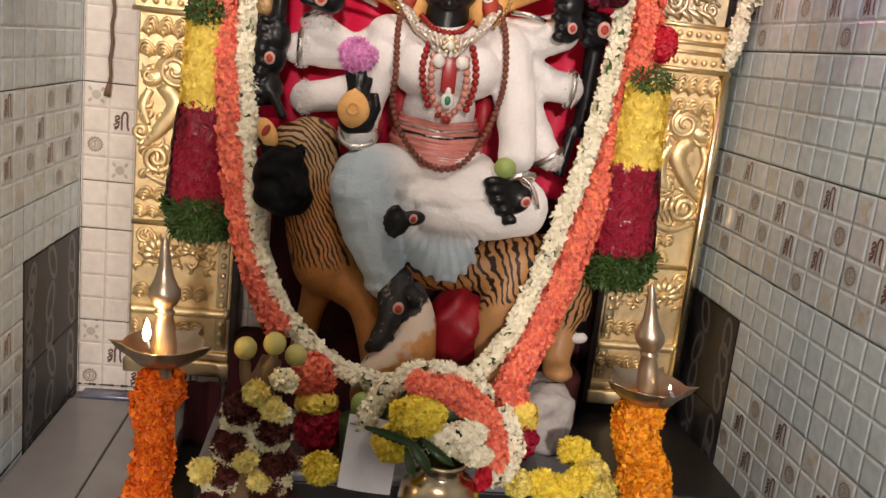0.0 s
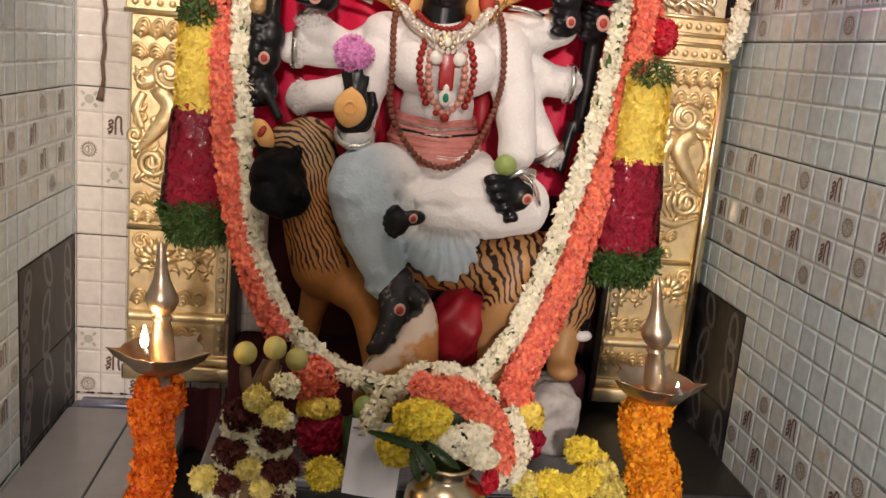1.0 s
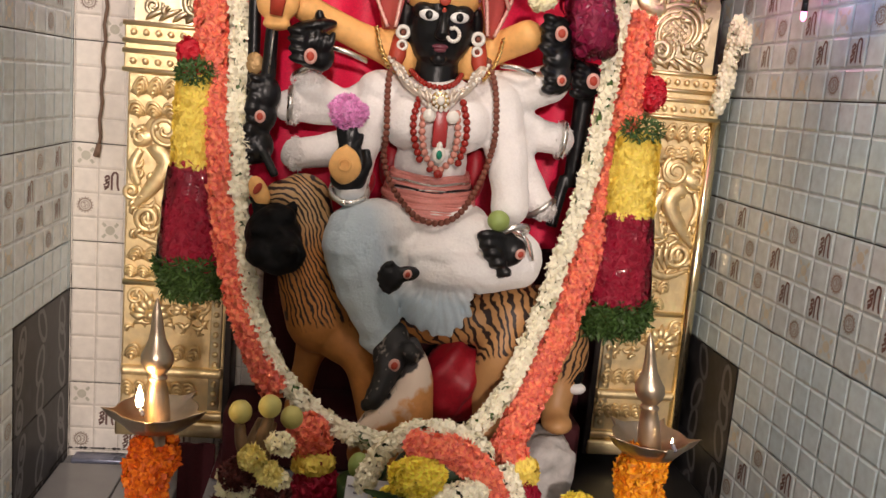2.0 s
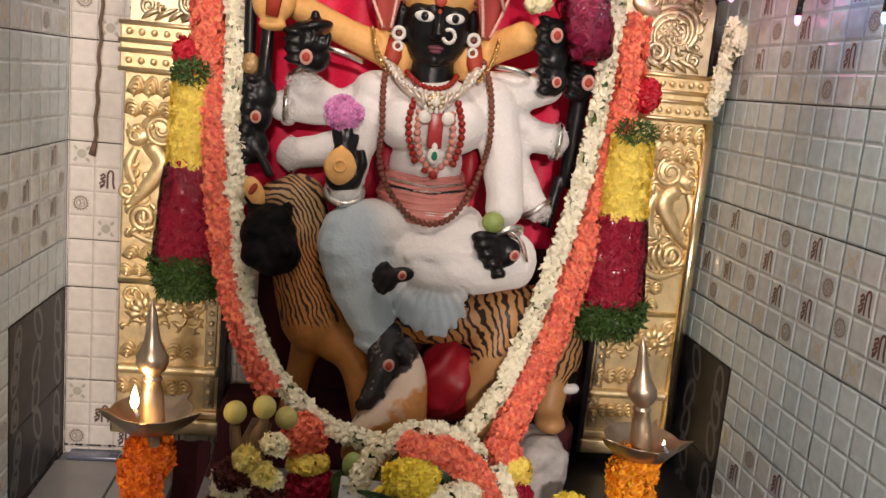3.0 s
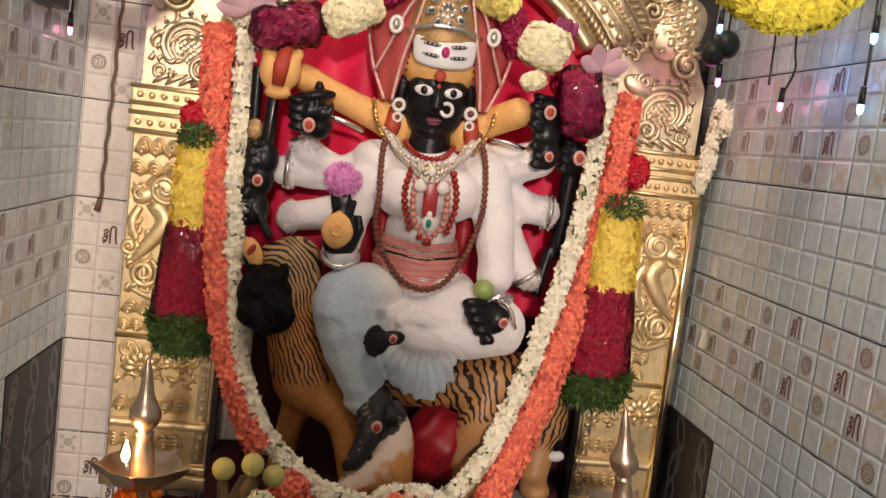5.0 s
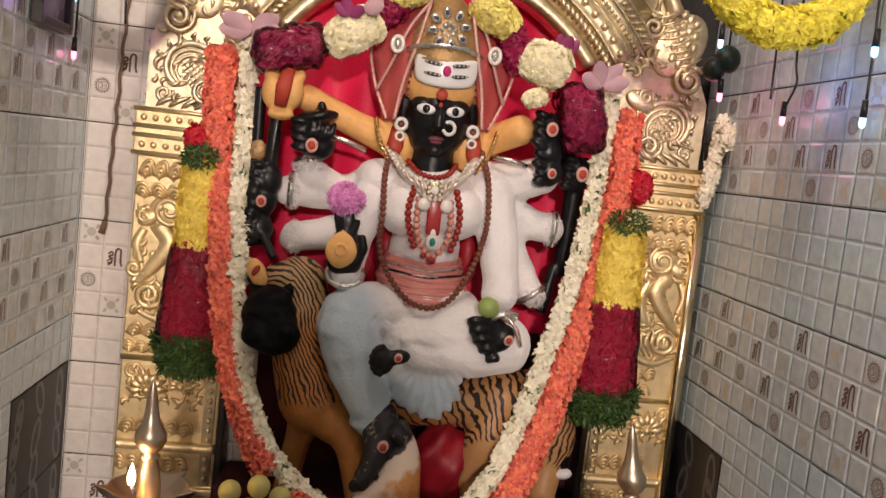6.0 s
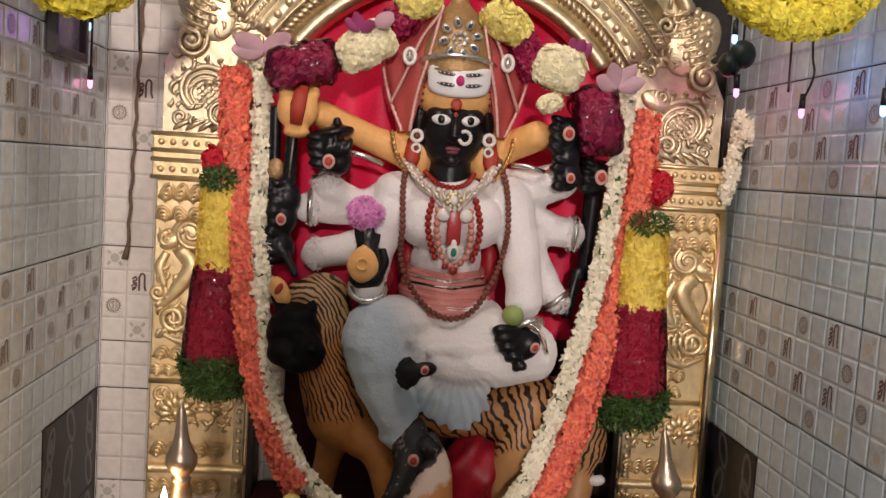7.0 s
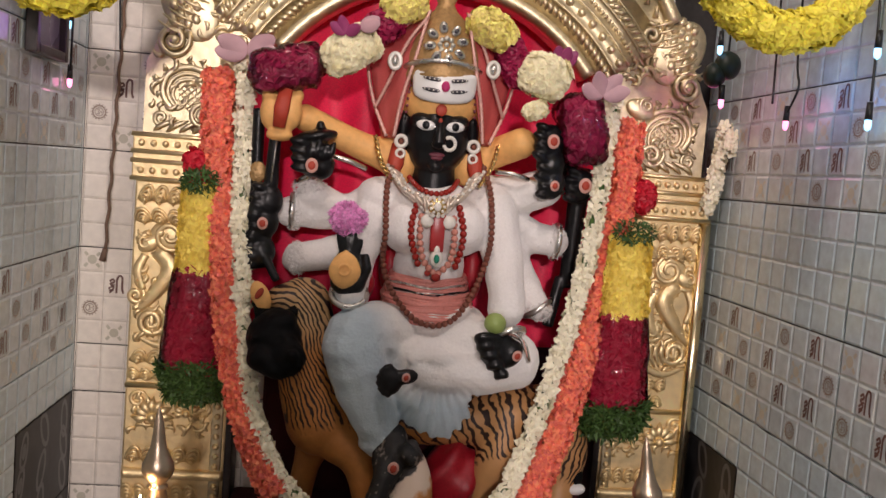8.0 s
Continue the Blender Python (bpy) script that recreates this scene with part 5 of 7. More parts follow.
def stripe_field(me):
    """Gives every point of the coat its place across the stripes and how strongly they show there."""
    p = np.empty(len(me.vertices) * 3)
    me.vertices.foreach_get("co", p)
    x, y, z = p.reshape(-1, 3).T
    # stripes round the head that run on down the chest
    ring = np.hypot(x + 0.172, (z - 1.088) * 0.9)
    fall = (x + 0.172) - 0.42 * (1.088 - z)
    front = np.where(z > 1.088, ring, fall) / (0.0074 + 0.0030 * np.clip((1.06 - z) / 0.12, 0, 1))
    show_front = np.clip((z - 0.905 - 0.10 * (x + 0.10)) / 0.04, 0, 1)
    # stripes over the haunches, fanned about the hind feet
    hind = np.arctan2(x - 0.345, z - 0.70) / 0.060
    away = np.hypot(x - 0.345, z - 0.70)
    show_hind = np.clip((away - np.where(x > 0.345, 0.125, 0.195)) / 0.035, 0, 1)
    back = x > 0.045
    # Tan mane; the haunch is paler too, with the light on it painted in.
    pale = np.clip((z - 1.06) / 0.06, 0, 1) * (x < 0.0) + np.clip((x - 0.10) / 0.10, 0, 1) * 0.55
    for name, v in (("stripe", np.where(back, hind, front)), ("stripe_show", np.where(back, show_hind, show_front)), ("pale", pale)):
        me.attributes.new(name, "FLOAT", "POINT").data.foreach_set("value", v.astype(np.float32))


stripe_field(tiger.data)
tagged(tiger, "painted striped tiger mount with a dark head, standing", "statue")

bm = bmesh.new()
add_mesh(bm, blob(cup, 0.006, 5), 0)


def rest_paint():
    """Orange plaster turning chalky white toward its upper slope, with sooty smears at the foot."""
    m = mat("orange_and_white_plaster", (0.62, 0.27, 0.08), 0.6, vary=0.2, grain=60, stain=12)
    nt = m.node_tree
    hsv = next(n for n in nt.nodes if n.type == "HUE_SAT")
    co, sep, tex = [nt.nodes.new(k) for k in ("ShaderNodeTexCoord", "ShaderNodeSeparateXYZ", "ShaderNodeTexNoise")]
    tex.inputs["Scale"].default_value, tex.inputs["Detail"].default_value = 38, 5
    nt.links.new(co.outputs["Object"], sep.inputs["Vector"])
    nt.links.new(co.outputs["Object"], tex.inputs["Vector"])
    last = hsv.outputs["Color"]
    # distance along the slope: z minus 0.9 x, blurred by the noise
    slope = nt.nodes.new("ShaderNodeMath")
    slope.operation, slope.inputs[1].default_value = "MULTIPLY_ADD", -0.85
    nt.links.new(sep.outputs["X"], slope.inputs[0])
    nt.links.new(sep.outputs["Z"], slope.inputs[2])
    blur = nt.nodes.new("ShaderNodeMath")
    blur.operation, blur.inputs[1].default_value = "MULTIPLY_ADD", 0.13
    nt.links.new(tex.outputs["Fac"], blur.inputs[0])
    nt.links.new(slope.outputs[0], blur.inputs[2])
    for low, high, tone in ((0.805, 0.830, (0.74, 0.60, 0.48, 1)), (0.862, 0.874, (0.035, 0.03, 0.03, 1))):
        cut, mix = nt.nodes.new("ShaderNodeMapRange"), nt.nodes.new("ShaderNodeMix")
        mix.data_type = "RGBA"
        cut.inputs["From Min"].default_value, cut.inputs["From Max"].default_value = low, high
        nt.links.new(blur.outputs[0], cut.inputs["Value"])
        nt.links.new(cut.outputs["Result"], mix.inputs[0])
        nt.links.new(last, mix.inputs[6])
        mix.inputs[7].default_value = tone
        last = mix.outputs[2]
    nt.links.new(last, nt.nodes["Principled BSDF"].inputs["Base Color"])
    return m


mount = part("foot_rest", bm, rest_paint())
tagged(mount, "rounded plaster foot rest painted orange and white", "foot rest")

bm = bmesh.new()
ball(bm, (0.172, -0.100, 0.812), (0.064, 0.052, 0.084), seg=48)
for v in bm.verts:
    n = v.co - Vector((0.172, -0.100, 0.812))
    run = n.z * 0.75 + n.x * 0.65
    v.co += n.normalized() * (0.0055 * math.sin(95 * (n.x - 0.7 * n.z) + 3 * noise.noise(v.co * 14)) + 0.006 * noise.noise(v.co * 30) + 0.004 * math.sin(30 * run))
bundle = part("satin_pad", bm, WINE_SATIN)
tagged(bundle, "gathered red satin pad under the tiger", "cloth")

# Dark maroon stands in for the shaded space under the tiger.
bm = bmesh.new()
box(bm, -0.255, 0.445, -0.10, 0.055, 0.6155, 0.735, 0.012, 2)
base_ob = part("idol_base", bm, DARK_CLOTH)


def cloth_fold(x0, x1, path, depth):
    """A wavy strip of cloth that follows a (y, z) path."""
    bm = bmesh.new()
    line = curve([(0, y, z) for y, z in path], 16)
    rows = []
    for p in line:
        row = []
        for i in range(25):
            x = x0 + (x1 - x0) * i / 24
            row.append(bm.verts.new((x, p.y - depth * abs(math.sin(x * 95)), p.z + depth * (0.5 + 0.5 * noise.noise(Vector((x * 40, p.y * 40, 0)))))))
        rows.append(row)
    for r0, r1 in zip(rows, rows[1:]):
        for k in range(24):
            bm.faces.new((r0[k], r0[k + 1], r1[k + 1], r1[k]))
    bmesh.ops.recalc_face_normals(bm, faces=bm.faces)
    bmesh.ops.solidify(bm, geom=list(bm.faces), thickness=0.0015)
    return bm


end_cloth = thing("cloth_end", "dark maroon cloth end spilling under a brass pillar", "cloth", at=(-0.27, -0.05, 0.617))
part("hanging_fold", cloth_fold(-0.345, -0.274, [(-0.022, 0.632), (-0.024, 0.60), (-0.030, 0.498)], 0.006), DARK_CLOTH, end_cloth)
part("lying_fold", cloth_fold(-0.266, -0.185, [(-0.022, 0.634), (-0.030, 0.624), (-0.07, 0.6185), (-0.150, 0.6180)], 0.005), DARK_CLOTH, end_cloth)
tagged(base_ob, "low cloth-wrapped pedestal, its dark maroon taking in the shade", "pedestal")


def rock_solid(bm):
    box(bm, 0.308, 0.404, -0.235, -0.085, 0.612, 0.735, 0.02, 2)
    ball(bm, (0.356, -0.19, 0.715), (0.046, 0.05, 0.03))


bm = bmesh.new()
add_mesh(bm, blob(rock_solid, 0.008, 3), 0)
for v in bm.verts:
    v.co += Vector((1, 1, 1)) * 0.006 * noise.noise(v.co * 40) + v.co.normalized() * 0.004 * noise.noise(v.co * 90)
rock = part("plinth_stone", bm, ROCK)
tagged(rock, "rough whitewashed stone block under the tiger's hind foot", "stone")
# ---- jewellery lying on the idol ----
def bead_string(name, label, path, step, r, material, group=""):
    t = thing(name, label, "necklace", group, at=path[0])
    bm = bmesh.new()
    ball(bm, (0, 0, 0), r, seg=8)
    me = bpy.data.meshes.new("bead")
    bm.to_mesh(me)
    bm.free()
    me.materials.append(material)
    me.polygons.foreach_set("use_smooth", [True] * len(me.polygons))
    inv = Matrix.Translation(t.location).inverted()
    for p in even(path, step):
        b = new("bead", me)
        b.parent, b.matrix_parent_inverse, b.location = t, inv, p
    part("cord", tube(bmesh.new(), path, r * 0.3, 5), WIRE, t)
    return t


bead_string("bead_necklace", "long brown seed-bead necklace reaching the lap", curve([(0.020, -0.075, 1.420), (0.010, -0.108, 1.370), (0.012, -0.138, 1.290), (0.012, -0.118, 1.235), (0.030, -0.128, 1.185),
            (0.070, -0.150, 1.140), (0.112, -0.162, 1.128), (0.152, -0.152, 1.145), (0.186, -0.128, 1.195), (0.205, -0.112, 1.245), (0.208, -0.138, 1.300), (0.205, -0.108, 1.375), (0.190, -0.075, 1.430)], 80), 0.0112, 0.0062, RUDRAKSHA)
bead_string("bead_necklace", "short dark bead necklace round the neck", curve([(0.052, -0.060, 1.395), (0.072, -0.106, 1.375), (0.100, -0.122, 1.368), (0.128, -0.106, 1.376), (0.148, -0.060, 1.397)], 30), 0.010, 0.0055, RED_BEAD)
for s in (-1, 1):
    bead_string("bead_strand", "strand of polished red beads on the chest", curve([(0.106 + s * 0.040, -0.128, 1.345), (0.106 + s * 0.048, -0.142, 1.310), (0.108 + s * 0.046, -0.142, 1.275), (0.110 + s * 0.034, -0.140, 1.235)], 20), 0.0125, 0.0068, RED_BEAD, "chest strands")
    bead_string("bead_strand", "strand of pink stone beads on the chest", curve([(0.106 + s * 0.030, -0.136, 1.325), (0.107 + s * 0.032, -0.146, 1.285), (0.109 + s * 0.024, -0.146, 1.245), (0.110 + s * 0.004, -0.138, 1.222)], 20), 0.0125, 0.0066, PINK_BEAD, "chest strands")
ROSE_SILVER = mat("pale_rosy_silver", (0.84, 0.74, 0.62), 0.32, 0.45, vary=0.15, grain=120, stain=30, bump=0.2, bump_scale=260)
choker = thing("silver_necklace", "broad silver and gold necklace with a round centre", "necklace", at=(0.1, -0.11, 1.35))
wide = curve([(0.022, -0.078, 1.405), (0.050, -0.112, 1.365), (0.102, -0.146, 1.345), (0.152, -0.112, 1.368), (0.182, -0.078, 1.412)], 40)
part("band", tube(bmesh.new(), wide, 0.0075, 8), ROSE_SILVER, choker)
fringe = even(wide, 0.0092)
for k, p in enumerate(fringe):
    out = Vector((p.x - 0.102, 0, 0.055)).normalized() if abs(p.x - 0.102) > 0.012 else Vector((0, 0, 1))
    lift = Vector((0, -0.008, 0))
    side_way = Vector((out.z, 0, -out.x)) * (0.0032 if k % 2 else -0.0032)
    part("link", tube(bmesh.new(), [p + lift - out * 0.0150 - side_way, p + lift + Vector((0, -0.003, 0)), p + lift + out * 0.0150 + side_way], [0.0020, 0.0036, 0.0020], 6), ROSE_SILVER, choker)
    part("stone", ball(bmesh.new(), p + lift - out * 0.0160, (0.0044, 0.0040, 0.0048), seg=8), PEARL, choker)
    part("stone", ball(bmesh.new(), p + lift + out * 0.0155, (0.0038, 0.0034, 0.0038), seg=8), PEARL if k % 2 else ROSE_SILVER, choker)
bm = bmesh.new()
ball(bm, (0.102, -0.153, 1.346), (0.017, 0.006, 0.017), seg=16)
part("centre_boss", bm, GOLD, choker)
bm = bmesh.new()
ball(bm, (0.102, -0.160, 1.346), (0.007, 0.004, 0.009), seg=10)
for k in range(9):
    ball(bm, (0.102 + 0.0125 * math.cos(k * 0.698), -0.157, 1.346 + 0.0125 * math.sin(k * 0.698)), 0.0032, seg=6)
part("boss_pearls", bm, PEARL, choker)
chain = thing("gold_chain", "twisted gold chain hanging from the ears to the chest", "chain", at=(0.1, -0.1, 1.35))
for s in (-1, 1):
    line = curve([(0.100 + s * 0.118, -0.070, 1.468), (0.100 + s * 0.106, -0.088, 1.425), (0.100 + s * 0.084, -0.096, 1.388)], 40)
    for turn in (0.0, math.pi):
        part("twisted_strand", tube(bmesh.new(), [Vector(p) + Vector((0.0024 * math.cos(i * 0.75 + turn), 0.0024 * math.sin(i * 0.75 + turn), 0.0016 * math.cos(i * 0.75 + turn))) for i, p in enumerate(line)], 0.0026, 6), GOLD, chain)
pend = thing("pendant", "red and silver pendant with a green drop gem", "pendant", at=(0.108, -0.14, 1.28))
part("plaque", box(bmesh.new(), 0.094, 0.120, -0.147, -0.139, 1.262, 1.335, 0.004), mat("red_enamel", (0.40, 0.03, 0.03), 0.3, vary=0.2), pend)
bm = bmesh.new()
for x in (0.086, 0.127):
    ball(bm, (x, -0.145, 1.318), (0.0125, 0.006, 0.0125), seg=14)
part("round_stud", bm, PEARL, pend)
bm = bmesh.new()
ball(bm, (0.108, -0.147, 1.250), (0.0125, 0.005, 0.015), seg=14)
ball(bm, (0.108, -0.147, 1.264), (0.006, 0.004, 0.010), seg=10)
part("drop_setting", bm, PEARL, pend)
bm = bmesh.new()
ball(bm, (0.108, -0.152, 1.250), (0.0058, 0.004, 0.0085), seg=10)
part("drop_gem", bm, EMERALD, pend)
bm = bmesh.new()
ball(bm, (0.110, -0.142, 1.215), (0.009, 0.006, 0.008), seg=10)
ball(bm, (0.094, -0.142, 1.222), (0.006, 0.005, 0.006), seg=8)
part("lower_stud", bm, RED_BEAD, pend)

SLATE = mat("dark_inlay", (0.06, 0.055, 0.065), 0.35, vary=0.3)
plate = thing("forehead_plate", "white silver forehead plate with three engraved bands", "ornament", at=(0.103, -0.12, 1.565))
bm = bmesh.new()
pts = [(-0.053, 0.010), (-0.047, 0.0175), (-0.020, 0.014), (0.020, 0.014), (0.047, 0.0175), (0.053, 0.010), (0.048, -0.014), (0.020, -0.022), (-0.020, -0.022), (-0.048, -0.014)]


def bent(x, z, lift=0.0):
    return (0.102 + x * 1.12, -0.126 - lift + 7.0 * x * x, 1.567 + z * 1.42)


edge_pts = curve([(x, 0, z) for x, z in pts] + [(pts[0][0], 0, pts[0][1])], 40)[:-1]
outer = [bm.verts.new(bent(p.x, p.z)) for p in edge_pts]
inner_ring = [bm.verts.new(bent(p.x * 0.93, p.z * 0.86, 0.003)) for p in edge_pts]
back_ring = [bm.verts.new(Vector(bent(p.x, p.z)) + Vector((0, 0.012, 0))) for p in edge_pts]
n = len(outer)
mids = [bm.verts.new(bent(p.x * 0.5, p.z * 0.45, 0.004)) for p in edge_pts]
for k in range(n):
    j = (k + 1) % n
    bm.faces.new((outer[k], outer[j], inner_ring[j], inner_ring[k]))
    bm.faces.new((inner_ring[k], inner_ring[j], mids[j], mids[k]))
    bm.faces.new((back_ring[k], back_ring[j], outer[j], outer[k]))
bm.faces.new(mids)
bmesh.ops.recalc_face_normals(bm, faces=bm.faces)
part("plate", bm, EYE_WHITE, plate)
for s in (-1, 1):
    for z in (0.0045, -0.0085):
        pts = curve([bent(s * x, z + 0.0042 * (x / 0.042) ** 2 + (0.001 if z > 0 else 0), 0.0046) for x in (0.009, 0.018, 0.028, 0.037)], 9)
        slot = part("engraved_band", tube(bmesh.new(), pts, [0.0016, 0.0032, 0.0036, 0.0036, 0.0036, 0.0034, 0.0030, 0.0022, 0.0010], 8, flat=0.5), SLATE, plate, "dark inlaid band")
        for k in (1, 3, 5, 7):
            part("inlay_stone", ball(bmesh.new(), pts[k] + Vector((0, -0.0022, 0)), (0.0017, 0.0012, 0.0015), seg=6), PEARL, slot)
bm = bmesh.new()
ball(bm, bent(0, -0.002, 0.006), (0.008, 0.004, 0.010), seg=12)
part("centre_gem", bm, RUBY, plate)

brooch = thing("crown_brooch", "flower-shaped pearl brooch pinned on the crown", "brooch", at=(0.098, -0.12, 1.64))
for k in range(8):
    a = k * math.pi / 4 + 0.2
    bm = bmesh.new()
    ball(bm, (0.098 + 0.031 * math.cos(a), -0.121 + 0.006 * math.sin(a), 1.642 + 0.030 * math.sin(a)), (0.0125, 0.005, 0.0085), (0, -math.degrees(a), 0), seg=10)
    petal = part("petal", bm, SILVER, brooch)
    bm = bmesh.new()
    ball(bm, (0.098 + 0.031 * math.cos(a), -0.1255 + 0.006 * math.sin(a), 1.642 + 0.030 * math.sin(a)), (0.0054, 0.003, 0.0036), (0, -math.degrees(a), 0), seg=8)
    part("dark_stone", bm, SLATE, petal)
bm = bmesh.new()
for k in range(9):
    ball(bm, (0.098 + 0.012 * math.cos(k * 0.785) * (k > 0), -0.123, 1.640 + 0.012 * math.sin(k * 0.785) * (k > 0)), (0.005, 0.004, 0.005), seg=8)
part("centre_cluster", bm, SILVER, brooch)
for s in (-1, 1):
    ear = thing("earring", "round white pearl earring with two discs", "earring", "earrings", at=(0.1 + s * 0.07, -0.075, 1.46))
    for z, r in ((1.461, 0.0125), (1.438, 0.0095)):
        x = 0.100 + s * 0.069
        ring = part("disc", tube(bmesh.new(), [(x + r * 0.8 * math.cos(a), -0.080, z + r * 0.8 * math.sin(a)) for a in [i * math.pi / 9 for i in range(18)]], r * 0.33, 8, True), PEARL, ear)
        bm = bmesh.new()
        ball(bm, (x, -0.080, z), (r * 0.4, 0.004, r * 0.4), seg=8)
        part("centre", bm, RUDRAKSHA, ring)
    clip = thing("veil_clip", "oval pearl clip on the veil", "clip", "veil clips", at=(0.1 + s * 0.085, -0.09, 1.61))
    x = 0.100 + s * 0.092
    oval = part("oval", tube(bmesh.new(), [(x + 0.010 * math.cos(a), -0.098, 1.606 + 0.014 * math.sin(a)) for a in [i * math.pi / 9 for i in range(18)]], 0.0042, 8, True), PEARL, clip)
    bm = bmesh.new()
    ball(bm, (x, -0.098, 1.606), (0.006, 0.004, 0.009), seg=10)
    part("stone", bm, SILVER, oval)
nose = thing("nose_ring", "curved white stone nose ring", "nose ring", at=(0.112, -0.14, 1.462))
bm = bmesh.new()
for k in range(12):
    a = radians(-150 + k * 24)
    ball(bm, (0.1165 + 0.0105 * math.cos(a), -0.138, 1.461 + 0.0115 * math.sin(a)), 0.0038, seg=8)
part("stones", bm, PEARL, nose)

BRAID = mat("pink_silver_braid", (0.76, 0.44, 0.38), 0.4, 0.3, vary=0.2, bump=0.4, bump_scale=300)
# sheer veil falling from the crown
veil = thing("veil", "sheer red veil edged with silver braid falling from the crown", "veil", at=(0.1, -0.05, 1.7))
for s in (-1, 1):
    bm = bmesh.new()
    rows = []
    for j in range(13):
        v = j / 12
        row = []
        for i in range(7):
            u = i / 6
            inner_x = 0.032 + 0.050 * v
            outer_x = 0.040 + 0.100 * min(1, v / 0.38) - 0.034 * max(0, (v - 0.38) / 0.62)
            x = 0.100 + s * (inner_x + (outer_x - inner_x) * u)
            row.append(bm.verts.new((x, -0.105 + 0.045 * u + 0.02 * v + 0.004 * math.sin(u * 9 + v * 4), 1.705 - 0.240 * v)))
        rows.append(row)
    for a, b in zip(rows, rows[1:]):
        for i in range(6):
            bm.faces.new((a[i], a[i + 1], b[i + 1], b[i]))
    sheet = part("sheet", bm, SHEER_RED, veil)
    sheet.modifiers.new("thickness", "SOLIDIFY").thickness = 0.001
    for pts in ([(0.036, -0.110, 1.702), (0.054, -0.108, 1.620), (0.074, -0.096, 1.540), (0.084, -0.090, 1.468)], [(0.042, -0.106, 1.702), (0.092, -0.085, 1.660), (0.138, -0.060, 1.616), (0.128, -0.064, 1.540), (0.098, -0.080, 1.468)], [(0.038, -0.112, 1.690), (0.072, -0.100, 1.640), (0.100, -0.086, 1.570), (0.122, -0.070, 1.520)]):
        line = curve([(0.100 + s * px, py, pz) for px, py, pz in pts], 54)
        part("braid", tube(bmesh.new(), line, [0.0040 if i % 2 else 0.0027 for i in range(54)], 6, flat=0.6), BRAID, veil)

# loose cotton fraying at the sleeve ends
for k, (c, r) in enumerate((((0.352, -0.045, 1.290), (0.016, 0.030, 0.032)), ((0.328, -0.055, 1.155), (0.024, 0.028, 0.020)), ((-0.160, -0.035, 1.312), (0.016, 0.030, 0.034)),
                            ((-0.150, -0.035, 1.222), (0.018, 0.028, 0.030)), ((-0.134, -0.045, 1.360), (0.030, 0.028, 0.016)))):
    fray = florets("cotton_fringe", "fern", over(c, r, 170, 0.0065, random.Random(200 + k)), WHITE_CLOTH, None, "", 210 + k)
    tagged(fray, "frayed white cotton fringe at a sleeve end", "fringe", "sleeve fringes")

# offerings on the idol
lime = part("lime", ball(bmesh.new(), (0.218, -0.200, 1.146), (0.020, 0.019, 0.019), seg=20), LIME)
tagged(lime, "fresh green lime set on the open palm", "fruit")
bloom = thing("pink_flower", "magenta chrysanthemum held above the raised palm", "flower", at=(-0.058, -0.14, 1.31))
rng = random.Random(5)
florets("petals", "mum", over((-0.058, -0.142, 1.312), (0.028, 0.018, 0.024), 60, 0.013, rng), PINK_FLOWER, bloom, seed=9)
mark = thing("palm_ornament", "turmeric paste eye shape on the raised palm", "ornament", at=(-0.06, -0.16, 1.215))
bm = bmesh.new()
rim = curve([(0, 0, 0.036), (0.019, 0, 0.022), (0.029, 0, -0.002), (0.022, 0, -0.022), (0.007, 0, -0.034), (-0.008, 0, -0.034), (-0.022, 0, -0.022), (-0.029, 0, -0.002), (-0.019, 0, 0.022), (0, 0, 0.036)], 41)[:-1]
rings = [[bm.verts.new((-0.057 + p.x * f, yy, 1.220 + p.z * f)) for p in rim] for f, yy in ((0.96, -0.148), (1.0, -0.155), (0.9, -0.160), (0.45, -0.162))]
for r0, r1 in zip(rings, rings[1:]):
    for k in range(len(rim)):
        bm.faces.new((r0[k], r0[(k + 1) % len(rim)], r1[(k + 1) % len(rim)], r1[k]))
bm.faces.new(rings[-1])
bm.faces.new(rings[0][::-1])
bmesh.ops.recalc_face_normals(bm, faces=bm.faces)
part("lozenge", bm, ORANGE_SKIN, mark)
part("ring", tube(bmesh.new(), [(-0.058 + 0.010 * math.cos(a), -0.163, 1.220 + 0.010 * math.sin(a)) for a in [i * math.pi / 9 for i in range(18)]], 0.003, 8, True), ORANGE_SKIN, mark)

# ---- great garland ----
rng = random.Random(11)
garland = thing("flower_garland", "long coral and white flower garland looped round the idol", "garland", at=(0.1, -0.29, 0.76))
left_orange = curve([(-0.316, -0.035, 1.560), (-0.312, -0.050, 1.440), (-0.300, -0.062, 1.328), (-0.280, -0.085, 1.215), (-0.258, -0.115, 1.080), (-0.226, -0.150, 0.965), (-0.188, -0.185, 0.880), (-0.150, -0.220, 0.822)], 90)
left_upper = curve([(-0.272, -0.045, 1.590), (-0.265, -0.056, 1.545), (-0.262, -0.060, 1.505)], 20)
left_white = curve([(-0.262, -0.062, 1.482), (-0.259, -0.068, 1.406), (-0.256, -0.085, 1.300), (-0.246, -0.105, 1.200), (-0.236, -0.125, 1.090), (-0.205, -0.165, 0.960), (-0.160, -0.200, 0.870),
                    (-0.105, -0.238, 0.815), (-0.052, -0.270, 0.783), (0.009, -0.292, 0.767), (0.055, -0.305, 0.762)], 100)
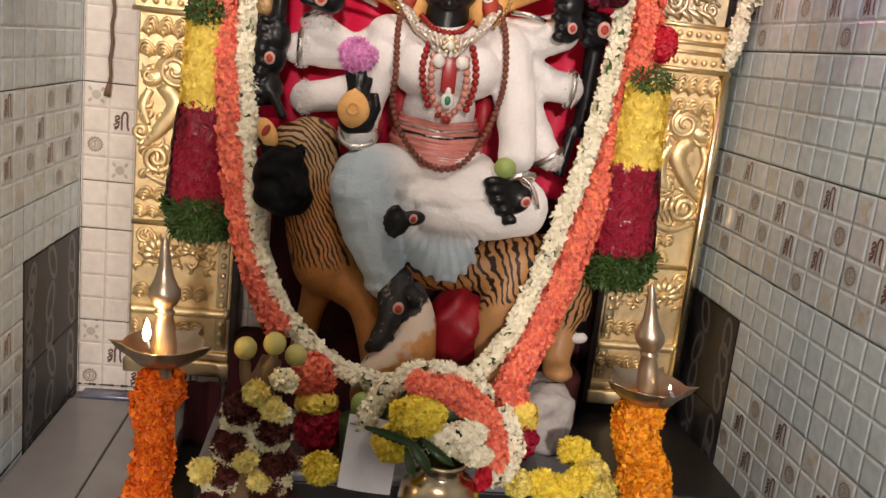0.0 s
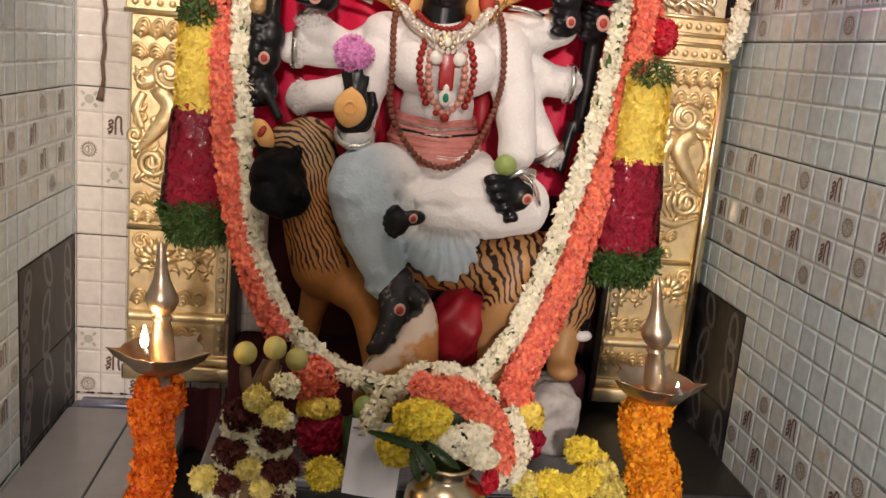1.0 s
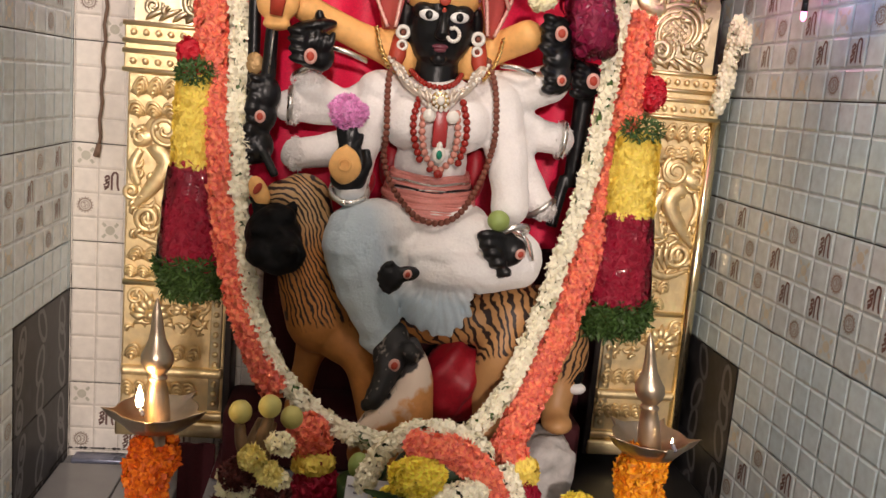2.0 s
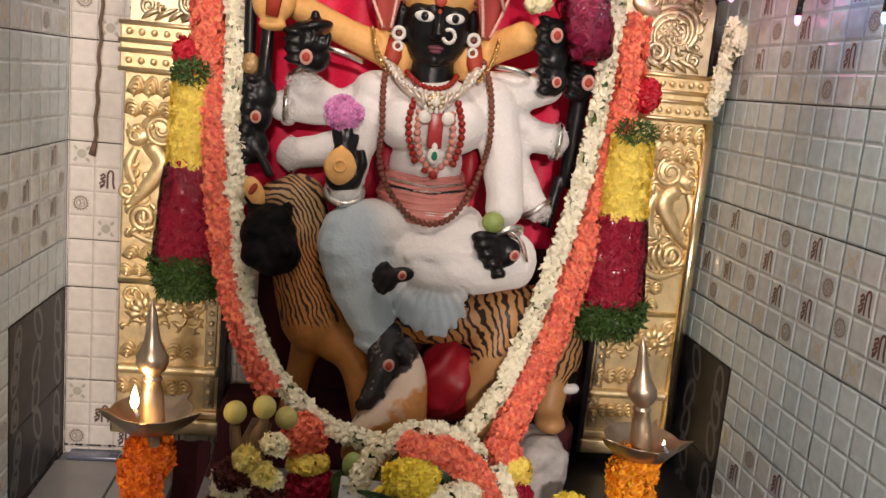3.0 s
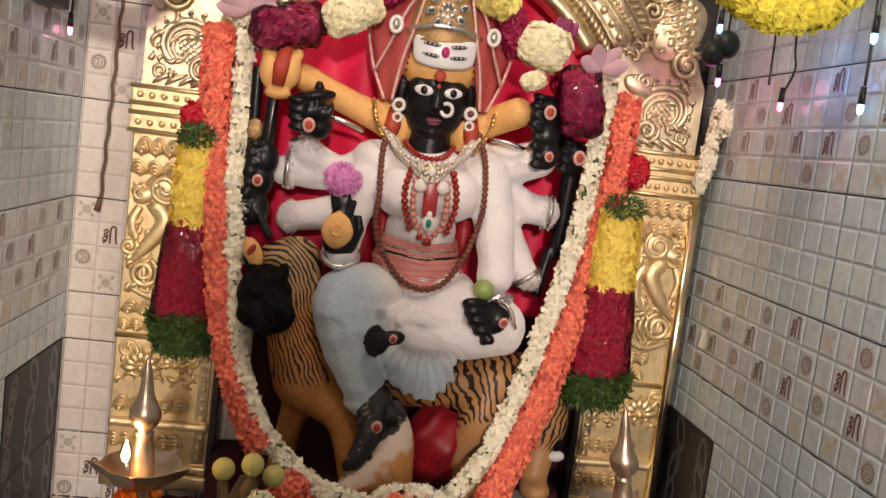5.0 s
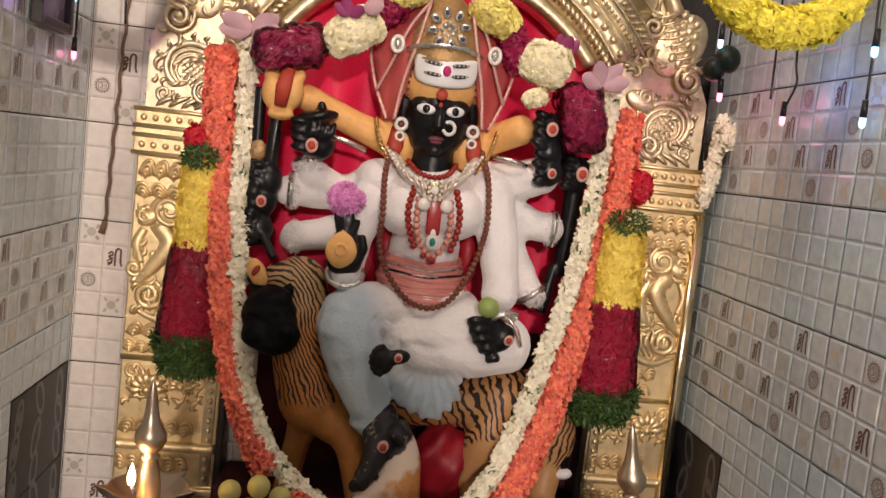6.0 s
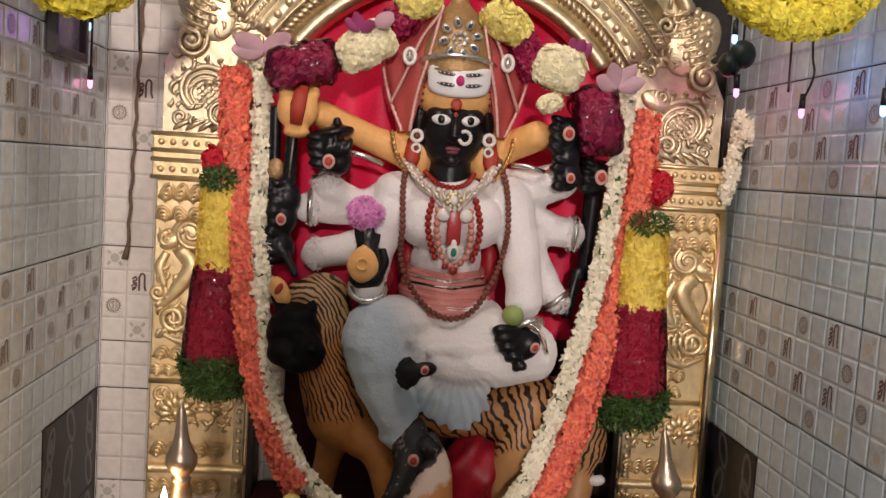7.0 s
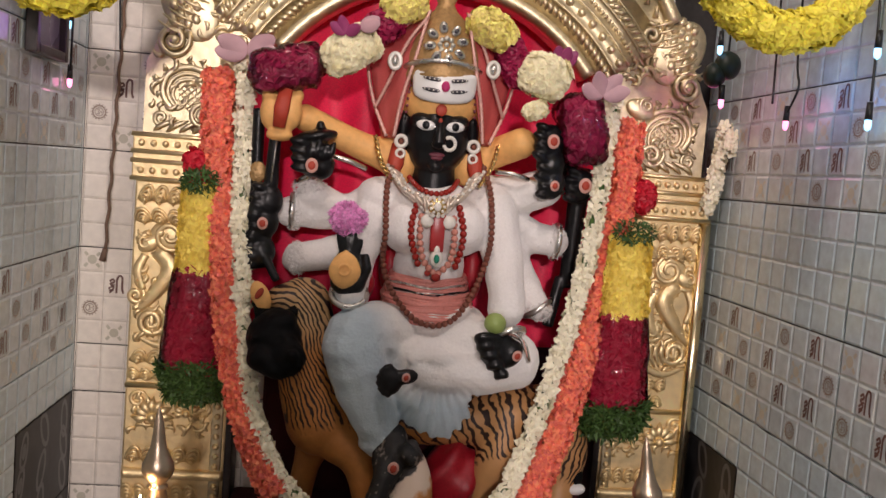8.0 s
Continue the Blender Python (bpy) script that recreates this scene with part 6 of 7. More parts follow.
right_white = curve([(0.440, -0.055, 1.580), (0.428, -0.066, 1.483), (0.420, -0.084, 1.395), (0.406, -0.104, 1.290), (0.386, -0.124, 1.195), (0.354, -0.146, 1.080), (0.318, -0.174, 0.968), (0.278, -0.202, 0.872), (0.229, -0.250, 0.810), (0.180, -0.290, 0.780)], 100)
right_orange = curve([(0.482, -0.040, 1.530), (0.478, -0.052, 1.421), (0.456, -0.080, 1.298), (0.434, -0.104, 1.178), (0.398, -0.135, 1.055), (0.362, -0.162, 0.946), (0.320, -0.198, 0.850), (0.266, -0.258, 0.760), (0.250, -0.282, 0.715)], 95)
florets("coral_strand", "frill", along(left_orange, 0.024, 0.0085, 0.0118, rng, 10), ORANGE_FLOWER, garland, "coral-orange blossoms", 21, 0.3)
florets("coral_strand", "frill", along(right_orange, 0.025, 0.0085, 0.0118, rng, 10), ORANGE_FLOWER, garland, "coral-orange blossoms", 22, 0.3)
florets("jasmine_strand", "jasmine", along(left_white, 0.0125, 0.012, 0.0160, rng, 5), WHITE_FLOWER, garland, "white jasmine buds", 23, 0.35)
florets("jasmine_strand", "jasmine", along(left_upper, 0.0125, 0.012, 0.0160, rng, 5), WHITE_FLOWER, garland, "white jasmine buds", 25, 0.35)
part("thread", tube(bmesh.new(), [left_upper[-1], left_white[0]], 0.0015, 6), WIRE, garland)
florets("jasmine_strand", "jasmine", along(right_white, 0.0130, 0.012, 0.0160, rng, 5), WHITE_FLOWER, garland, "white jasmine buds", 24, 0.35)
for path, radius, m in ((left_orange, 0.017, ORANGE_FLOWER), (right_orange, 0.018, ORANGE_FLOWER), (left_white, 0.010, GREEN_LEAF), (right_white, 0.010, GREEN_LEAF)):
    part("core", tube(bmesh.new(), path[::3], radius, 10), m, garland, "packed petals round the thread" if m is ORANGE_FLOWER else "green thread core")

# hanging sleeves at the two pillars
def sleeve(x, y, z_top, z_mid, z_low, w0, w1, w2, lean, seed):
    rng = random.Random(seed)
    t = thing("flower_tassel", "hanging tassel of yellow flowers, wrapped dark roses and green fern", "garland", "pillar tassels", at=(x, y, z_low))
    d = 0.55
    spots = []
    for i in range(620):
        u, a = rng.random(), rng.uniform(0, 6.2832)
        w = w0 * (0.85 + 0.2 * u)
        spots.append(((x + lean * 0.3 * u + w * math.cos(a), y + w * d * math.sin(a), z_top + (z_mid - z_top) * u), (math.cos(a), math.sin(a), 0), 0.0125))
    florets("yellow_blossoms", "soft", spots, YELLOW_FLOWER, t, "", seed, 0.45)
    part("yellow_core", tube(bmesh.new(), [(x, y, z_top), (x + lean * 0.3, y, z_mid)], [w0 * 0.88, w0 * 1.06], 24, flat=0.58), YELLOW_FLOWER, t)
    n = 14
    core = []
    for i in range(n):
        u = i / (n - 1)
        core.append((x + lean * (0.3 + 0.7 * u), y, z_mid + (z_low - z_mid) * u))
    widths = [w0 * 1.0 + (w1 - w0) * (i / (n - 1)) ** 0.8 for i in range(n)]
    bm = tube(bmesh.new(), core, [w - 0.008 for w in widths], 28, flat=0.56)
    for v in bm.verts:
        v.co += Vector((v.co.x - x, v.co.y - y, 0)).normalized() * 0.007 * noise.noise(v.co * 55 + Vector((seed, 0, 0)))
    part("rose_core", bm, MAROON_FLOWER, t)
    spots = []
    for i in range(420):
        u, a = rng.random(), rng.uniform(0, 6.2832)
        w = w0 + (w1 - w0) * u ** 0.8 - 0.003
        spots.append(((x + lean * (0.3 + 0.7 * u) + w * math.cos(a), y + w * 0.55 * math.sin(a), z_mid + (z_low - z_mid) * u), (math.cos(a), math.sin(a) * 1.5, 0.3), 0.0135))
    florets("rose_petals", "rose", spots, MAROON_FLOWER, t, "", seed + 1, 0.2)
    bm = tube(bmesh.new(), even(core, 0.006), [float(np.interp(i, np.linspace(0, len(even(core, 0.006)) - 1, n), widths)) + 0.008 for i in range(len(even(core, 0.006)))], 56, flat=0.66)
    for v in bm.verts:
        v.co += Vector((v.co.x - x, v.co.y - y, 0)).normalized() * 0.004 * noise.noise(Vector((v.co.x * 70, v.co.y * 70, v.co.z * 34)) + Vector((seed, 3, 0)))
    part("film_wrap", bm, FILM, t, "clear shiny film wrap")
    spots = []
    for i in range(420):
        u, a = rng.random(), rng.uniform(0, 6.2832)
        w = w2 * (1 - 0.35 * u * u) * rng.uniform(0.8, 1.05)
        spots.append(((x + lean + w * math.cos(a), y + w * 0.6 * math.sin(a), z_low + 0.012 - 0.068 * u), (math.cos(a), math.sin(a), -0.4), 0.017))
    florets("fern_fringe", "fern", spots, GREEN_LEAF, t, "", seed + 2)
    part("fern_core", tube(bmesh.new(), [(x + lean, y, z_low), (x + lean, y, z_low - 0.05)], [w2 * 0.8, w2 * 0.55], 16, flat=0.55), LEAF_DARK, t)
    florets("leaf_tuft", "fern", over((x, y - 0.012, z_top + 0.012), (w0 * 0.8, 0.02, 0.018), 60, 0.015, rng), GREEN_LEAF, t, "", seed + 3)
    return t


sleeve(-0.332, -0.075, 1.345, 1.192, 1.005, 0.035, 0.061, 0.064, 0.008, 31)
sleeve(0.478, -0.128, 1.310, 1.168, 0.990, 0.042, 0.060, 0.066, -0.006, 41)
for x, y, z, s in ((0.512, -0.07, 1.395, 1.0), (-0.345, -0.06, 1.385, 0.8)):
    rose = thing("red_rose", "bright red rose tied above a flower tassel", "flower", "tied roses", at=(x, y, z))
    part("heart", ball(bmesh.new(), (x, y, z - 0.002), (0.019 * s, 0.016, 0.025), seg=14), ROSE_RED, rose)
    florets("petals", "rose", over((x, y, z - 0.002), (0.021 * s, 0.018, 0.028), 70, 0.013, random.Random(int(s * 10))), ROSE_RED, rose, "", 66)

# flowers along the top
top = thing("head_garland", "wrapped rose and cream flower garland arched over the idol's head", "garland", at=(0.1, -0.09, 1.6))


def block(c, r, turn, seg=22, rough=0.0):
    """A rounded, squared-off bundle."""
    bm = ball(bmesh.new(), (0, 0, 0), 1.0, seg=seg)
    ca, sa = math.cos(turn), math.sin(turn)
    for v in bm.verts:
        n = v.co.normalized()
        n = n / (abs(n.x) ** 4 + abs(n.y) ** 4 + abs(n.z) ** 4) ** 0.25
        x, y, z = n.x * r[0], n.y * r[1], n.z * r[2]
        v.co = Vector(c) + Vector((x * ca - z * sa, y, x * sa + z * ca))
        if rough:
            v.co += n.normalized() * rough * noise.noise(v.co * 55)
    return bm


def chunk(name, kind, c, r, count, size, material, seed, turn=0.0, label=""):
    rng = random.Random(seed)
    florets(name, kind, over(c, r, count, size, rng, True, turn, 4.0), material, top, label, seed, 0.25)
    core = block(c, [k * 0.97 for k in r], turn)
    part("core", core, material, top)


chunk("rose_sleeve", "rose", (-0.187, -0.095, 1.573), (0.055, 0.034, 0.029), 200, 0.0165, PURPLE_ROSE, 51, 0.28)
chunk("cream_tuft", "soft", (-0.074, -0.105, 1.617), (0.050, 0.030, 0.033), 260, 0.0125, CREAM_FLOWER, 52, 0.55)
chunk("rose_sleeve", "rose", (-0.018, -0.085, 1.668), (0.034, 0.026, 0.026), 90, 0.012, PURPLE_ROSE, 57, 0.6)
chunk("yellow_tuft", "soft", (0.018, -0.095, 1.708), (0.038, 0.028, 0.028), 150, 0.0140, GREENISH_FLOWER, 53, 0.2)
chunk("yellow_tuft", "soft", (0.182, -0.095, 1.680), (0.042, 0.030, 0.028), 160, 0.0140, GREENISH_FLOWER, 54, -0.5)
chunk("rose_sleeve", "rose", (0.232, -0.080, 1.628), (0.024, 0.026, 0.046), 110, 0.013, PURPLE_ROSE, 58, 0.4)
chunk("cream_tuft", "soft", (0.286, -0.115, 1.602), (0.042, 0.032, 0.036), 230, 0.0125, CREAM_FLOWER, 55, -0.35)
chunk("cream_tip", "soft", (0.274, -0.118, 1.537), (0.020, 0.018, 0.013), 50, 0.0120, CREAM_FLOWER, 59, 0.4)
chunk("rose_sleeve", "rose", (0.372, -0.085, 1.512), (0.036, 0.034, 0.056), 210, 0.0165, PURPLE_ROSE, 56, 0.22)
for c, r, t in (((-0.187, -0.098, 1.573), (0.066, 0.042, 0.040), 0.28), ((0.372, -0.088, 1.512), (0.046, 0.042, 0.067), 0.22)):
    part("film_wrap", block(c, r, t, 40, 0.012), FILM, top, "clear shiny film wrap")


def lotus(c, petals, size, material, seed, label):
    rng = random.Random(seed)
    t = thing("lotus_bud", label, "flower", "lotus buds", at=c)
    for a, tilt in petals:
        bm = bmesh.new()
        ball(bm, (0, 0, 0.5), (0.34, 0.035, 0.5), seg=14)
        for v in bm.verts:
            v.co.x *= 1 - 0.55 * max(0, v.co.z - 0.45)
            v.co.y += 0.35 * v.co.x * v.co.x * 2 - 0.15 * (v.co.z - 0.5) ** 2
        m = Matrix.Translation(c) @ Euler((radians(tilt), radians(a), 0)).to_matrix().to_4x4() @ Matrix.Diagonal((size, size, size, 1))
        bmesh.ops.transform(bm, matrix=m, verts=bm.verts)
        part("petal", bm, material, t)
    return t


lotus((0.400, -0.115, 1.575), ((-75, 20), (-25, 25), (35, 15), (75, 20)), 0.052, LOTUS_PINK, 1, "half-open dusky pink lotus beside the garland")
lotus((-0.262, -0.075, 1.600), ((-95, 15), (-70, 20), (60, 15), (88, 18)), 0.060, LOTUS_PINK, 2, "drooping dusky pink lotus on the arch shoulder")
lotus((-0.085, -0.140, 1.640), ((-60, 15), (-20, 20), (60, 30)), 0.034, LOTUS_DEEP, 3, "deep magenta bud tucked in the garland")
lotus((-0.060, -0.145, 1.652), ((60, 15), (75, 25)), 0.040, LOTUS_PINK, 5, "small pink petals tucked in the garland")
lotus((0.322, -0.085, 1.622), ((-15, 15), (15, 20), (40, 10)), 0.044, LOTUS_DEEP, 4, "deep magenta bud tucked by the arch")

side = thing("jasmine_string", "short white jasmine string hung on the corner tube", "garland", at=(0.685, -0.02, 1.38))
rng = random.Random(8)
florets("jasmine_sprig", "jasmine", along(curve([(0.688, -0.012, 1.545), (0.678, -0.022, 1.48), (0.670, -0.026, 1.42), (0.662, -0.022, 1.375)], 30), 0.012, 0.010, 0.0125, rng, 5), WHITE_FLOWER, side, "", 61)
florets("jasmine_sprig", "jasmine", along(curve([(0.694, -0.04, 1.53), (0.688, -0.05, 1.50)], 8), 0.010, 0.008, 0.012, rng, 5), WHITE_FLOWER, side, "", 62)

# ---- oil lamps ----
def oil_lamp(x, y, z, lean, lit):
    t = thing("oil_lamp", "tall bronze oil lamp with a spouted bowl, wick burning" if lit else "tall bronze oil lamp with a spouted bowl",
              "oil lamp", "pair of oil lamps", at=(x, y, 0.50))
    spire = lathe(bmesh.new(), (x, y, z), [(0.012, -0.030), (0.019, -0.024), (0.0185, 0.0), (0.0155, 0.030), (0.0120, 0.046), (0.0145, 0.049), (0.0145, 0.052), (0.0110, 0.055), (0.0125, 0.058), (0.0190, 0.065), (0.0235, 0.075),
                                             (0.0230, 0.085), (0.0175, 0.096), (0.0125, 0.108), (0.0098, 0.122), (0.0080, 0.138), (0.0066, 0.150), (0.0030, 0.163), (0.0010, 0.170)], 32)
    for v in spire.verts:
        v.co.x += lean * (v.co.z - z)
    part("spire", spire, BRONZE, t)
    bm = bmesh.new()
    prof = [(0.012, -0.030), (0.026, -0.029), (0.044, -0.022), (0.056, -0.006), (0.0595, 0.006), (0.0605, 0.0085), (0.0585, 0.0075), (0.052, -0.002), (0.038, -0.014), (0.018, -0.020)]
    rings = []
    for r, h in prof:
        ring = []
        for k in range(60):
            a = 2 * math.pi * k / 60
            spike = max(0.0, math.cos(5 * (a + math.pi / 2))) ** 10
            rr = r * (0.98 + 0.34 * spike * (r / 0.0605) ** 5)
            ring.append(bm.verts.new((x + rr * math.cos(a), y + rr * math.sin(a), z + h + (0.002 * spike - 0.004 * (1 - spike)) * (r / 0.0605) ** 3)))
        rings.append(ring)
    for r0, r1 in zip(rings, rings[1:]):
        for k in range(60):
            bm.faces.new((r0[k], r0[(k + 1) % 60], r1[(k + 1) % 60], r1[k]))
    bm.faces.new(rings[0][::-1])
    bm.faces.new(rings[-1])
    part("bowl", bm, BRONZE, t, "five-spouted oil bowl")
    part("stem", lathe(bmesh.new(), (x, y, 0.50), [(0.070, 0.0), (0.070, 0.012), (0.040, 0.025), (0.018, 0.05), (0.014, 0.12), (0.020, 0.14), (0.013, 0.16), (0.013, z - 0.53)], 28), BRONZE, t)
    return t


oil_lamp(-0.308, -0.447, 0.862, -0.03, True)
oil_lamp(0.448, -0.447, 0.853, -0.12, True)
for x, y, z, s in ((FLAME[0], FLAME[1], FLAME[2] - 0.020, 0.66), (0.468, -0.490, 0.858, 0.24)):
    fl = thing("lamp_flame", "small bright flame on a cotton wick", "flame", "lamp flames", at=(x, y, z))
    part("flame", lathe(bmesh.new(), (x, y, z), [(0.002 * s, 0.0), (0.0075 * s, 0.010 * s), (0.0095 * s, 0.020 * s), (0.0075 * s, 0.034 * s), (0.004 * s, 0.046 * s), (0.0008 * s, 0.056 * s)], 14), FLAME_GLOW, fl)
    part("wick", tube(bmesh.new(), [(x + 0.012 * s, y - 0.012, z - 0.004), (x, y, z + 0.004)], 0.003, 8), INK, fl)
rng = random.Random(14)
for x, widths, z1, m, lean, seed in ((-0.308, (0.030, 0.031, 0.022, 0.024, 0.032, 0.036, 0.036), 0.808, MARIGOLD, -0.016, 71), (0.448, (0.030, 0.033, 0.035, 0.038, 0.041, 0.043, 0.042), 0.822, MARIGOLD_LIGHT, 0.028, 72)):
    girth = lambda u, widths=widths: float(np.interp(u, np.linspace(0, 1, len(widths)), widths))
    t = thing("marigold_string", "thick orange marigold string wound round a lamp stem", "garland", "lamp garlands", at=(x, -0.447, 0.505))
    path = curve([(x + 0.002, -0.447, z1), (x - 0.012, -0.45, z1 - 0.05), (x + lean * 0.4, -0.45, z1 - 0.10), (x + lean, -0.45, z1 - 0.19), (x + lean * 1.2, -0.45, 0.53)], 40)
    florets("blossoms", "frill", along(path, lambda u: girth(u) * (0.95 + 0.07 * math.sin(u * 17)), 0.0085, 0.0125, rng, 20), m, t, "", seed)
    florets("under_blossoms", "frill", along(path, lambda u: girth(u) * 0.86, 0.010, 0.0125, rng, 16), m, t, "", seed + 5)
    part("core", tube(bmesh.new(), path, [girth(i / 39) * 0.78 for i in range(40)], 12), m, t)

# ---- offerings in front ----
def cone_string():
    """The slanting string of maroon and yellow flowers with lemons on spikes at its head."""
    t = thing("mixed_flower_string", "bundled string of maroon, cream and yellow flowers on the dais", "garland", at=(-0.175, -0.43, 0.53))
    rng = random.Random(3)
    path = curve([(-0.150, -0.400, 0.835), (-0.165, -0.415, 0.780), (-0.172, -0.425, 0.710), (-0.172, -0.435, 0.640), (-0.172, -0.44, 0.53)], 30)
    part("stem", tube(bmesh.new(), path, [0.016 + 0.032 * (i / 29) for i in range(30)], 14), CONE_BROWN, t)
    for k, (kind, px, pz) in enumerate((("m", 2, -68), ("m", 48, -35), ("m", -15, -5), ("m", 55, 20), ("m", -22, 45), ("m", 40, 62), ("m", -30, 92), ("m", 58, 95), ("m", 10, 130), ("m", -30, 160), ("m", 50, 165),
                                        ("y", 17, -100), ("y", 45, -76), ("y", 8, 14), ("y", 34, 46), ("y", -58, 36), ("y", 42, 118), ("y", -8, 108), ("y", -45, 130), ("y", 20, 165),
                                        ("c", 10, -36), ("c", 52, -8), ("c", -8, 62), ("c", 32, 76), ("c", -12, -44), ("c", 60, -122), ("c", 22, -10), ("c", 62, 52), ("c", -38, 66), ("c", 0, 92), ("c", 66, 132), ("c", 55, -60), ("c", -20, 22))):
        c = Vector((-0.183 + px * 0.00096, -0.452 - 0.006 * rng.random() - (0.008 if kind == "y" else 0), 0.704 - pz * 0.00096))
        if kind == "m":
            florets("maroon_blossom", "mum", over(c, (0.027, 0.018, 0.021), 46, 0.013, rng), BROWN_FLOWER, t, "", 80 + k)
            part("maroon_core", ball(bmesh.new(), c, (0.025, 0.016, 0.019), seg=12), BROWN_FLOWER, t)
            rim = [c + Vector((0.026 * math.cos(a), -0.004, 0.022 * math.sin(a))) for a in [3.3 + j * 0.35 for j in range(9)]]
            florets("cream_petals", "jasmine", along(rim, 0.006, 0.009, 0.011, rng, 3), CREAM_FLOWER, t, "", 180 + k)
        elif kind == "y":
            florets("yellow_blossom", "mum", over(c, (0.014, 0.012, 0.013), 16, 0.0150, rng), PALE_YELLOW, t, "", 80 + k)
        else:
            florets("cream_petals", "jasmine", over(c, (0.018, 0.012, 0.016), 22, 0.012, rng), CREAM_FLOWER, t, "", 80 + k)
    for p, q in (((-0.190, -0.42, 0.836), (-0.168, -0.42, 0.775)), ((-0.146, -0.42, 0.848), (-0.152, -0.42, 0.79))):
        part("stalk", tube(bmesh.new(), curve([q, (Vector(p) + Vector(q)) / 2 + Vector((-0.006, -0.005, 0)), p], 8), [0.014, 0.013, 0.012, 0.011, 0.010, 0.009, 0.009, 0.008], 10), CONE_BROWN, t)
    return t


cone_string()
for c in ((-0.190, -0.420, 0.855), (-0.146, -0.420, 0.866), (-0.113, -0.400, 0.842)):
    tagged(part("lemon", ball(bmesh.new(), c, (0.0178, 0.0175, 0.0185), seg=18), LEMON), "pale yellow lemon stuck on a stalk", "fruit", "lemons on stalks")

POT_BRASS = mat("polished_pot_brass", (0.62, 0.50, 0.33), 0.24, 1.0, vary=0.2, grain=40, stain=8, bump=0.05)
kalash = thing("brass_pot", "polished brass pot holding the bouquet", "pot", at=(0.128, -0.50, 0.50))
part("body", lathe(bmesh.new(), (0.126, -0.50, 0.50), [(0.045, 0.0), (0.050, 0.008), (0.058, 0.060), (0.0635, 0.130), (0.0635, 0.160), (0.060, 0.183), (0.048, 0.197), (0.034, 0.203), (0.0325, 0.212), (0.0345, 0.222), (0.036, 0.226), (0.033, 0.224), (0.026, 0.214)], 40), POT_BRASS, kalash)
part("rim", tube(bmesh.new(), [(0.126 + 0.0355 * math.cos(a), -0.50 + 0.0355 * math.sin(a), 0.725) for a in [i * math.pi / 18 for i in range(36)]], 0.0034, 8, True), POT_BRASS, kalash)

bq = thing("bouquet", "round bouquet of coral, yellow and white flowers", "bouquet", at=(0.12, -0.46, 0.72))
rng = random.Random(19)


def clump(name, kind, c, r, count, size, material, seed, turn=0.0):
    florets(name, kind, over(c, r, count, size, rng, True, turn), material, bq, "", seed)


part("heart", ball(bmesh.new(), (0.130, -0.440, 0.775), (0.085, 0.045, 0.062), seg=20), LEAF_DARK, bq, "dark green leaf heart")
for k, pts in enumerate(([(0.006, -0.455, 0.758), (0.012, -0.458, 0.786), (0.031, -0.460, 0.820), (0.071, -0.462, 0.850), (0.122, -0.462, 0.855), (0.164, -0.460, 0.838), (0.190, -0.458, 0.812)],
                         [(0.216, -0.460, 0.792), (0.240, -0.462, 0.750), (0.236, -0.465, 0.708), (0.212, -0.470, 0.684)])):
    florets("jasmine_rim", "jasmine", along(curve(pts, 40), 0.014, 0.0095, 0.0125, rng, 6), WHITE_FLOWER, bq, "", 91 + 20 * k)
    part("rim_core", tube(bmesh.new(), curve(pts, 16), 0.009, 8), LEAF_DARK, bq)
coral = curve([(0.070, -0.474, 0.834), (0.125, -0.480, 0.834), (0.168, -0.482, 0.808), (0.198, -0.480, 0.766), (0.208, -0.478, 0.715)], 40)
florets("coral_band", "frill", along(coral, 0.020, 0.008, 0.0105, rng, 12), ORANGE_FLOWER, bq, "", 92)
part("coral_core", tube(bmesh.new(), coral[::3], 0.015, 10), ORANGE_FLOWER, bq)
clump("yellow_blossoms", "mum", (0.080, -0.503, 0.797), (0.037, 0.020, 0.025), 60, 0.0145, LEMON_FLOWER, 93)
clump("white_blossoms", "jasmine", (0.142, -0.508, 0.768), (0.046, 0.020, 0.022), 130, 0.0112, WHITE_FLOWER, 94, 0.35)
clump("white_blossoms", "jasmine", (0.172, -0.512, 0.745), (0.026, 0.016, 0.014), 60, 0.0112, WHITE_FLOWER, 96)
clump("yellow_blossoms", "mum", (0.048, -0.488, 0.742), (0.024, 0.019, 0.022), 40, 0.0145, LEMON_FLOWER, 97)


def serrated_leaf(a, b, width, droop):
    """A folded leaf with a toothed edge and a little thickness."""
    a, b = Vector(a), Vector(b)
    side = (b - a).cross(Vector((0, 1, 0))).normalized()
    bm = bmesh.new()
    rows = []
    for i in range(19):
        u = i / 18
        mid = a.lerp(b, u) + Vector((0, -0.010 * math.sin(math.pi * u), droop * math.sin(math.pi * u)))
        half = width * math.sin(math.pi * min(u * 0.94 + 0.05, 1.0)) ** 0.8 * (1.0 if i % 2 else 0.72) + 0.0004
        rows.append([bm.verts.new(mid + side * half * k + Vector((0, -0.35 * half * abs(k), 0))) for k in (-1, -0.5, 0, 0.5, 1)])
    for r0, r1 in zip(rows, rows[1:]):
        for k in range(4):
            bm.faces.new((r0[k], r0[k + 1], r1[k + 1], r1[k]))
    bmesh.ops.recalc_face_normals(bm, faces=bm.faces)
    bmesh.ops.solidify(bm, geom=list(bm.faces), thickness=0.0007)
    return bm


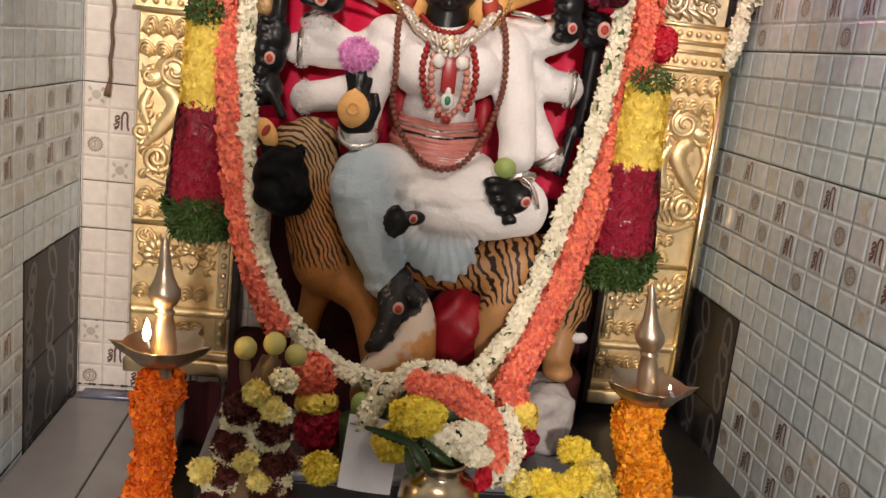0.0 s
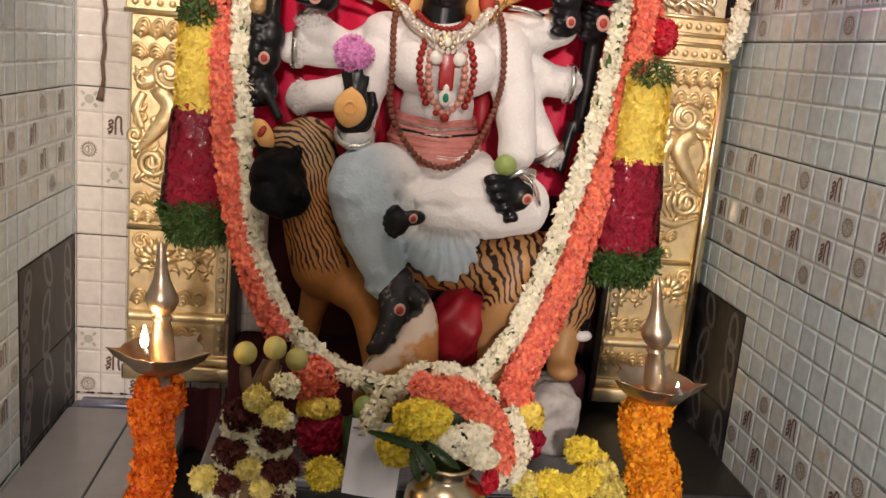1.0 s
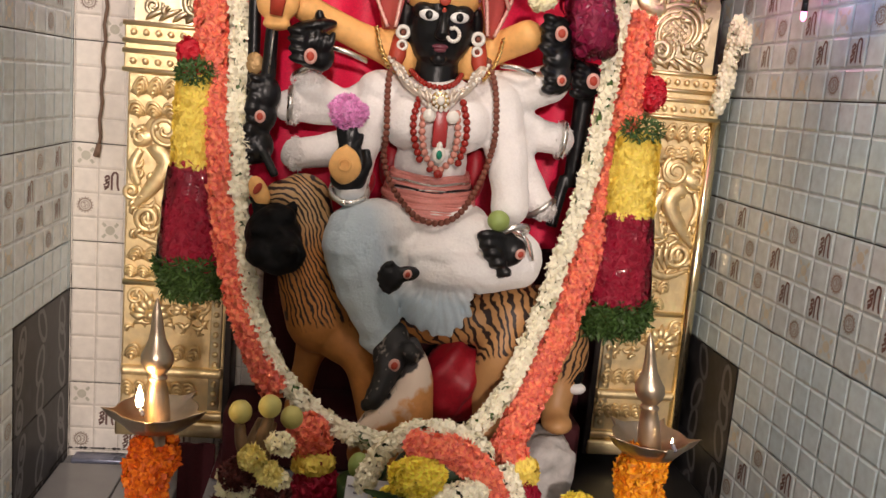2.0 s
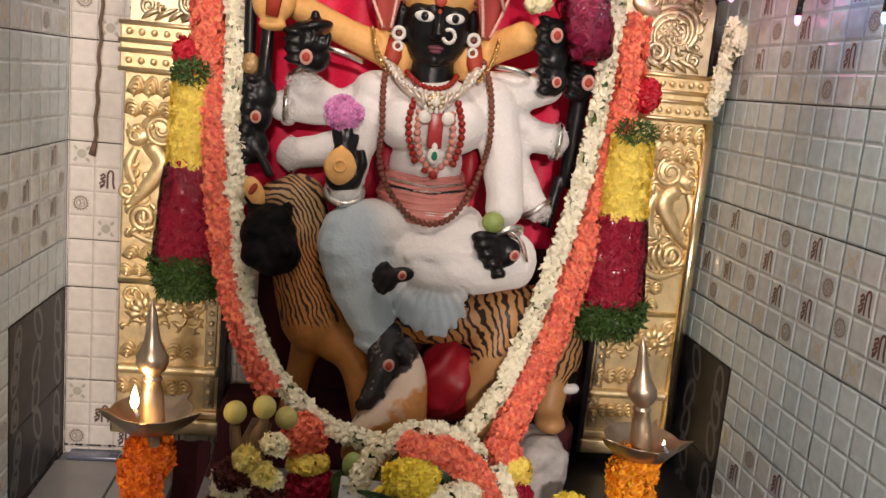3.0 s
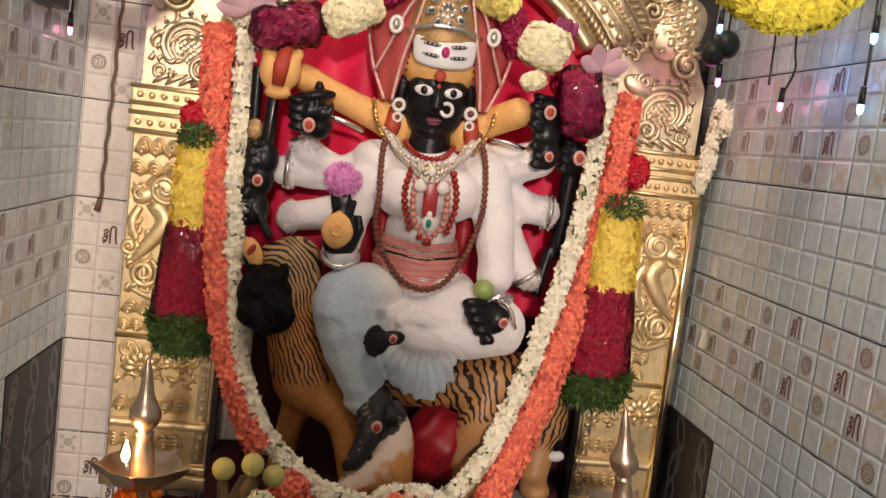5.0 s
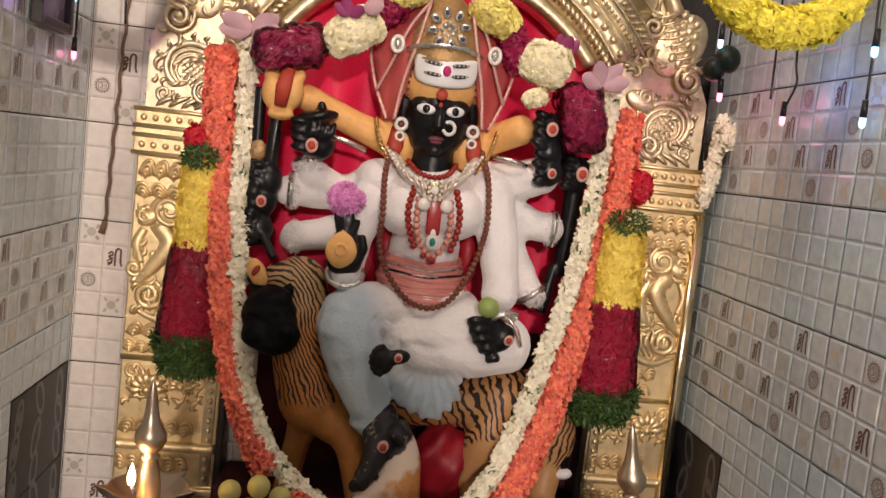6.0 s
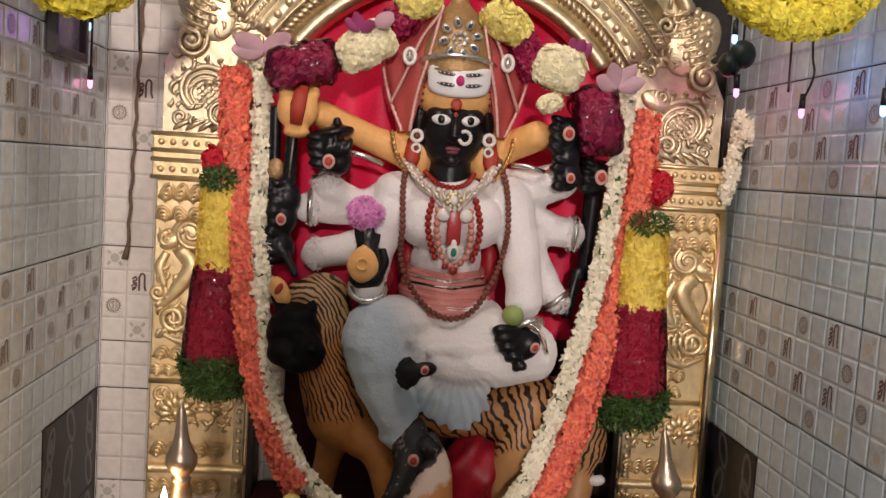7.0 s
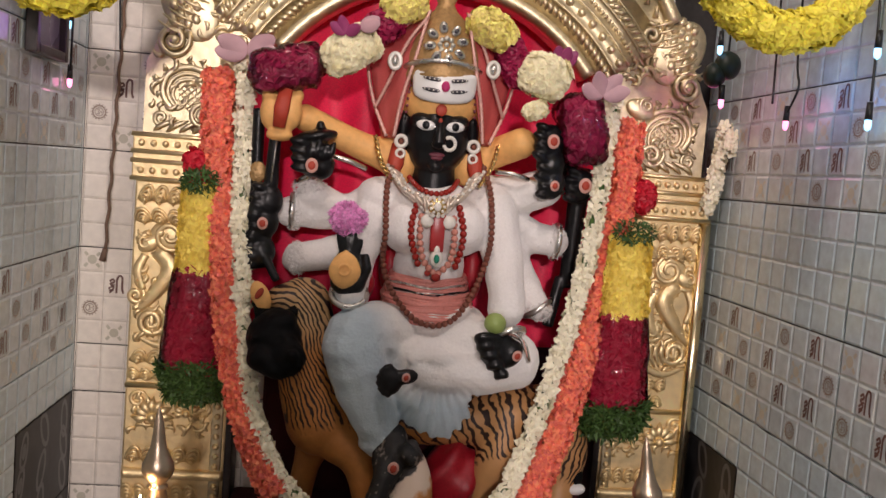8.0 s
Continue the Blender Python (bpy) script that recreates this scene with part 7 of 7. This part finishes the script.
for a, b, width, droop in (((0.002, -0.494, 0.770), (0.092, -0.520, 0.752), 0.0085, 0.007), ((0.070, -0.515, 0.762), (0.108, -0.528, 0.716), 0.0100, 0.004), ((0.088, -0.514, 0.766), (0.140, -0.530, 0.732), 0.0085, 0.003), ((0.066, -0.512, 0.750), (0.082, -0.524, 0.706), 0.0075, 0.0)):
    part("leaf", serrated_leaf(a, b, width, droop), LEAF_DARK, bq)
clump("red_blossoms", "rose", (0.192, -0.500, 0.700), (0.009, 0.010, 0.016), 22, 0.010, ROSE_RED, 99)

for x, s, coral_c, coral_r in ((-0.070, 1, (-0.086, -0.285, 0.764), (0.034, 0.026, 0.036)), (0.276, -1, (0.262, -0.285, 0.748), (0.026, 0.024, 0.026))):
    t = thing("short_tassel", "short tassel of coral, yellow and dark red flowers", "garland", "garland end tassels", at=(x, -0.29, 0.62))
    r = random.Random(7 + s)
    florets("coral_blossoms", "frill", over(coral_c, coral_r, 110, 0.0120, r), ORANGE_FLOWER, t, "", 101 + s)
    florets("yellow_blossoms", "soft", over((x - 0.006 * s, -0.294, 0.722), (0.034, 0.028, 0.020 if s > 0 else 0.026), 90, 0.011, r), YELLOW_FLOWER, t, "", 103 + s)
    florets("red_petals", "rose", over((x, -0.29, 0.676), (0.036, 0.030, 0.042), 130, 0.014, r), MAROON_FLOWER, t, "", 105 + s)
    part("core", ball(bmesh.new(), (x, -0.288, 0.70), (0.030, 0.020, 0.068), seg=14), MAROON_FLOWER, t)

card = thing("paper_card", "white printed paper card leaning on the bouquet pot", "card", at=(0.02, -0.45, 0.62))
bm = bmesh.new()
box(bm, -0.043, 0.043, -0.0006, 0.0006, -0.060, 0.060)
bmesh.ops.subdivide_edges(bm, edges=[e for e in bm.edges if abs(e.verts[0].co.x - e.verts[1].co.x) > 0.05], cuts=6)
for v in bm.verts:
    v.co.y += 3.0 * v.co.x ** 2
TILT = pose(0.017, -0.428, 0.692, -12, 4, -4)
bmesh.ops.transform(bm, matrix=TILT, verts=bm.verts)
part("sheet", bm, PAPER, card, smooth=False)
for k in range(3):
    bm = box(bmesh.new(), -0.040 + 0.01 * k, -0.004 + 0.014 * k, -0.0022, -0.0012, 0.044 - 0.010 * k, 0.047 - 0.010 * k)
    bmesh.ops.transform(bm, matrix=TILT @ pose(0, 0.003, 0), verts=bm.verts)
    part("printed_line", bm, INK, card, smooth=False)
yl = thing("yellow_flower_heap", "heap of loose yellow chrysanthemums on the dais", "flowers", at=(0.35, -0.42, 0.615))
r = random.Random(33)
for k, c in enumerate(((0.262, -0.440, 0.665), (0.300, -0.445, 0.668), (0.338, -0.445, 0.662), (0.368, -0.42, 0.668), (0.395, -0.40, 0.668), (0.372, -0.36, 0.690), (0.392, -0.365, 0.672), (0.32, -0.42, 0.650), (0.405, -0.43, 0.655))):
    florets("blossom", "mum", over(c, (0.021, 0.018, 0.017), 30, 0.0155, r), LEMON_FLOWER if k % 4 else GREENISH_FLOWER, yl, "", 110 + k)
    part("blossom_heart", ball(bmesh.new(), c, (0.017, 0.014, 0.014), seg=12), LEMON_FLOWER, yl)
r = random.Random(34)
loose = thing("loose_blossom", "loose yellow blossom lying on the dais", "flower", at=(-0.06, -0.40, 0.62))
florets("petals", "mum", over((-0.058, -0.40, 0.650), (0.022, 0.020, 0.018), 26, 0.018, r), LEMON_FLOWER, loose, "", 130)
scat = florets("scattered_petals", "jasmine", [((-0.10 + 0.07 * r.random(), -0.345 + 0.09 * r.random(), 0.620 + 0.012 * r.random()), (0, -0.3, 1), 0.009) for _ in range(90)], mat("dry_brown_petals", (0.25, 0.15, 0.12), 0.7, vary=0.2, bump=0, island=0.5), None, "", 131)
tagged(scat, "scattered dry petals lying on the granite dais", "petals", kind="stuff")
for c in ((0.000, -0.33, 0.735), (0.028, -0.335, 0.733)):
    tagged(part("green_fruit", ball(bmesh.new(), c, (0.019, 0.018, 0.023), seg=18), LIME if c[0] < 0.01 else LEAF_DARK), "small green fruit resting beside the bouquet", "fruit", "green fruits")
part_rest = part("fruit_plate", lathe(bmesh.new(), (0.014, -0.332, 0.62), [(0.03, -0.004), (0.045, 0.03), (0.05, 0.09), (0.046, 0.092)], 24), LEAF_DARK)
tagged(part_rest, "dark leaf cup holding the small green fruits", "leaf cup")

# ---- hanging things near the ceiling ----
# Unseen bulb, added as the body of the overhead fill.
bulb = thing("overhead_fill_lamp", "unseen white bulb lamp added overhead as a fill", "lamp", at=(0.12, -0.98, ROOM_Z))
part("base", lathe(bmesh.new(), (0.12, -0.98, ROOM_Z - 0.06), [(0.03, 0.0), (0.045, 0.02), (0.06, 0.05), (0.06, 0.0598)], 24), PLASTER, bulb)
part("globe", ball(bmesh.new(), (0.12, -0.98, ROOM_Z - 0.10), 0.045, seg=24), TUBE_GLOW, bulb)
for c, w, h, tr, seed in (((0.550, -0.50, 1.780), 0.116, 0.130, 0.026, 5), ((-0.490, -0.42, 1.712), 0.092, 0.092, 0.028, 6)):
    t = thing("yellow_flower_ring", "thick ring of yellow chrysanthemums hanging from the ceiling", "garland", "hanging flower rings", at=(c[0], c[1], c[2] + h))
    r = random.Random(seed)
    loop = [(c[0] + w * math.cos(a), c[1], c[2] + h * math.sin(a)) for a in [i * math.pi / 24 for i in range(49)]]
    florets("blossoms", "soft", along(loop, tr * 1.1, 0.0105, 0.0125, r, 22), RING_FLOWER, t, "", 140 + seed)
    part("core", tube(bmesh.new(), loop[:-1], tr * 0.85, 12, True), RING_FLOWER, t)
    part("string", tube(bmesh.new(), [(c[0], c[1], c[2] + h), (c[0], c[1], ROOM_Z)], 0.003, 6), WIRE, t)

ballthing = thing("hanging_fruit", "dark green fruits hung on a wire beside the arch", "fruit", at=(0.60, -0.2, 1.62))
for c, rr in (((0.600, -0.20, 1.640), (0.024, 0.023, 0.026)), ((0.580, -0.195, 1.622), (0.021, 0.021, 0.023))):
    part("fruit", ball(bmesh.new(), c, rr, seg=18), FRUIT_DARK, ballthing)
part("hanging_wire", tube(bmesh.new(), [(0.600, -0.20, 1.66), (0.600, -0.20, ROOM_Z)], 0.002, 6), BLACK_PLASTIC, ballthing)


def led_string(spots, name_at):
    t = thing("led_string", "string of small glowing blue and pink decorative lights on black wire", "string lights", "light strings", at=name_at)
    shine = itertools.cycle((LED_BLUE, LED, LED_BLUE))
    for path, bulbs in spots:
        part("wire", tube(bmesh.new(), curve(path, 16), 0.0022, 6), BLACK_PLASTIC, t)
        for b in bulbs:
            h = part("holder", tube(bmesh.new(), [(b[0], b[1], b[2] + 0.034), (b[0], b[1], b[2] + 0.008)], [0.0045, 0.0055], 10), BLACK_PLASTIC, t)
            part("bulb", lathe(bmesh.new(), b, [(0.001, -0.008), (0.0042, -0.005), (0.005, 0.0), (0.0048, 0.008)], 12), next(shine), h)
    return t


led_string([([(0.583, -0.205, 1.85), (0.582, -0.205, 1.70), (0.590, -0.205, 1.57)], [(0.579, -0.21, 1.664), (0.591, -0.21, 1.570)]),
            ([(0.675, -0.52, 1.85), (0.682, -0.525, 1.66), (0.684, -0.525, 1.56)], [(0.684, -0.527, 1.628), (0.684, -0.524, 1.525)]),
            ([(0.690, -0.19, 1.85), (0.690, -0.20, 1.66), (0.692, -0.20, 1.58)], []),
            ([(0.675, -0.30, 1.85), (0.680, -0.30, 1.65), (0.682, -0.31, 1.60), (0.676, -0.29, 1.555)], [(0.677, -0.288, 1.535)])], (0.65, -0.3, 1.85))
led_string([([(-0.578, -0.06, 1.85), (-0.580, -0.05, 1.65), (-0.584, -0.04, 1.54)], [(-0.586, -0.055, 1.620), (-0.586, -0.035, 1.517)]),
            ([(-0.54, 0.09, 1.85), (-0.535, 0.09, 1.70), (-0.53, 0.09, 1.60)], [])], (-0.58, 0.0, 1.85))

ROPE = mat("brown_hemp_rope", (0.20, 0.125, 0.085), 0.8, vary=0.3, grain=150)
cord = thing("rope", "brown twisted rope hanging down the tiled back wall", "rope", at=(-0.53, 0.105, 1.85))
part("twist", tube(bmesh.new(), [(-0.523 - 0.020 * (i / 39) + 0.002 * math.sin(i * 1.7), 0.100, 1.85 - i * 0.0167) for i in range(40)], 0.0034, 8), ROPE, cord)
part("tassel", tube(bmesh.new(), [(-0.543, 0.100, 1.20), (-0.548, 0.100, 1.175)], [0.005, 0.007], 8), ROPE, cord)

pic = thing("picture_frame", "small dark wooden picture frame hung on the side wall", "picture", at=(-0.585, -0.16, 1.62))
for y0, y1, z0, z1 in ((-0.24, -0.225, 1.55, 1.80), (-0.095, -0.08, 1.55, 1.80), (-0.225, -0.095, 1.55, 1.566), (-0.225, -0.095, 1.784, 1.80)):
    part("rail", box(bmesh.new(), XW + 0.002, XW + 0.022, y0, y1, z0, z1, 0.002), DARK_WOOD, pic, smooth=False)
part("print", box(bmesh.new(), XW + 0.003, XW + 0.010, -0.224, -0.096, 1.567, 1.783), PICTURE, pic, smooth=False)
# ---- wall tiles ----
SQ = 0.05
DECOR = ("f.o.s.", ".s.f.o", "o.s.s.", ".f.o.f")


def tile_mesh(cols, rows, name, material):
    """A ceramic tile pressed into small raised squares; its face looks along +z of its own axes."""
    verts, faces = [], []

    def ring(x0, x1, y0, y1, z):
        k = len(verts)
        verts.extend([(x0, y0, z), (x1, y0, z), (x1, y1, z), (x0, y1, z)])
        return k

    w, h, g = cols * SQ, rows * SQ, 0.0012
    a = ring(g, w - g, g, h - g, -0.006)
    b = ring(g, w - g, g, h - g, -0.0016)
    faces.append((b, b + 1, b + 2, b + 3))
    faces.extend((a + k, a + (k + 1) % 4, b + (k + 1) % 4, b + k) for k in range(4))
    for i in range(cols):
        for j in range(rows):
            x, y = i * SQ, j * SQ
            p = ring(x + 0.0012, x + SQ - 0.0012, y + 0.0012, y + SQ - 0.0012, -0.0015)
            q = ring(x + 0.0046, x + SQ - 0.0046, y + 0.0046, y + SQ - 0.0046, 0.0)
            faces.append((q, q + 1, q + 2, q + 3))
            faces.extend((p + k, p + (k + 1) % 4, q + (k + 1) % 4, q + k) for k in range(4))
    me = bpy.data.meshes.new(name)
    me.from_pydata(verts, [], faces)
    me.update()
    me.materials.append(material)
    me.materials.append(TILE_GROOVE_WARM if material is TILE_BACK else TILE_GROOVE)
    me.polygons[0].material_index = 1
    return me


def stroke(bm, pts, w, index=0, closed=False):
    """A flat printed line along a path, on the tile's face."""
    pts = [Vector((p[0], p[1], 0)) for p in pts]
    n = len(pts)
    sides = []
    for i, p in enumerate(pts):
        a, b = (pts[i - 1], pts[(i + 1) % n]) if closed else (pts[max(i - 1, 0)], pts[min(i + 1, n - 1)])
        d = (b - a).normalized()
        s = Vector((-d.y, d.x, 0)) * w / 2
        sides.append((bm.verts.new(p + s + Vector((0, 0, 0.0004))), bm.verts.new(p - s + Vector((0, 0, 0.0004)))))
    for i in range(n if closed else n - 1):
        (a, b), (c, d) = sides[i], sides[(i + 1) % n]
        bm.faces.new((a, b, d, c)).material_index = index


def ring_pts(cx, cy, r, n=20, ry=None):
    return [(cx + r * math.cos(6.2832 * k / n), cy + (ry or r) * math.sin(6.2832 * k / n)) for k in range(n)]


def motif_sri(bm, x, y):
    """The Devanagari syllable printed on the tile."""
    c = [(p.x, p.y) for p in curve([(x + 0.012, y + 0.032, 0), (x + 0.018, y + 0.037, 0), (x + 0.021, y + 0.031, 0), (x + 0.013, y + 0.027, 0), (x + 0.020, y + 0.022, 0), (x + 0.018, y + 0.015, 0), (x + 0.011, y + 0.013, 0)], 18)]
    stroke(bm, c, 0.0040)
    stroke(bm, [(x + 0.010, y + 0.017), (x + 0.022, y + 0.026)], 0.0034)
    stroke(bm, [(x + 0.012, y + 0.008), (x + 0.020, y + 0.015)], 0.0034)
    stroke(bm, [(x + 0.026, y + 0.008), (x + 0.026, y + 0.037)], 0.0042)
    c = [(p.x, p.y) for p in curve([(x + 0.026, y + 0.036, 0), (x + 0.030, y + 0.044, 0), (x + 0.036, y + 0.042, 0), (x + 0.037, y + 0.034, 0), (x + 0.0372, y + 0.018, 0), (x + 0.040, y + 0.008, 0)], 16)]
    stroke(bm, c, 0.0042)


def motif_ring(bm, x, y):
    cx, cy = x + 0.025, y + 0.025
    stroke(bm, ring_pts(cx, cy, 0.0125), 0.0026, 1, True)
    stroke(bm, ring_pts(cx, cy, 0.0082), 0.0016, 1, True)
    for k in range(16):
        a = k * 0.3927
        stroke(bm, [(cx + 0.0142 * math.cos(a), cy + 0.0142 * math.sin(a)), (cx + 0.0165 * math.cos(a), cy + 0.0165 * math.sin(a))], 0.0022, 1)
    c = [(p.x, p.y) for p in curve([(cx - 0.004, cy + 0.004, 0), (cx, cy + 0.005, 0), (cx - 0.001, cy, 0), (cx + 0.001, cy - 0.004, 0), (cx - 0.004, cy - 0.004, 0)], 10)]
    stroke(bm, c, 0.0018, 1)
    stroke(bm, [(cx + 0.001, cy), (cx + 0.005, cy + 0.001), (cx + 0.005, cy - 0.003)], 0.0016, 1)


def motif_leaf(bm, x, y):
    cx, cy = x + 0.025, y + 0.025
    stroke(bm, ring_pts(cx, cy, 0.005, 10), 0.009, 2, True)
    for sx in (-1, 1):
        for sy in (-1, 1):
            stroke(bm, [(cx + sx * 0.009, cy + sy * 0.008), (cx + sx * 0.015, cy + sy * 0.015)], 0.006, 2)


def print_mesh():
    bm = bmesh.new()
    for j, row in enumerate(DECOR):
        for i, ch in enumerate(row):
            x, y = i * SQ, (3 - j) * SQ
            {"s": motif_sri, "o": motif_ring, "f": motif_leaf}.get(ch, lambda *a: None)(bm, x, y)
    bmesh.ops.recalc_face_normals(bm, faces=bm.faces)
    for f in bm.faces:
        if f.normal.z < 0:
            f.normal_flip()
    me = bpy.data.meshes.new("print")
    bm.to_mesh(me)
    bm.free()
    for m in (PRINT_BROWN, PRINT_RING, PRINT_LEAF):
        me.materials.append(m)
    return me


PRINTS = print_mesh()
meshes = {}


def black_tile(cols, rows):
    """A dark marbled tile with raised oval leaf shapes."""
    bm = box(bmesh.new(), 0.0012, cols * SQ - 0.0012, 0.0012, rows * SQ - 0.0012, -0.006, 0.0002, 0.0008, 1)
    r = random.Random(4)
    for k in range(9):
        cx, cy, a = 0.035 + 0.11 * (k % 3) + r.uniform(-0.012, 0.012), 0.035 + 0.064 * (k // 3) + r.uniform(-0.01, 0.01), r.uniform(0.9, 2.2)
        for rad, wdt in ((0.036, 0.010),) if k % 3 else ((0.032, 0.009), (0.010, 0.010)):
            pts = []
            for j in range(16):
                u = 6.2832 * j / 16
                x, y = rad * math.cos(u), rad * 0.48 * math.sin(u)
                pts.append((min(max(cx + x * math.cos(a) - y * math.sin(a), 0.004), cols * SQ - 0.004), min(max(cy + x * math.sin(a) + y * math.cos(a), 0.004), rows * SQ - 0.004)))
            stroke(bm, pts, wdt, 1, True)
    me = bpy.data.meshes.new("tile")
    bm.to_mesh(me)
    bm.free()
    me.materials.append(TILE_BLACK)
    me.materials.append(TILE_VEIN)
    return me


def lay(wall, face, u, z, cols, rows, kind, tint):
    """Sets one tile on a wall; u is its starting edge along the wall, in the direction that runs left to right for one who faces it."""
    key = (cols, rows, kind, tint)
    if key not in meshes:
        meshes[key] = black_tile(cols, rows) if kind == "black" else tile_mesh(cols, rows, "tile", tint)
    if face == "east":
        m = Matrix(((0, 0, -1, XE), (-1, 0, 0, u), (0, 1, 0, z), (0, 0, 0, 1)))
    elif face == "west":
        m = Matrix(((0, 0, 1, XW), (1, 0, 0, u), (0, 1, 0, z), (0, 0, 0, 1)))
    else:
        m = Matrix(((1, 0, 0, u), (0, 0, -1, YB), (0, 1, 0, z), (0, 0, 0, 1)))
    t = new("tile", meshes[key])
    t.parent = wall
    t.matrix_basis = m
    if kind == "decor":
        p = new("print", PRINTS)
        p.parent = t
        p["label"] = "brown and ochre printed motifs"
    return t


ROWS = [(0.2, "decor"), (0.4, "plain"), (0.6, "decor"), (0.8, "plain"), (1.0, "decor"), (1.2, "plain"), (1.4, "decor"), (1.6, "plain"), (1.8, "decor"), (2.0, "plain"), (2.2, "decor")]
for z, kind in ROWS:
    for k in range(8):
        y_start = 0.10 - 0.3 * k
        tint = TILE_DECOR if kind == "decor" else TILE
        if k == 0 and z == 0.8:
            lay(wall_east, "east", y_start, 0.9, 6, 2, "plain", TILE)
            lay(wall_west, "west", -0.20, 0.9, 6, 2, "plain", TILE)
        elif k == 0 and z < 0.8:
            continue
        else:
            lay(wall_east, "east", y_start, z, 6, 4, kind, tint)
            lay(wall_west, "west", -0.20 - 0.3 * k, z, 6, 4, kind, tint)
for z in (0.7, 0.5, 0.3):
    lay(wall_east, "east", 0.10, z, 6, 4, "black", None)
    lay(wall_west, "west", -0.20, z, 6, 4, "black", None)
for x0 in (-0.596, -0.296, 0.004, 0.304):
    for z, kind in ROWS:
        if z >= 1.0:
            lay(wall_north, "north", x0, z, 6, 4, kind, TILE_BACK)
    lay(wall_north, "north", x0, 0.9, 6, 2, "plain", TILE_BACK)
    lay(wall_north, "north", x0, 0.7, 6, 4, "plain", TILE_BACK)
    lay(wall_north, "north", x0, 0.5, 6, 4, "decor", TILE_BACK)

for wall, x0, x1 in ((wall_west, XW - 0.006, XW - 0.0005), (wall_east, XE + 0.0005, XE + 0.006)):
    for z0, z1, m in ((0.30, 0.4991, TILE_BLACK), (0.5009, 0.6991, TILE_BLACK), (0.7009, 0.8991, TILE_BLACK), (0.9009, 0.9991, TILE), (1.0009, 1.1991, TILE_DECOR), (1.2009, 1.3991, TILE), (1.4009, 1.5991, TILE_DECOR), (1.6009, 1.7991, TILE), (1.8009, 1.9991, TILE_DECOR), (2.0009, 2.1991, TILE)):
        part("tile", box(bmesh.new(), x0, x1, 0.1012, YB - 0.0005, z0, z1), m, wall, smooth=False)

for z0, z1 in ((0.50, 0.8988), (0.9012, 1.1988), (1.2012, 1.3988), (1.4012, 1.5988), (1.6012, 1.7988), (1.8012, 2.3)):
    part("tile", box(bmesh.new(), XW + 0.0002, -0.5958, YB + 0.0004, YB + 0.006, z0, z1), TILE_BACK, wall_north, smooth=False)


# blackened, grimy joints, and one dark line low in the back corner
def grime(wall, a, b, width, seed):
    a, b = Vector(a), Vector(b)
    d = (b - a).normalized()
    out = Vector((-1, 0, 0)) if wall is wall_east else Vector((1, 0, 0)) if wall is wall_west else Vector((0, -1, 0))
    s = d.cross(out)
    bm = bmesh.new()
    n = 40
    rows = []
    for i in range(n + 1):
        p = a.lerp(b, i / n) + out * 0.0007
        w = width * max(0.02, 0.40 + 1.3 * noise.noise((i * 0.45, seed, 0)))
        rows.append((bm.verts.new(p + s * w), bm.verts.new(p - s * w)))
    for (p, q), (r, t) in zip(rows, rows[1:]):
        bm.faces.new((p, q, t, r))
    part("grime_line", bm, GROUT, wall, smooth=False)


grime(wall_north, (-0.596, YB, 0.900), (-0.45, YB, 0.900), 0.0013, 1)
grime(wall_north, (-0.596, YB, 0.700), (-0.45, YB, 0.700), 0.0010, 2)
grime(wall_north, (-0.596, YB, 0.555), (-0.46, YB, 0.555), 0.0037, 3)
grime(wall_north, (-0.5955, YB, 0.54), (-0.5955, YB, 0.98), 0.0010, 4)
grime(wall_west, (XW, -0.200, 0.900), (XW, 0.110, 0.900), 0.0015, 5)
grime(wall_west, (XW, -0.200, 0.560), (XW, -0.200, 0.900), 0.0013, 6)
grime(wall_west, (XW, -0.85, 0.553), (XW, 0.11, 0.553), 0.0045, 7)
grime(wall_west, (XW, -0.500, 1.200), (XW, 0.110, 1.200), 0.0007, 8)
grime(wall_east, (XE, -0.80, 1.000), (XE, 0.05, 1.000), 0.0010, 9)
grime(wall_east, (XE, -0.80, 1.200), (XE, 0.05, 1.200), 0.0009, 10)
grime(wall_east, (XE, -0.80, 0.800), (XE, -0.20, 0.800), 0.0009, 11)
grime(wall_east, (XE, -0.500, 0.850), (XE, -0.500, 1.420), 0.0008, 12)
grime(wall_east, (XE, -0.200, 0.900), (XE, 0.05, 0.900), 0.0014, 13)
grime(wall_east, (XE, -0.200, 0.620), (XE, -0.200, 0.900), 0.0013, 14)
grime(wall_east, (XE, -0.80, 1.400), (XE, 0.05, 1.400), 0.0007, 15)
grime(wall_east, (XE, -0.80, 1.600), (XE, 0.05, 1.600), 0.0007, 16)
